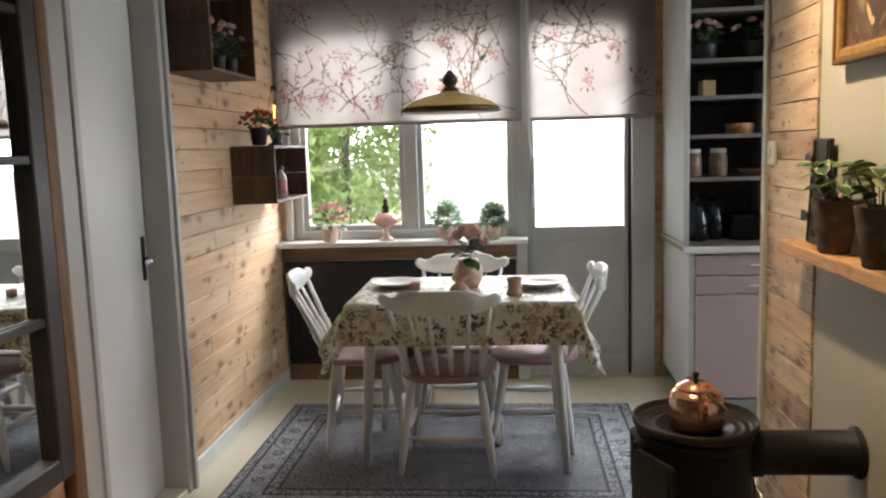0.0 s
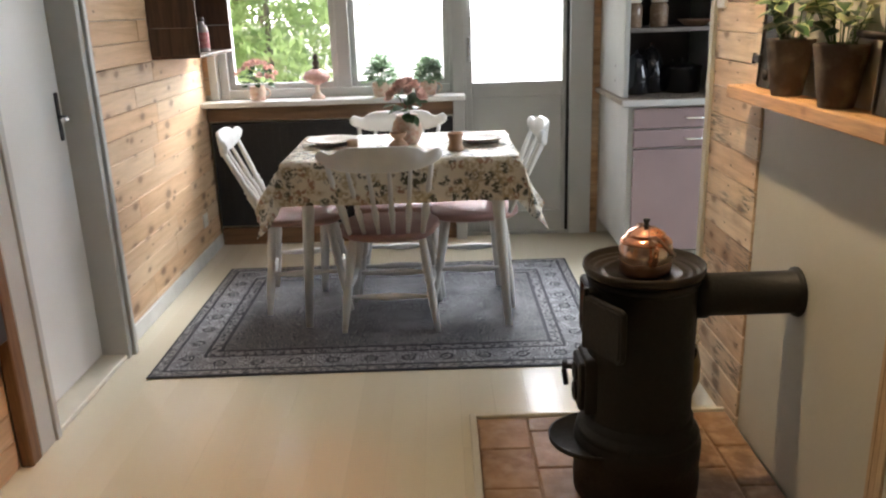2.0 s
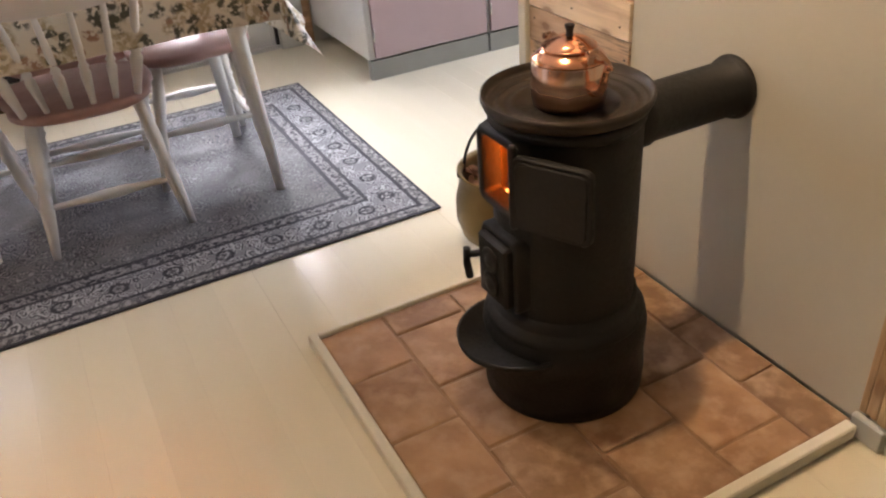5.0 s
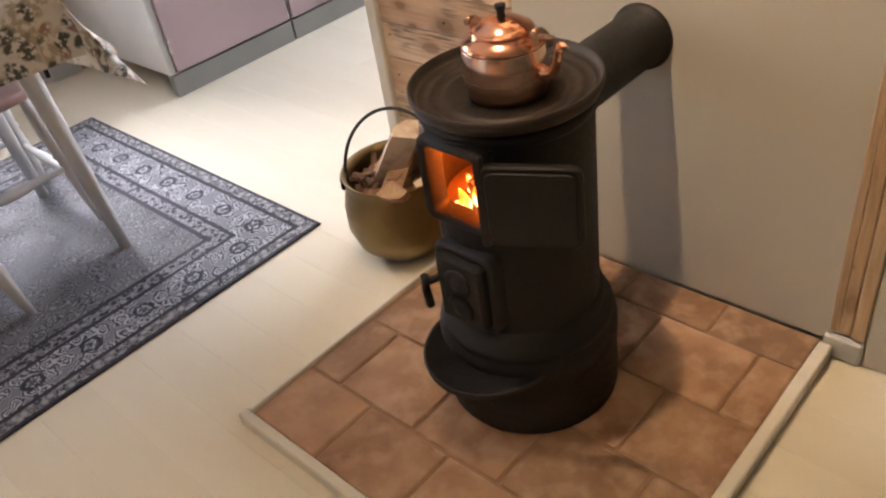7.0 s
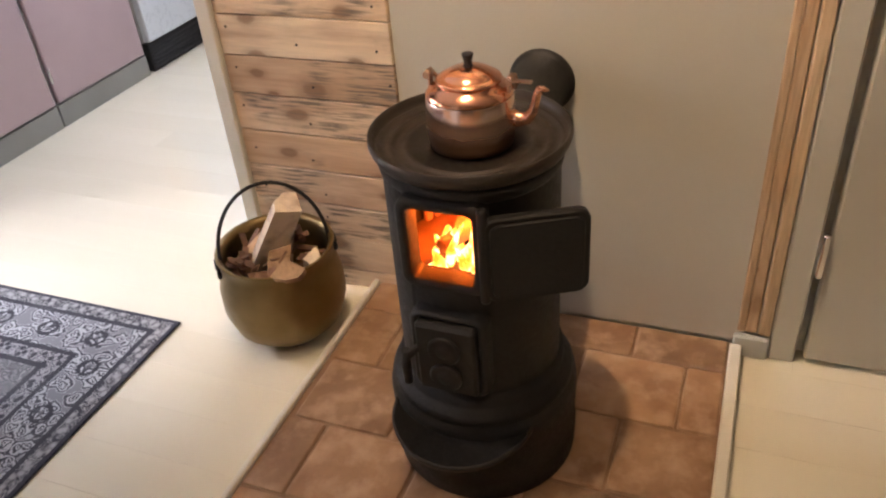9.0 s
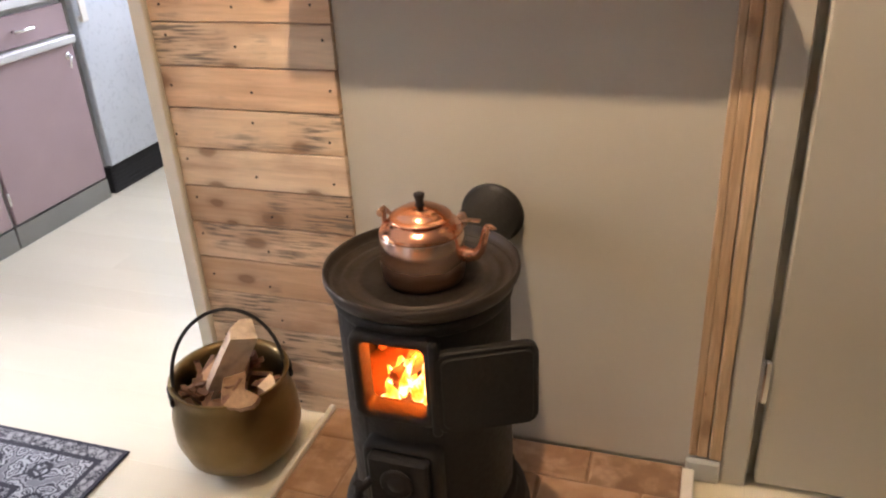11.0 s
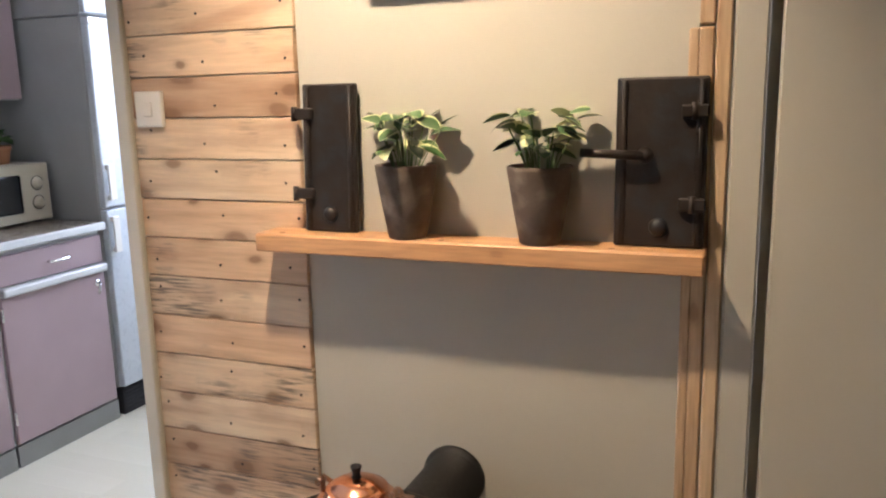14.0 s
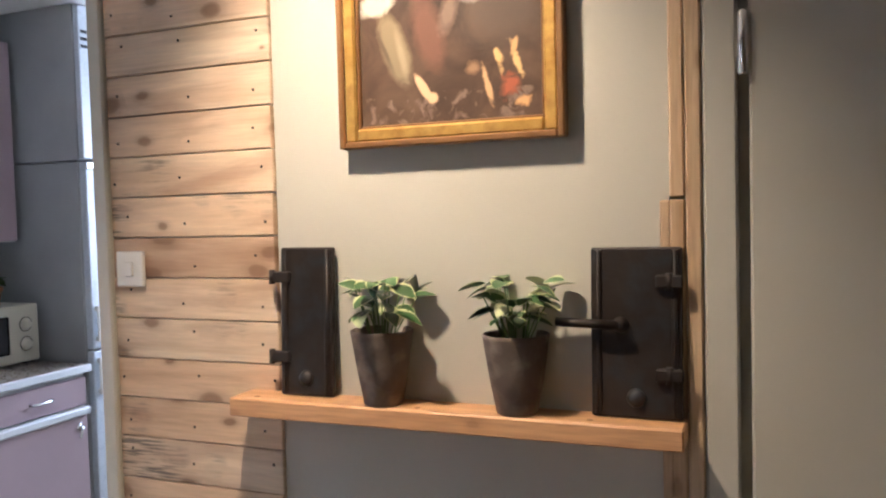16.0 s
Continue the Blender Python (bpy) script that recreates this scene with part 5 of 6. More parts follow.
# ---- light switch ----
SWITCH_WHITE = surface("switch_plastic", (0.72, 0.70, 0.64), (0.76, 0.74, 0.68), 0.35, bump=0.02)
sw = thing("light_switch", "square white plastic light switch on the boards", "switch")
part("plate", bm_box(0.988, 0.9995, 3.010, 3.082, 1.296, 1.372, 0.004, seg=2), SWITCH_WHITE, sw)
part("rocker", bm_box(0.983, 0.9885, 3.034, 3.056, 1.318, 1.350, 0.002), SWITCH_WHITE, sw)

# ---- framed painting ----
def canvas_material():
    """Soft oil brushwork: brown ground, folds of cloth, a bare foot shape and a small painted fire."""
    m, nd, ln, bs = base_mat("oil_painting")
    v = coords(nd, ln)
    n = put(nd, ln, "ShaderNodeTexNoise", {"Vector": v, "Scale": 9, "Detail": 6, "Distortion": 1.0})
    n2 = put(nd, ln, "ShaderNodeTexNoise", {"Vector": v, "Scale": 45, "Detail": 4, "Distortion": 0.8})
    sp = put(nd, ln, "ShaderNodeSeparateXYZ", {0: v})
    col = ramp(nd, ln, n.outputs[0], [(0.3, (0.045, 0.029, 0.021)), (0.5, (0.085, 0.053, 0.036)), (0.68, (0.12, 0.078, 0.052))])
    rub = ramp(nd, ln, n2.outputs[0], [(0.52, (0, 0, 0)), (0.66, (0.5, 0.5, 0.5))])
    low = math_node(nd, ln, 'LESS_THAN', math_node(nd, ln, 'ADD', sp.outputs[2], math_node(nd, ln, 'MULTIPLY', n.outputs[0], 0.05)), 1.675)
    col = mix(nd, ln, math_node(nd, ln, 'MULTIPLY', rub, low), col, (0.30, 0.22, 0.17, 1))

    def soft(c, y, z, ry, rz, lean, tone, edge=0.35, rough=0.5, strength=1.0):
        """Lay one soft-edged oval of paint over the colour c."""
        ca, sa = math.cos(lean), math.sin(lean)
        dy, dz = math_node(nd, ln, 'SUBTRACT', sp.outputs[1], y), math_node(nd, ln, 'SUBTRACT', sp.outputs[2], z)
        p = math_node(nd, ln, 'ADD', math_node(nd, ln, 'MULTIPLY', dy, ca / ry), math_node(nd, ln, 'MULTIPLY', dz, sa / ry))
        q = math_node(nd, ln, 'ADD', math_node(nd, ln, 'MULTIPLY', dy, -sa / rz), math_node(nd, ln, 'MULTIPLY', dz, ca / rz))
        e = math_node(nd, ln, 'SQRT', math_node(nd, ln, 'ADD', math_node(nd, ln, 'MULTIPLY', p, p), math_node(nd, ln, 'MULTIPLY', q, q)))
        e = math_node(nd, ln, 'ADD', e, math_node(nd, ln, 'MULTIPLY', math_node(nd, ln, 'SUBTRACT', n2.outputs[0], 0.5), rough))
        k = strength
        return mix(nd, ln, ramp(nd, ln, e, [(max(0.0, 1 - edge), (k, k, k)), (1.0, (0, 0, 0))]), c, (*tone, 1))

    col = soft(col, 2.20, 1.79, 0.10, 0.09, 0.2, (0.11, 0.08, 0.06), 0.6, 0.5, 0.8)
    col = soft(col, 2.338, 1.76, 0.036, 0.085, -0.25, (0.17, 0.085, 0.058), 0.5, 0.4, 0.9)
    col = soft(col, 2.300, 1.79, 0.020, 0.05, 0.35, (0.26, 0.18, 0.13), 0.6, 0.6, 0.7)
    col = soft(col, 2.405, 1.738, 0.031, 0.080, -0.32, (0.22, 0.175, 0.105), 0.35, 0.4)
    col = soft(col, 2.392, 1.725, 0.010, 0.060, -0.22, (0.34, 0.28, 0.18), 0.7, 0.5, 0.8)
    col = soft(col, 2.425, 1.735, 0.006, 0.055, -0.40, (0.10, 0.075, 0.05), 0.7, 0.5, 0.8)
    col = soft(col, 2.440, 1.822, 0.042, 0.026, -0.3, (0.52, 0.47, 0.38), 0.35, 0.6)
    col = soft(col, 2.45, 1.92, 0.05, 0.08, 0.1, (0.44, 0.38, 0.31), 0.4, 0.6)
    col = soft(col, 2.255, 1.822, 0.036, 0.022, 0.1, (0.36, 0.32, 0.27), 0.5, 0.6, 0.8)
    col = soft(col, 2.350, 1.662, 0.0095, 0.036, -0.55, (0.62, 0.42, 0.25), 0.3, 0.35)
    col = soft(col, 2.333, 1.643, 0.012, 0.012, 0.0, (0.62, 0.42, 0.25), 0.4, 0.5)
    col = soft(col, 2.228, 1.658, 0.0065, 0.038, -0.25, (0.56, 0.35, 0.18), 0.5, 1.2)
    col = soft(col, 2.185, 1.655, 0.024, 0.030, -0.45, (0.34, 0.10, 0.05), 0.7, 2.4)
    col = soft(col, 2.165, 1.628, 0.018, 0.013, 0.0, (0.60, 0.34, 0.15), 0.6, 2.4)
    col = soft(col, 2.207, 1.700, 0.009, 0.028, -0.25, (0.62, 0.40, 0.17), 0.6, 2.6)
    col = soft(col, 2.172, 1.690, 0.007, 0.038, -0.35, (0.64, 0.42, 0.18), 0.6, 2.6)
    col = soft(col, 2.178, 1.722, 0.006, 0.022, 0.35, (0.56, 0.34, 0.15), 0.7, 2.6)
    col = soft(col, 2.255, 1.69, 0.016, 0.016, 0.0, (0.36, 0.22, 0.12), 0.7, 1.0, 0.7)
    ln.new(col, bs.inputs["Base Color"])
    bs.inputs["Roughness"].default_value = 0.45
    bs.inputs["Specular IOR Level"].default_value = 0.2
    b = put(nd, ln, "ShaderNodeBump", {"Height": n2.outputs[0], "Strength": 0.12, "Distance": 0.001})
    ln.new(b.outputs[0], bs.inputs["Normal"])
    return m


PY0, PY1, PZ0, PZ1 = 2.088, 2.516, 1.559, 2.05
GILT = surface("worn_gilt", (0.52, 0.31, 0.07), (0.66, 0.43, 0.12), 0.38, metal=0.65, scale=18, bump=0.25, wear=(0.36, 0.19, 0.05, 1))
FRAME_BROWN = surface("dark_gilt_edge", (0.17, 0.08, 0.025), (0.24, 0.12, 0.04), 0.45, metal=0.2, scale=14, bump=0.2)
painting = thing("framed_painting", "dark oil painting of a fireside in a wide gilt frame", "painting")
W_ = 0.038
part("canvas", bm_box(0.990, 0.996, PY0 + W_, PY1 - W_, PZ0 + W_, PZ1 - W_), canvas_material(), painting)


def ring_frame(y0, y1, z0, z1, w, xa, xb, bev):
    b = bm_box(xa, xb, y0, y0 + w, z0, z1, bev)
    bm_box(xa, xb, y1 - w, y1, z0, z1, bev, b)
    bm_box(xa, xb, y0 + w, y1 - w, z0, z0 + w, bev, b)
    bm_box(xa, xb, y0 + w, y1 - w, z1 - w, z1, bev, b)
    return b


part("outer_moulding", ring_frame(PY0, PY1, PZ0, PZ1, 0.013, 0.970, 0.9995, 0.003), FRAME_BROWN, painting, "dark brown outer moulding")
part("gilt_moulding", ring_frame(PY0 + 0.012, PY1 - 0.012, PZ0 + 0.012, PZ1 - 0.012, 0.024, 0.974, 0.999, 0.004), GILT, painting, "worn gold moulding")
part("inner_moulding", ring_frame(PY0 + 0.035, PY1 - 0.035, PZ0 + 0.035, PZ1 - 0.035, 0.006, 0.982, 0.998, 0.002), FRAME_BROWN, painting)

# ---- pendant lamp ----
LXc, LYc, LZ = -0.105, 3.86, 1.535
pend = thing("pendant_lamp", "brass pendant lamp with a wide pierced rim on a chain, lit", "lamp", pose(LXc, LYc, LZ))
part("shade", lathe([(0.212, 0.012), (0.205, 0.022), (0.19, 0.034), (0.16, 0.050), (0.12, 0.064), (0.075, 0.076), (0.045, 0.082), (0.04, 0.090), (0.036, 0.090), (0.040, 0.078), (0.072, 0.070), (0.118, 0.058),
                     (0.158, 0.044), (0.187, 0.029), (0.20, 0.016)], 48, cap=False), GOLD_BRASS, pend, "polished brass shade")
part("rim", lathe([(0.214, 0.0), (0.218, 0.004), (0.216, 0.016), (0.208, 0.022), (0.203, 0.018), (0.206, 0.002)], 48), surface("dark_rim", (0.07, 0.045, 0.02), (0.14, 0.09, 0.04), 0.45, metal=0.7), pend, "dark pierced rim")
DARKWOOD = surface("dark_turned_wood", (0.045, 0.025, 0.016), (0.08, 0.045, 0.028), 0.4)
part("finial", lathe([(0.040, 0.084), (0.042, 0.090), (0.030, 0.100), (0.020, 0.108), (0.026, 0.116), (0.035, 0.130), (0.034, 0.142), (0.024, 0.158), (0.014, 0.168), (0.010, 0.176)], 28), DARKWOOD, pend, "dark turned wooden cap")
part("bulb", lathe([(0.013, 0.075), (0.015, 0.060), (0.026, 0.042), (0.028, 0.028), (0.020, 0.014), (0.001, 0.009)], 24), glow("warm_bulb", (1, 0.72, 0.38), 8), pend, "glowing bulb")
z, k = 0.176, 0
while LZ + z < CEIL - 0.02:
    b = bmesh.new()
    pts = [(0.008 * math.cos(a), 0, z + 0.013 + 0.014 * math.sin(a)) for a in np.linspace(0, 2 * math.pi, 13)]
    tube(pts, 0.0018, 6, b)
    if k % 2:
        b.transform(pose(0, 0, 0, 0, 0, 90))
    part("chain_link", b, DARKWOOD, pend)
    z += 0.023
    k += 1
part("ceiling_rose", lathe([(0.035, CEIL - LZ - 0.022), (0.04, CEIL - LZ - 0.010), (0.04, CEIL - LZ - 0.001)], 24), GOLD_BRASS, pend)


# ---- crates on the left wall ----
def crate(x0, x1, y0, y1, z0, z1, label):
    t = 0.014
    c = thing("wall_crate", label, "crate", group="wooden crates on the pine wall")
    part("bottom", bm_box(x0, x1, y0, y1, z0, z0 + t, 0.002), DARK_CRATE, c)
    part("top", bm_box(x0, x1, y0, y1, z1 - t, z1, 0.002), DARK_CRATE, c)
    for ya, yb in ((y0, y0 + t), (y1 - t, y1)):
        zm = z0 + (z1 - z0) * 0.48
        part("side_board", bm_box(x0, x1, ya, yb, z0 + t, zm - 0.001, 0.002), DARK_CRATE, c)
        part("side_board", bm_box(x0, x1, ya, yb, zm + 0.001, z1 - t, 0.002), DARK_CRATE, c)
    part("back", bm_box(x0, x0 + 0.008, y0 + t, y1 - t, z0 + t, z1 - t), DARK_CRATE, c)
    return c


crate(XL + 0.002, -1.012, 4.25, 4.86, 1.134, 1.422, "dark wooden crate hung sideways as a shelf on the wall")
crate(XL + 0.002, -1.021, 3.51, 4.06, 1.720, 2.10, "dark wooden crate hung high with potted flowers inside")

ROSE = surface("pink_petals", (0.72, 0.40, 0.35), (0.82, 0.58, 0.51), 0.6, scale=60, bump=0.2, rand=0.3)
ROSE_DARK = surface("red_petals", (0.42, 0.09, 0.05), (0.55, 0.16, 0.10), 0.6, scale=60, bump=0.2, rand=0.3)
GREEN = surface("dark_leaf", (0.030, 0.075, 0.022), (0.055, 0.12, 0.038), 0.45, scale=25, bump=0.15, rand=0.5)
GREY_GREEN = surface("grey_green_leaf", (0.13, 0.22, 0.13), (0.20, 0.30, 0.19), 0.5, scale=25, rand=0.4)
gtr = put(GREY_GREEN.node_tree.nodes, GREY_GREEN.node_tree.links, "ShaderNodeBsdfTranslucent", {"Color": (0.30, 0.42, 0.26, 1)})
gms = put(GREY_GREEN.node_tree.nodes, GREY_GREEN.node_tree.links, "ShaderNodeMixShader", {0: 0.45, 1: GREY_GREEN.node_tree.nodes["Principled BSDF"].outputs[0], 2: gtr.outputs[0]})
GREY_GREEN.node_tree.links.new(gms.outputs[0], GREY_GREEN.node_tree.nodes["Material Output"].inputs["Surface"])
BLACK_POT = surface("black_plastic_pot", (0.012, 0.011, 0.011), (0.025, 0.022, 0.020), 0.45)
PINK_CERAMIC = surface("painted_ceramic", (0.58, 0.44, 0.33), (0.68, 0.55, 0.44), 0.3, scale=18, bump=0.05, wear=(0.50, 0.20, 0.14, 1))


def blossom(r, n=9, seed=0):
    """A small double flower of cupped petals."""
    r_ = random.Random(seed)
    b = bmesh.new()
    for k in range(n):
        lf = leaf_bm(r, r * 0.42, -0.5, 4)
        merge(b, lf, pose(0, 0, 0, 0, r_.uniform(-70, -5), k * 360 / n + r_.uniform(-15, 15)))
    return b


BLOSSOMS = {}


def flower_plant(name, label, m, pot_prof, pot_mat, petals, n_fl, n_lf, spread, height, leaf_mat=None, leaf_len=0.045, fl_r=0.022, seed=1, handle=False, cat="plant", group=""):
    r_ = random.Random(seed)
    p = thing(name, label, cat, None, group)
    top = pot_prof[-1][1]
    part("pot", lathe(pot_prof + [(pot_prof[-1][0] - 0.006, top - 0.002), (pot_prof[-1][0] - 0.008, top - 0.012), (0.001, top - 0.014)], 28), pot_mat, p)
    if handle:
        rr = pot_prof[-1][0]
        part("handle", tube([(rr - 0.004 + 0.028 * math.sin(a), 0, top * 0.5 + top * 0.30 * math.cos(a)) for a in np.linspace(0.15, math.pi - 0.15, 11)], 0.005, 8), pot_mat, p)
    for k in range(n_lf):
        a, el = r_.uniform(0, 6.28), r_.uniform(0.0, 1.4)
        d = Vector((math.cos(a) * math.cos(el) * spread, math.sin(a) * math.cos(el) * spread, math.sin(el) * height)) * r_.uniform(0.45, 0.95)
        b = leaf_bm(leaf_len * r_.uniform(0.7, 1.2), leaf_len * 0.32, r_.uniform(0, 0.6), 4)
        b.transform(Matrix.Translation(Vector((0, 0, top)) + d * 0.8) @ pose(0, 0, 0, r_.uniform(-40, 40), -math.degrees(el) * 0.6 + r_.uniform(-20, 30), math.degrees(a)))
        part("leaf", b, leaf_mat or GREEN, p)
    for k in range(n_fl):
        a, el = 2.4 * k + r_.uniform(-0.3, 0.3), r_.uniform(0.25, 1.5)
        pos = Vector((math.cos(a) * math.cos(el) * spread, math.sin(a) * math.cos(el) * spread, top + math.sin(el) * height))
        key = (petals.name, k % 3, fl_r)
        if key not in BLOSSOMS:
            ob = part("blossom", blossom(fl_r, 10, k), petals, p)
            BLOSSOMS[key] = ob.data
        else:
            ob = new("blossom", BLOSSOMS[key])
            ob.parent = p
        ob.matrix_basis = Matrix.Translation(pos) @ pose(0, 0, 0, 0, (90 - math.degrees(el)) * 0.8, math.degrees(a))
    for k in range(5):
        a = k * 1.26
        part("stem", tube([(0.006 * math.cos(a), 0.006 * math.sin(a), top - 0.012), (0.02 * math.cos(a), 0.02 * math.sin(a), top + height * 0.35), (spread * 0.5 * math.cos(a), spread * 0.5 * math.sin(a), top + height * 0.7)], 0.0016, 6), STEM, p)
    p.matrix_world = m
    return p


DP = [(0.032, 0.0), (0.036, 0.004), (0.044, 0.07), (0.047, 0.075), (0.047, 0.088)]
flower_plant("potted_flower", "dark red flowering plant in a small black pot on the crate", pose(-1.115, 4.345, 1.426), DP, BLACK_POT, ROSE_DARK, 26, 26, 0.085, 0.075, seed=2, fl_r=0.020)
flower_plant("potted_flower", "small leafy plant in a dark pot on the crate", pose(-1.10, 4.60, 1.426), [(0.03, 0.0), (0.034, 0.003), (0.026, 0.02), (0.036, 0.05), (0.034, 0.06)], BLACK_POT, ROSE_DARK, 2, 22, 0.06, 0.07, seed=5, fl_r=0.016)
for k, (yy, sd) in enumerate(((3.62, 11), (3.78, 12), (3.94, 13))):
    flower_plant("potted_flower", "pink flowering plant in a dark pot inside the high crate", pose(-1.10, yy, 1.735), [(0.028, 0.0), (0.031, 0.003), (0.036, 0.06), (0.038, 0.075)], BLACK_POT, ROSE, 9, 24, 0.075, 0.14,
                 seed=sd, fl_r=0.020, group="flowers in the high crate")
# oil lamp shaped bulb lamp
el = thing("filament_lamp", "clear teardrop lamp with a glowing orange filament on the crate", "lamp", pose(-1.135, 4.70, 1.426))
part("base", lathe([(0.045, 0.0), (0.046, 0.008), (0.020, 0.018), (0.014, 0.05), (0.022, 0.07), (0.024, 0.10), (0.016, 0.12)], 24), surface("dark_bronze", (0.05, 0.03, 0.02), (0.09, 0.05, 0.03), 0.4, metal=0.6), el, "dark bronze foot")
g = part("chimney", lathe([(0.016, 0.12), (0.030, 0.15), (0.036, 0.19), (0.030, 0.23), (0.018, 0.27), (0.013, 0.32), (0.012, 0.322), (0.017, 0.27), (0.029, 0.23), (0.035, 0.19), (0.029, 0.15), (0.015, 0.122)], 24, cap=False), clear("lamp_glass", (1, 0.95, 0.88)), el, "clear glass chimney")
g.visible_shadow = False
part("filament", tube([(0, 0.006 * math.sin(k * 1.6), 0.135 + k * 0.008) for k in range(11)], 0.0035, 8), glow("orange_filament", (1, 0.36, 0.06), 9), el, "glowing filament")
# bottle in the low crate
bt = thing("glass_bottle", "small bottle with a red printed label in the crate", "bottle", pose(-1.075, 4.55, 1.1485))
part("glass", lathe([(0.026, 0.0), (0.030, 0.004), (0.030, 0.10), (0.026, 0.118), (0.012, 0.135), (0.012, 0.15)], 24), surface("milky_bottle", (0.42, 0.36, 0.34), (0.55, 0.48, 0.45), 0.25), bt)
part("label", lathe([(0.0304, 0.02), (0.0304, 0.095)], 24, cap=False), surface("red_label", (0.42, 0.09, 0.10), (0.60, 0.30, 0.28), 0.5, scale=45), bt, "red and cream printed label")
part("cap", lathe([(0.014, 0.148), (0.015, 0.15), (0.015, 0.166), (0.012, 0.168)], 18), DARKWOOD, bt, "dark bottle cap")
ol = thing("wall_socket", "white plastic wall socket low on the pine boards", "socket")
part("plate", bm_box(XL + 0.001, XL + 0.010, 4.715, 4.79, 0.19, 0.265, 0.003), SWITCH_WHITE, ol)
part("insert", lathe([(0.021, 0.0), (0.022, 0.003), (0.018, 0.003), (0.018, 0.001)], 20, m=pose(XL + 0.0095, 4.7525, 0.2275, 0, 90, 0)), SWITCH_WHITE, ol)

# ---- things on the window sill ----
CUP = [(0.030, 0.0), (0.036, 0.002), (0.046, 0.03), (0.048, 0.055), (0.046, 0.075), (0.049, 0.080)]
ZS = 0.853
flower_plant("potted_flower", "salmon pink flowering plant in a painted ceramic mug on the sill", pose(-0.93, 5.005, ZS, 0, 0, 0), [(0.034, 0.0), (0.04, 0.003), (0.046, 0.045), (0.042, 0.075), (0.046, 0.08)], PINK_CERAMIC, ROSE, 24, 30, 0.115, 0.125,
             seed=21, handle=True, fl_r=0.026)
for k, (xx, sp, hh, sd) in enumerate(((-0.235, 0.120, 0.185, 31), (0.035, 0.095, 0.165, 32))):
    flower_plant("topiary_plant", "bushy grey-green herb in a painted ceramic mug on the sill", pose(xx, 5.005, ZS, 0, 0, 0), CUP, PINK_CERAMIC, ROSE, 0, 440, sp, hh, GREY_GREEN, 0.032, seed=sd, handle=True, group="herb mugs on the sill")
lampo = thing("oil_lamp", "pink painted porcelain oil lamp without its chimney on the sill", "lamp", pose(-0.592, 5.005, ZS))
CREAM_CER = surface("cream_porcelain", (0.66, 0.56, 0.46), (0.74, 0.64, 0.54), 0.25, scale=18, wear=(0.62, 0.34, 0.28, 1))
part("foot", lathe([(0.042, 0.0), (0.044, 0.004), (0.038, 0.014), (0.018, 0.030), (0.012, 0.050), (0.014, 0.070), (0.022, 0.078)], 28), CREAM_CER, lampo)
part("font", lathe([(0.022, 0.078), (0.055, 0.092), (0.074, 0.112), (0.076, 0.126), (0.062, 0.146), (0.040, 0.158), (0.026, 0.164)], 32), surface("pink_porcelain", (0.55, 0.27, 0.22), (0.70, 0.45, 0.38), 0.28, scale=16), lampo, "pink painted globe")
part("burner", lathe([(0.022, 0.162), (0.024, 0.170), (0.014, 0.178), (0.022, 0.190), (0.020, 0.205), (0.010, 0.212), (0.016, 0.222), (0.014, 0.236), (0.006, 0.248)], 20), DARKWOOD, lampo, "dark brass burner")

# ---- things on the table ----
PLATE_CER = surface("cream_plate", (0.70, 0.64, 0.55), (0.78, 0.72, 0.64), 0.3, scale=12, bump=0.04)
TT = TZ + 0.005
pl = thing("dinner_plate", "cream ceramic dinner plate with a brown rim on the cloth", "plate", group="plates on the table")
part("dish", lathe([(0.06, 0.0), (0.075, 0.002), (0.085, 0.012), (0.118, 0.020), (0.120, 0.023), (0.116, 0.024), (0.083, 0.016), (0.072, 0.008), (0.001, 0.007)], 40), PLATE_CER, pl)
part("rim_line", lathe([(0.1165, 0.0235), (0.1205, 0.0225), (0.1205, 0.0245), (0.1165, 0.0252)], 40, cap=False), surface("brown_rim", (0.22, 0.12, 0.06), (0.30, 0.17, 0.09), 0.35), pl, "brown rim line")
pl.matrix_world = pose(-0.385, 3.945, TT)
copy_thing(pl, pose(0.272, 3.895, TT))
CLAYCUP = surface("pinkish_stoneware", (0.40, 0.24, 0.15), (0.50, 0.33, 0.22), 0.45, scale=20)


def cup(name, label, x, y, prof):
    c = single(name, lathe(prof, 28), CLAYCUP, label, "cup", pose(x, y, TT))
    return c


cup("stoneware_cup", "small brown stoneware cup beside the plate", -0.285, 3.83, [(0.020, 0), (0.024, 0.003), (0.025, 0.034), (0.022, 0.034), (0.021, 0.006), (0.001, 0.005)])
cup("stoneware_cup", "waisted brown stoneware tumbler beside the plate", 0.155, 3.70, [(0.034, 0), (0.035, 0.004), (0.028, 0.022), (0.027, 0.045), (0.033, 0.066), (0.033, 0.070), (0.029, 0.069), (0.024, 0.03), (0.001, 0.028)])
cup("candle_bowl", "cream stoneware candle bowl on a foot", -0.086, 3.815, [(0.042, 0), (0.044, 0.003), (0.036, 0.018), (0.020, 0.030), (0.018, 0.036), (0.034, 0.050), (0.036, 0.062), (0.032, 0.062), (0.026, 0.050), (0.001, 0.048)])
flower_plant("flower_vase", "cream pottery jug holding a bunch of pink flowers", pose(-0.050, 3.90, TT), [(0.040, 0), (0.046, 0.003), (0.062, 0.035), (0.066, 0.062), (0.058, 0.095), (0.044, 0.115), (0.048, 0.124)], PINK_CERAMIC, ROSE, 17, 18, 0.078, 0.125,
             seed=41, leaf_len=0.065, fl_r=0.036, cat="vase")

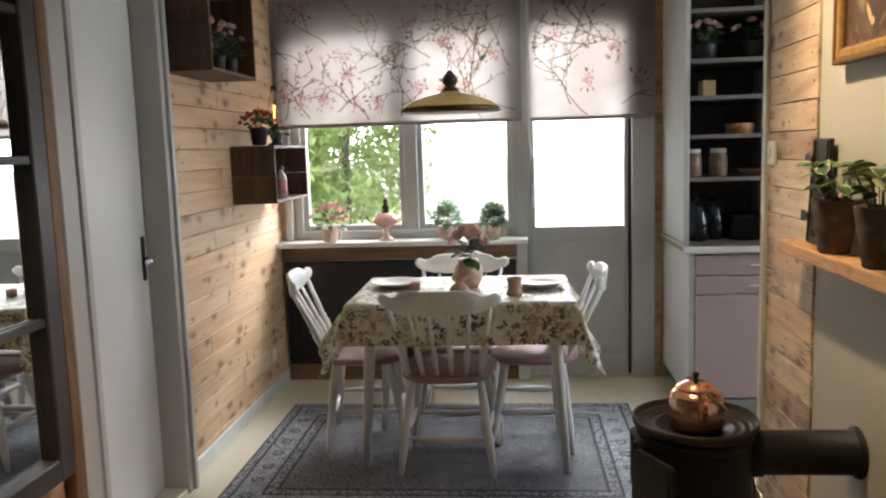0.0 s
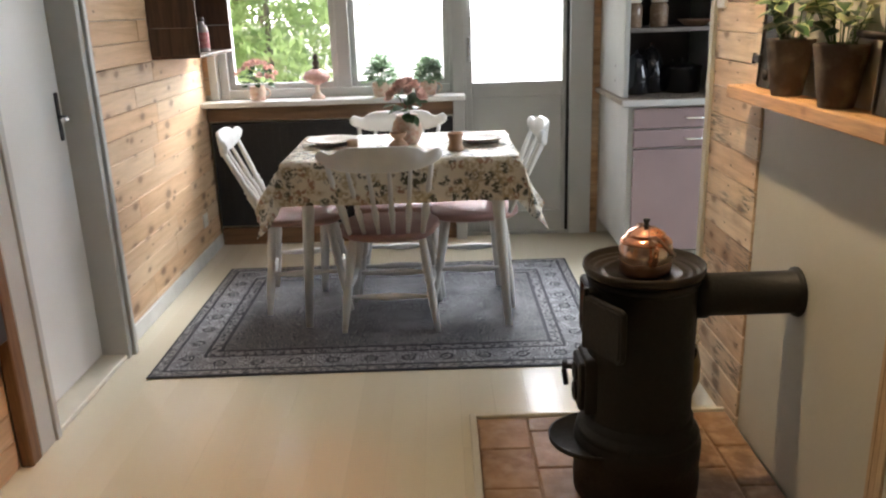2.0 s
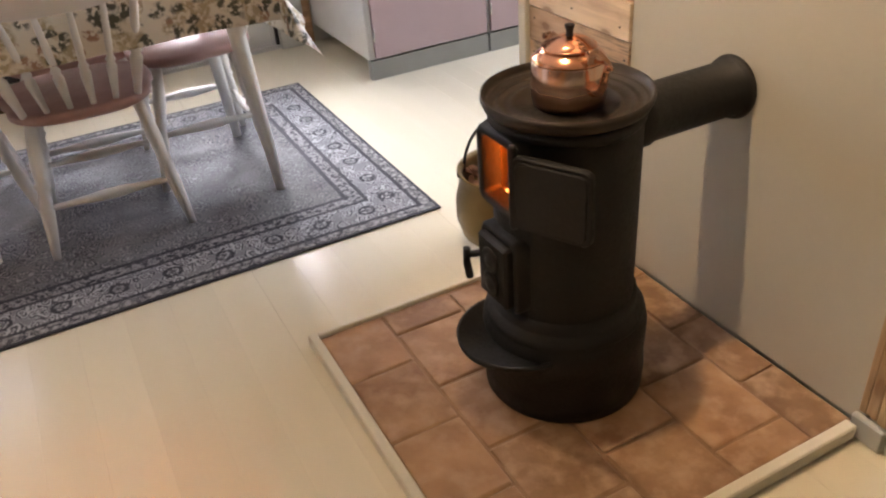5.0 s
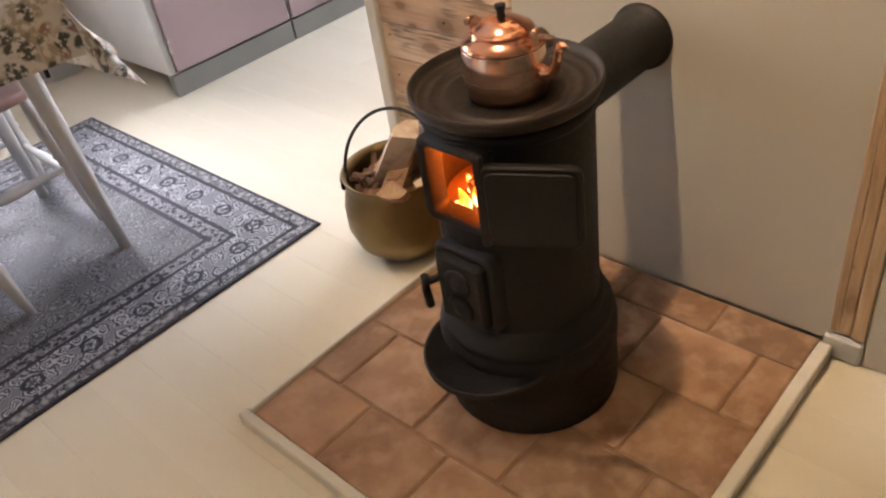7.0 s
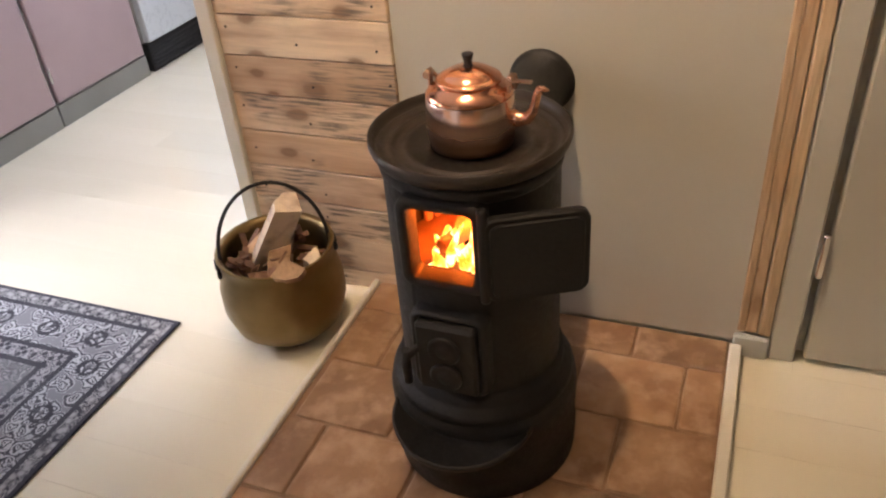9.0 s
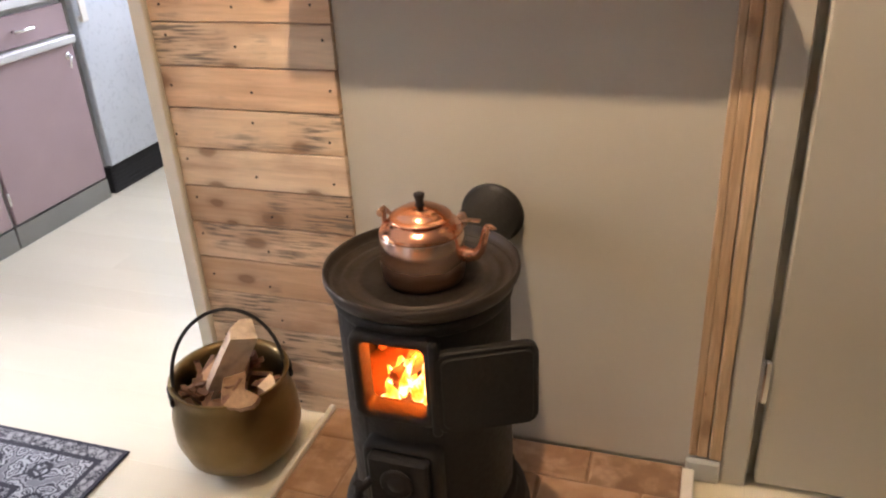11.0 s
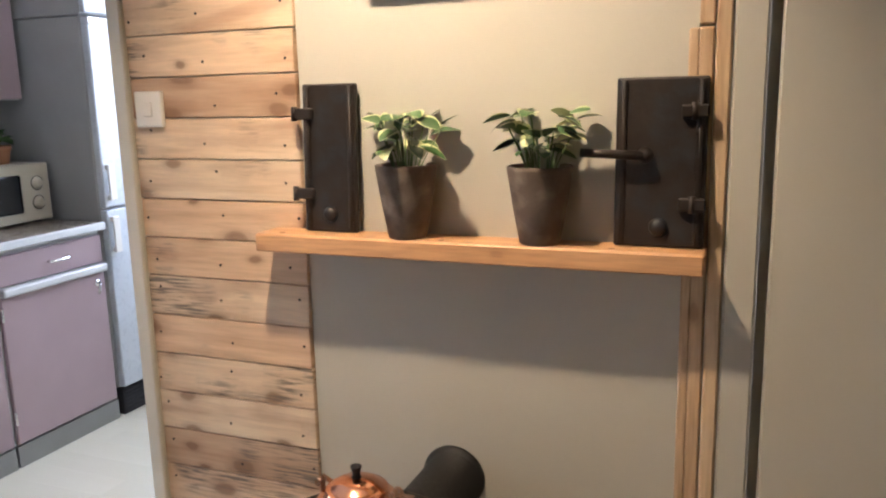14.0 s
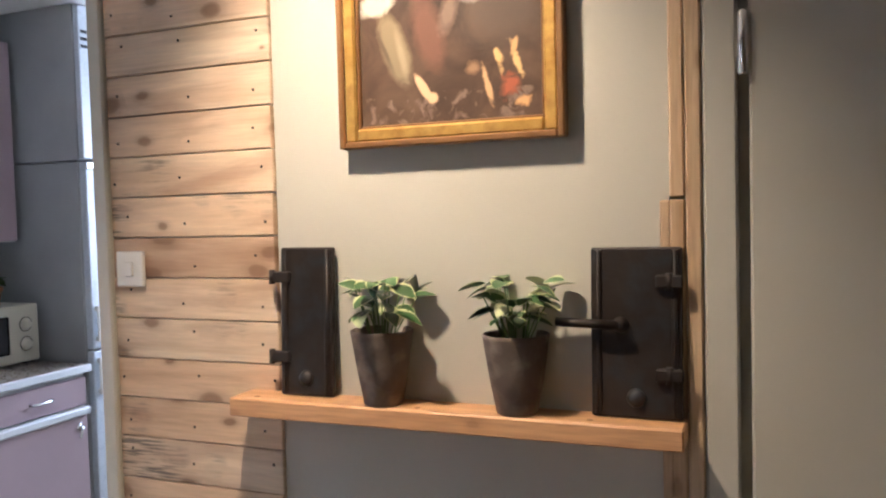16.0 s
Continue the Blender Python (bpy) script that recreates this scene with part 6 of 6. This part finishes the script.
# ---- kitchen ----
PINK = surface("dusty_pink_cabinet_paint", (0.37, 0.275, 0.285), (0.42, 0.315, 0.33), 0.4, scale=3, bump=0.05, fine=40)
CAB_WHITE = surface("cabinet_white", (0.60, 0.61, 0.60), (0.66, 0.67, 0.66), 0.4)
GRANITE = surface("speckled_worktop", (0.10, 0.075, 0.05), (0.30, 0.24, 0.18), 0.3, scale=26, bump=0.05, fine=90)
# Shelf tones darkened: the unit's shade is put into its brown and taupe.
SHELF_EDGE = surface("shaded_taupe_shelf_edge", (0.15, 0.13, 0.12), (0.19, 0.165, 0.15), 0.5)
SHELF_SHADE = surface("shaded_shelf_interior", (0.045, 0.032, 0.027), (0.065, 0.047, 0.040), 0.6)
FR_FRONT = surface("fridge_enamel", (0.53, 0.57, 0.61), (0.57, 0.61, 0.65), 0.3, bump=0.02)
FR_SIDE = surface("fridge_grey_side", (0.34, 0.34, 0.33), (0.38, 0.38, 0.37), 0.45, bump=0.04)


def arc_handle(x, z, w, vertical=False):
    pts = [(-w / 2, 0.0, 0), (-w / 2, -0.018, 0), (-w * 0.3, -0.026, 0), (w * 0.3, -0.026, 0), (w / 2, -0.018, 0), (w / 2, 0.0, 0)]
    b = tube(pts, 0.006, 8)
    b.transform(pose(x, 4.356, z) @ (pose(0, 0, 0, 0, 90, 0) if vertical else Matrix.Identity(4)))
    return b


PLINTH_GREY = surface("plinth_grey", (0.22, 0.22, 0.205), (0.27, 0.27, 0.25), 0.5, scale=5, bump=0.08)


def base_unit(x0, x1, drawers, ledge, hook, label, stile=0.0):
    u = thing("base_cabinet", label, "cabinet", group="kitchen base cabinets")
    part("body", bm_box(x0, x1, 4.378, YW - 0.003, 0.085, 0.832, 0.002), CAB_WHITE, u)
    part("plinth", bm_box(x0 + 0.002, x1 - 0.002, 4.362, 4.40, 0.0, 0.084), PLINTH_GREY, u, "grey plinth")
    g = 0.006
    x0 += stile
    for za, zb in drawers:
        d = part("drawer", bm_box(x0 + g, x1 - g, 4.358, 4.3775, za + 0.002, zb - 0.002, 0.004), PINK, u, "dusty pink drawer front")
        part("handle", arc_handle((x0 + x1) / 2 + 0.02, (za + zb) / 2, 0.09), CHROME, d, "chrome bow handle")
    top = drawers[-1][0] - 0.004
    if ledge:
        part("ledge", bm_box(x0 + g, x1 - g, 4.332, 4.3775, top - 0.030, top, 0.006), CAB_WHITE, u, "white grip ledge")
        top -= 0.032
    d = part("door", bm_box(x0 + g, x1 - g, 4.358, 4.3775, 0.092, top - 0.002, 0.004), PINK, u, "dusty pink door")
    hx_ = x1 - 0.05 if hook > 0 else x0 + 0.05
    b = tube([(hx_, 4.360, top - 0.045), (hx_, 4.338, top - 0.045), (hx_ - 0.014, 4.332, top - 0.055), (hx_ - 0.02, 4.334, top - 0.085)], 0.006, 8)
    lathe([(0.016, 0), (0.014, 0.006), (0.001, 0.008)], 14, b, pose(hx_, 4.359, top - 0.045, 90, 0, 0))
    part("knob", b, CHROME, d, "chrome latch knob")
    for zz in (0.17, top - 0.09):
        xx = x0 + 0.006 if hook > 0 else x1 - 0.006
        part("hinge", lathe([(0.004, 0), (0.005, 0.002), (0.005, 0.05), (0.004, 0.052)], 10, m=pose(xx, 4.355, zz)), CHROME, d, "small chrome hinge")
    return u


base_unit(1.02, 1.604, ((0.718, 0.822), (0.622, 0.714)), False, 1, "dusty pink base cabinet with two drawers over a door", 0.020)
base_unit(1.610, 2.122, ((0.694, 0.812),), True, 1, "dusty pink base cabinet with one drawer and a white ledge")
wt = thing("worktop", "speckled brown worktop with a white edge across the cabinets", "worktop")
part("slab", bm_box(0.985, 2.124, 4.344, YW - 0.003, 0.834, 0.862, 0.003), GRANITE, wt)
part("edge", bm_box(0.980, 2.124, 4.332, 4.3435, 0.832, 0.863, 0.003), CAB_WHITE, wt, "white edging strip")

shelf_unit = thing("open_shelf_unit", "tall open shelf unit with grey sides standing on the worktop", "shelves")
U0, U1, UF = 1.012, 1.53, 4.46
part("side_panel", bm_box(U0, U0 + 0.024, UF, YW - 0.003, 0.863, CEIL - 0.01, 0.002), GREY_PAINT, shelf_unit)
part("side_panel", bm_box(U1 - 0.024, U1, UF, YW - 0.003, 0.863, CEIL - 0.01, 0.002), GREY_PAINT, shelf_unit)
part("back", bm_box(U0 + 0.024, U1 - 0.024, YW - 0.02, YW - 0.004, 0.863, CEIL - 0.01), SHELF_SHADE, shelf_unit, "dark back panel")
for z in (1.178, 1.390, 1.580, 1.760, 2.0):
    sh = part("shelf_board", bm_box(U0 + 0.024, U1 - 0.024, UF + 0.012, YW - 0.021, z, z + 0.016), SHELF_SHADE, shelf_unit)
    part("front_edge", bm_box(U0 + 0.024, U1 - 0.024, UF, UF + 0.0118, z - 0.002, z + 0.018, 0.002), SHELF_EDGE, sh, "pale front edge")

ENAMEL = surface("black_enamel", (0.006, 0.006, 0.008), (0.012, 0.012, 0.014), 0.12, bump=0.03)
KET = [(0.055, 0), (0.062, 0.004), (0.060, 0.09), (0.045, 0.15), (0.036, 0.165), (0.034, 0.18), (0.010, 0.195), (0.008, 0.205), (0.012, 0.212)]
for k, (xx, yy, sc) in enumerate(((1.11, 4.62, 1.05), (1.20, 4.68, 1.18))):
    pt = thing("coffee_pot", "tall black enamel coffee pot on the worktop", "coffee pot", group="coffee pots on the worktop")
    part("body", lathe([(r * sc, z * sc) for r, z in KET], 32), ENAMEL, pt)
    part("spout", tube([(0.05 * sc, -0.03, 0.06 * sc), (0.075 * sc, -0.045, 0.09 * sc), (0.085 * sc, -0.05, 0.14 * sc)], 0.01, 10, radii=[0.014, 0.010, 0.007]), ENAMEL, pt)
    part("handle", tube([(-0.045 * sc, 0.02, 0.15 * sc), (-0.09 * sc, 0.04, 0.14 * sc), (-0.09 * sc, 0.04, 0.06 * sc), (-0.055 * sc, 0.025, 0.04 * sc)], 0.006, 8), ENAMEL, pt)
    pt.matrix_world = pose(xx, yy, 0.863, 0, 0, 20 * k)
sp_ = thing("saucepan", "wide black enamel saucepan on the worktop", "saucepan", pose(1.355, 4.66, 0.863))
part("pan", lathe([(0.09, 0), (0.096, 0.004), (0.098, 0.12), (0.102, 0.125), (0.094, 0.125), (0.09, 0.01), (0.001, 0.009)], 36), ENAMEL, sp_)
part("lid", lathe([(0.104, 0.126), (0.10, 0.134), (0.05, 0.146), (0.012, 0.150), (0.012, 0.164), (0.018, 0.172), (0.001, 0.174)], 36), ENAMEL, sp_)
JAR = surface("amber_jar", (0.20, 0.13, 0.085), (0.30, 0.21, 0.14), 0.25, scale=14)
for k, (xx, yy) in enumerate(((1.085, 4.62), (1.215, 4.62))):
    jr = thing("storage_jar", "dim brown storage jar with a flat lid on the shelf", "jar", pose(xx, yy, 1.195), "jars on the shelf")
    part("jar", lathe([(0.042, 0), (0.046, 0.004), (0.046, 0.10), (0.036, 0.118), (0.034, 0.122)], 28), JAR, jr)
    part("lid", lathe([(0.039, 0.121), (0.040, 0.124), (0.040, 0.140), (0.036, 0.143)], 28), PLATE_CER, jr, "pale lid")
single("shallow_bowl", lathe([(0.04, 0), (0.05, 0.004), (0.085, 0.03), (0.088, 0.034), (0.08, 0.031), (0.045, 0.010), (0.001, 0.009)], 32), CLAYCUP, "shallow brown bowl on the shelf", "bowl", pose(1.40, 4.62, 1.195))
single("orange_dish", lathe([(0.06, 0), (0.066, 0.004), (0.072, 0.045), (0.070, 0.055), (0.064, 0.052), (0.058, 0.010), (0.001, 0.008)], 28), surface("orange_glaze", (0.40, 0.17, 0.05), (0.52, 0.26, 0.10), 0.3), "orange glazed dish on the shelf", "bowl", pose(1.315, 4.60, 1.407))
single("paper_packet", bm_box(-0.035, 0.035, -0.03, 0.03, 0, 0.085, 0.006, seg=2), surface("yellow_packet", (0.34, 0.24, 0.10), (0.44, 0.33, 0.16), 0.6), "small yellowish packet on the shelf", "packet", pose(1.15, 4.60, 1.597, 0, 0, 12))
for k, xx in enumerate((1.14, 1.37)):
    flower_plant("potted_flower", "pink flowering plant in a black pot high on the shelf", pose(xx, 4.62, 1.777), [(0.05, 0.0), (0.054, 0.004), (0.064, 0.08), (0.066, 0.09)], BLACK_POT, ROSE, 14, 30, 0.095, 0.10, seed=51 + k, fl_r=0.026, group="flowers on the top shelf")

uc = thing("wall_cabinet", "dusty pink wall cabinet above the worktop", "cabinet")
part("body", bm_box(1.56, 2.118, 4.72, YW - 0.003, 1.365, 2.2, 0.002), CAB_WHITE, uc)
for xa, xb in ((1.563, 1.837), (1.841, 2.116)):
    d = part("door", bm_box(xa, xb, 4.700, 4.7195, 1.368, 2.197, 0.004), PINK, uc, "dusty pink door")
    part("knob", lathe([(0.008, 0), (0.006, 0.012), (0.013, 0.018), (0.011, 0.026), (0.001, 0.028)], 16, m=pose(xb - 0.04 if xa < 1.7 else xa + 0.04, 4.70, 1.42, 90, 0, 0)), CHROME, d, "chrome knob")

mw = thing("microwave", "cream microwave oven with two dials on the worktop", "microwave", pose(1.655, 4.60, 0.863))
MW_CREAM = surface("microwave_enamel", (0.58, 0.52, 0.39), (0.62, 0.56, 0.43), 0.35, bump=0.02)
part("housing", bm_box(0, 0.455, 0, 0.34, 0.010, 0.245, 0.006, seg=2), MW_CREAM, mw)
part("window", bm_box(0.03, 0.31, -0.004, 0.002, 0.05, 0.205, 0.008, seg=2), ENAMEL, mw, "black glass door window")
for zz in (0.165, 0.085):
    part("dial", lathe([(0.026, 0), (0.027, 0.004), (0.020, 0.006), (0.018, 0.018), (0.015, 0.020), (0.001, 0.020)], 24, m=pose(0.39, 0.001, zz, 90, 0, 0)), MW_CREAM, mw, "round dial")
    part("dial_ring", lathe([(0.0272, 0.002), (0.030, 0.0025), (0.030, 0.004), (0.0272, 0.0045)], 24, m=pose(0.39, 0.001, zz, 90, 0, 0), cap=False), BLACK, mw, "dark dial ring")
for xx in (0.04, 0.41):
    for yy in (0.04, 0.30):
        part("foot", lathe([(0.012, 0), (0.014, 0.011)], 12, m=pose(xx, yy, 0)), BLACK, mw)
flower_plant("potted_plant", "small green plant in a terracotta pot on the microwave", pose(1.98, 4.72, 1.109), [(0.036, 0.0), (0.040, 0.003), (0.048, 0.055), (0.053, 0.057), (0.053, 0.075)], surface("terracotta_pot", (0.42, 0.19, 0.09), (0.50, 0.25, 0.13), 0.7), ROSE, 0, 26, 0.07, 0.08, seed=61)

fr = thing("fridge", "old pale fridge-freezer with grey sides and two white handles", "fridge")
F0, F1, FY = 2.146, 2.73, 4.380
part("cabinet", bm_box(F0, F1, FY, YW - 0.01, 0.122, 1.69, 0.006), FR_SIDE, fr, "grey fridge side")
for za, zb in ((0.128, 0.905), (0.915, 1.686)):
    d = part("door", bm_box(F0 + 0.002, F1 - 0.002, FY - 0.036, FY - 0.001, za, zb, 0.006, seg=2), FR_FRONT, fr, "pale enamelled door")
    hz0, hz1 = (0.725, 0.878) if za < 0.5 else (0.945, 1.095)
    b = bm_box(F0 + 0.012, F0 + 0.048, FY - 0.060, FY - 0.050, hz0, hz1, 0.004, seg=2)
    for zz in (hz0 + 0.012, hz1 - 0.012):
        bm_box(F0 + 0.016, F0 + 0.044, FY - 0.051, FY - 0.035, zz - 0.010, zz + 0.010, 0.002, b)
    part("handle", b, SWITCH_WHITE, d, "white plastic handle")
part("grille", bm_box(F0 + 0.004, F1 - 0.004, FY - 0.02, FY + 0.02, 0.0, 0.120, 0.003), BLACK, fr, "black foot grille")
for k in range(6):
    part("grille_bar", bm_box(F0 + 0.01, F1 - 0.01, FY - 0.027, FY - 0.0195, 0.012 + k * 0.017, 0.020 + k * 0.017, 0.002), BLACK, fr)
part("split_cap", bm_box(F0 + 0.002, F0 + 0.06, FY - 0.045, FY - 0.0365, 1.655, 1.684, 0.004), CHROME, fr, "chrome hinge cap")
fc = thing("fridge_cupboard", "grey cupboard closing the space above the fridge", "cupboard")
part("body", bm_box(F0, F1, FY, YW - 0.01, 1.694, CEIL - 0.003, 0.003), FR_SIDE, fc)
part("front", bm_box(F0 + 0.002, F1 - 0.002, FY - 0.03, FY - 0.001, 1.70, CEIL - 0.006, 0.004), FR_FRONT, fc)
for k in range(3):
    part("vent_slot", bm_box(F0 + 0.012, F0 + 0.055, FY - 0.033, FY - 0.0295, 2.15 + k * 0.03, 2.162 + k * 0.03), BLACK, fc, "dark vent slot")

# ---- garden beyond the glass ----
GRAVEL = surface("pale_gravel", (0.42, 0.40, 0.36), (0.55, 0.53, 0.48), 0.9, scale=1.5, bump=0.4, fine=30)
structure("ground", bm_box(-400, 400, 5.25, 800, -0.62, -0.5), GRAVEL, "pale sunlit gravel yard", "ground")
NEEDLE = surface("spruce_green", (0.20, 0.30, 0.10), (0.32, 0.42, 0.17), 0.6, scale=5, rand=0.2)
ntr = put(NEEDLE.node_tree.nodes, NEEDLE.node_tree.links, "ShaderNodeBsdfTranslucent", {"Color": (0.52, 0.66, 0.28, 1)})
nms = put(NEEDLE.node_tree.nodes, NEEDLE.node_tree.links, "ShaderNodeMixShader", {0: 0.45, 1: NEEDLE.node_tree.nodes["Principled BSDF"].outputs[0], 2: ntr.outputs[0]})
NEEDLE.node_tree.links.new(nms.outputs[0], NEEDLE.node_tree.nodes["Material Output"].inputs["Surface"])
# Glowing sheet added for the overexposed sky; it also adds daylight indoors.
structure("backdrop", bm_box(-220, 220, 150, 150.5, -0.5, 70), glow("overexposed_sky_glow", (0.96, 0.98, 1.0), 4.2), "white overcast brightness beyond the garden", "sky")
TRUNK = surface("tree_bark", (0.13, 0.11, 0.08), (0.20, 0.17, 0.12), 0.9, scale=8, bump=0.6)


def tree(x, y, h, r, seed, conifer):
    r_ = random.Random(seed)
    t = thing("garden_tree", "sunlit spruce with drooping branches in the garden" if conifer else "sunlit broad bushy tree in the garden", "tree", pose(x, y, -0.5), "trees in the garden")
    part("trunk", lathe([(0.06, 0), (0.045, h * 0.3), (0.03, h * 0.7), (0.010, h * 0.97)], 12), TRUNK, t)
    verts, faces = [], []
    limbs = bmesh.new()
    for k in range(150):
        s = r_.random() ** 0.8
        z = h * (0.06 + 0.94 * s)
        reach = r * ((1 - s) if conifer else math.sin(math.pi * min(0.15 + 0.85 * s, 1.0)) ** 0.7) * r_.uniform(0.6, 1.08) + 0.1
        a = r_.uniform(0, 6.283)
        tip = Vector((math.cos(a) * reach, math.sin(a) * reach, z - (0.25 * reach if conifer else -0.1 * reach)))
        root = Vector((0, 0, z))
        if k % 8 == 0:
            tube([root, root.lerp(tip, 0.5) + Vector((0, 0, 0.04)), tip], 0.02, 5, limbs, radii=[0.016, 0.010, 0.004])
        for j in range(62):
            c = root.lerp(tip, r_.uniform(0.25, 1.05)) + Vector((r_.gauss(0, 0.12), r_.gauss(0, 0.12), r_.gauss(0, 0.09)))
            w = r_.uniform(0.04, 0.085)
            d1 = Vector((r_.gauss(0, 1), r_.gauss(0, 1), r_.gauss(0, 1) - 0.3)).normalized() * w * 1.6
            d2 = Vector((r_.gauss(0, 1), r_.gauss(0, 1), r_.gauss(0, 1))).normalized() * w * 0.6
            n0 = len(verts)
            verts += [c - d1, c + d2, c + d1, c - d2]
            faces.append((n0, n0 + 1, n0 + 2, n0 + 3))
    part("limbs", limbs, TRUNK, t)
    me = bpy.data.meshes.new("crown")
    me.from_pydata([tuple(v) for v in verts], [], faces)
    me.materials.append(NEEDLE)
    ob = new("crown", me)
    ob.parent = t
    tagged(ob, "dense bright green foliage")
    return t


for x, y, h, r, sd, con in ((-3.9, 13.0, 6.5, 1.9, 1, True), (-2.6, 13.6, 7.0, 1.8, 2, True), (-5.4, 15.5, 7.5, 2.4, 3, True), (-3.3, 16.5, 4.2, 2.0, 6, False)):
    tree(x, y, h, r, sd, con)

# ---- boards, planks and tiles ----
def piece(name, x0, x1, y0, y1, z0, z1, material, parent, bev=0.0015):
    return part(name, bm_box(x0, x1, y0, y1, z0, z1, bev), material, parent)


rng = random.Random(9)
# reclaimed boards on the stove wall
seams = [0.0] + [0.053 + 0.0915 * k for k in range(10)] + [0.968 + 0.0864 * k for k in range(17)]
nail_me = None
for za, zb in zip(seams, seams[1:]):
    zb = min(zb, CEIL)
    if zb - za < 0.02:
        continue
    piece("board", 1.0 - rng.uniform(0, 0.002), 1.0178, 2.681 + rng.uniform(0, 0.004), 3.0985, za + 0.0012, zb - 0.0012, PALLET, wall_right, 0.002)
    for yy in (2.71, 2.90, 3.07):
        if nail_me is None:
            nb = part("nail", lathe([(0.003, 0), (0.0028, 0.0012), (0.001, 0.0014)], 8, m=pose(0, 0, 0, 0, -90, 0)), BLACK, wall_right)
            nail_me = nb.data
        else:
            nb = new("nail", nail_me)
            nb.parent = wall_right
        nb.matrix_basis = pose(0.9985, yy + rng.uniform(-0.02, 0.02), (za + zb) / 2 + rng.uniform(-0.02, 0.02))
# pine boards on the left wall
z = 0.0
while z < CEIL - 0.02:
    h = min(0.094, CEIL - z)
    y = 3.4775
    end = 5.068
    cut = rng.uniform(3.8, 4.8)
    for ya, yb in ((y, cut), (cut, end)):
        piece("board", XL - 0.0195, XL - rng.uniform(0.0003, 0.0015), ya + 0.0006, yb - 0.0006, z + 0.0010, z + h - 0.0010, PINE_Y, wall_left, 0.0026)
    cut = rng.uniform(1.3, 2.3)
    for ya, yb in ((0.6, cut), (cut, 2.611)):
        piece("board", XL - 0.0195, XL - rng.uniform(0.0003, 0.0015), ya + 0.0006, yb - 0.0006, z + 0.0010, z + h - 0.0010, PINE_Y, wall_left, 0.0026)
    z += 0.094
# short boards either side of the window wall's openings
z = 0.0
while z < CEIL - 0.02:
    h = min(rng.uniform(0.085, 0.105), CEIL - z)
    piece("board", 0.9685, 1.0105, YW - 0.016 - rng.uniform(0, 0.003), YW - 0.0005, z + 0.001, z + h - 0.001, PALLET_X, wall_window)
    if z > 0.86:
        piece("board", XL + 0.0005, WIN[0] - 0.0515, YW - 0.014, YW - 0.0005, z + 0.001, z + h - 0.001, PALLET_X, wall_window)
    z += h
# floor planks
x = -1.40
while x < KX:
    w = 0.118
    y = YB
    while y < 5.06:
        ln_ = rng.uniform(2.4, 4.2)
        ye = min(y + ln_, YW + 0.02)
        if YW - ye < 0.3:
            ye = YW + 0.02
        dz = rng.uniform(-0.0004, -0.0001)
        b = bm_box(x + 0.00005, x + w - 0.00005, y + 0.0001, ye - 0.0001, -0.0185, dz, 0.0003)
        slope = rng.uniform(-0.004, 0.004)
        for v in b.verts:
            if v.co.z > -0.01:
                v.co.z += slope * (v.co.x - x - w / 2)
        part("plank", b, FLOOR_PAINT, floor)
        y = ye
        if ye > 5.06:
            break
    x += w
# hearth of terracotta tiles
hearth = thing("hearth", "raised hearth of worn terracotta tiles with a pale painted edge", "hearth")
part("bed", bm_box(0.172, 1.003, 1.95, 2.795, 0.001, 0.0205), GROUT, hearth, "mortar bed")
part("edging", bm_box(0.160, 0.182, 1.925, 2.80, 0.001, 0.036, 0.003), CREAM_PAINT, hearth, "pale painted edging")
part("edging", bm_box(0.1825, 0.985, 1.925, 1.950, 0.001, 0.036, 0.003), CREAM_PAINT, hearth, "pale painted edging")
part("edging", bm_box(0.1825, 1.003, 2.7855, 2.80, 0.001, 0.033, 0.003), CREAM_PAINT, hearth, "pale painted edging")
cols = [0.183, 0.345, 0.530, 0.712, 0.897, 1.0035]
offs = [0.0, 0.112, 0.03, 0.135, 0.02]
for (xa, xb), off in zip(zip(cols, cols[1:]), offs):
    y = 1.951 - off
    while y < 2.785:
        ya, yb = max(y, 1.951), min(y + 0.213, 2.785)
        if yb - ya > 0.02:
            b = bm_box(xa + 0.0025, xb - 0.0025, ya + 0.0025, yb - 0.0025, 0.004, 0.026 + rng.uniform(-0.0015, 0.001), 0.006, seg=3)
            for v in b.verts:
                v.co.x += rng.uniform(-0.0016, 0.0016)
                v.co.y += rng.uniform(-0.0016, 0.0016)
            part("tile", b, TILE, hearth)
        y += 0.213
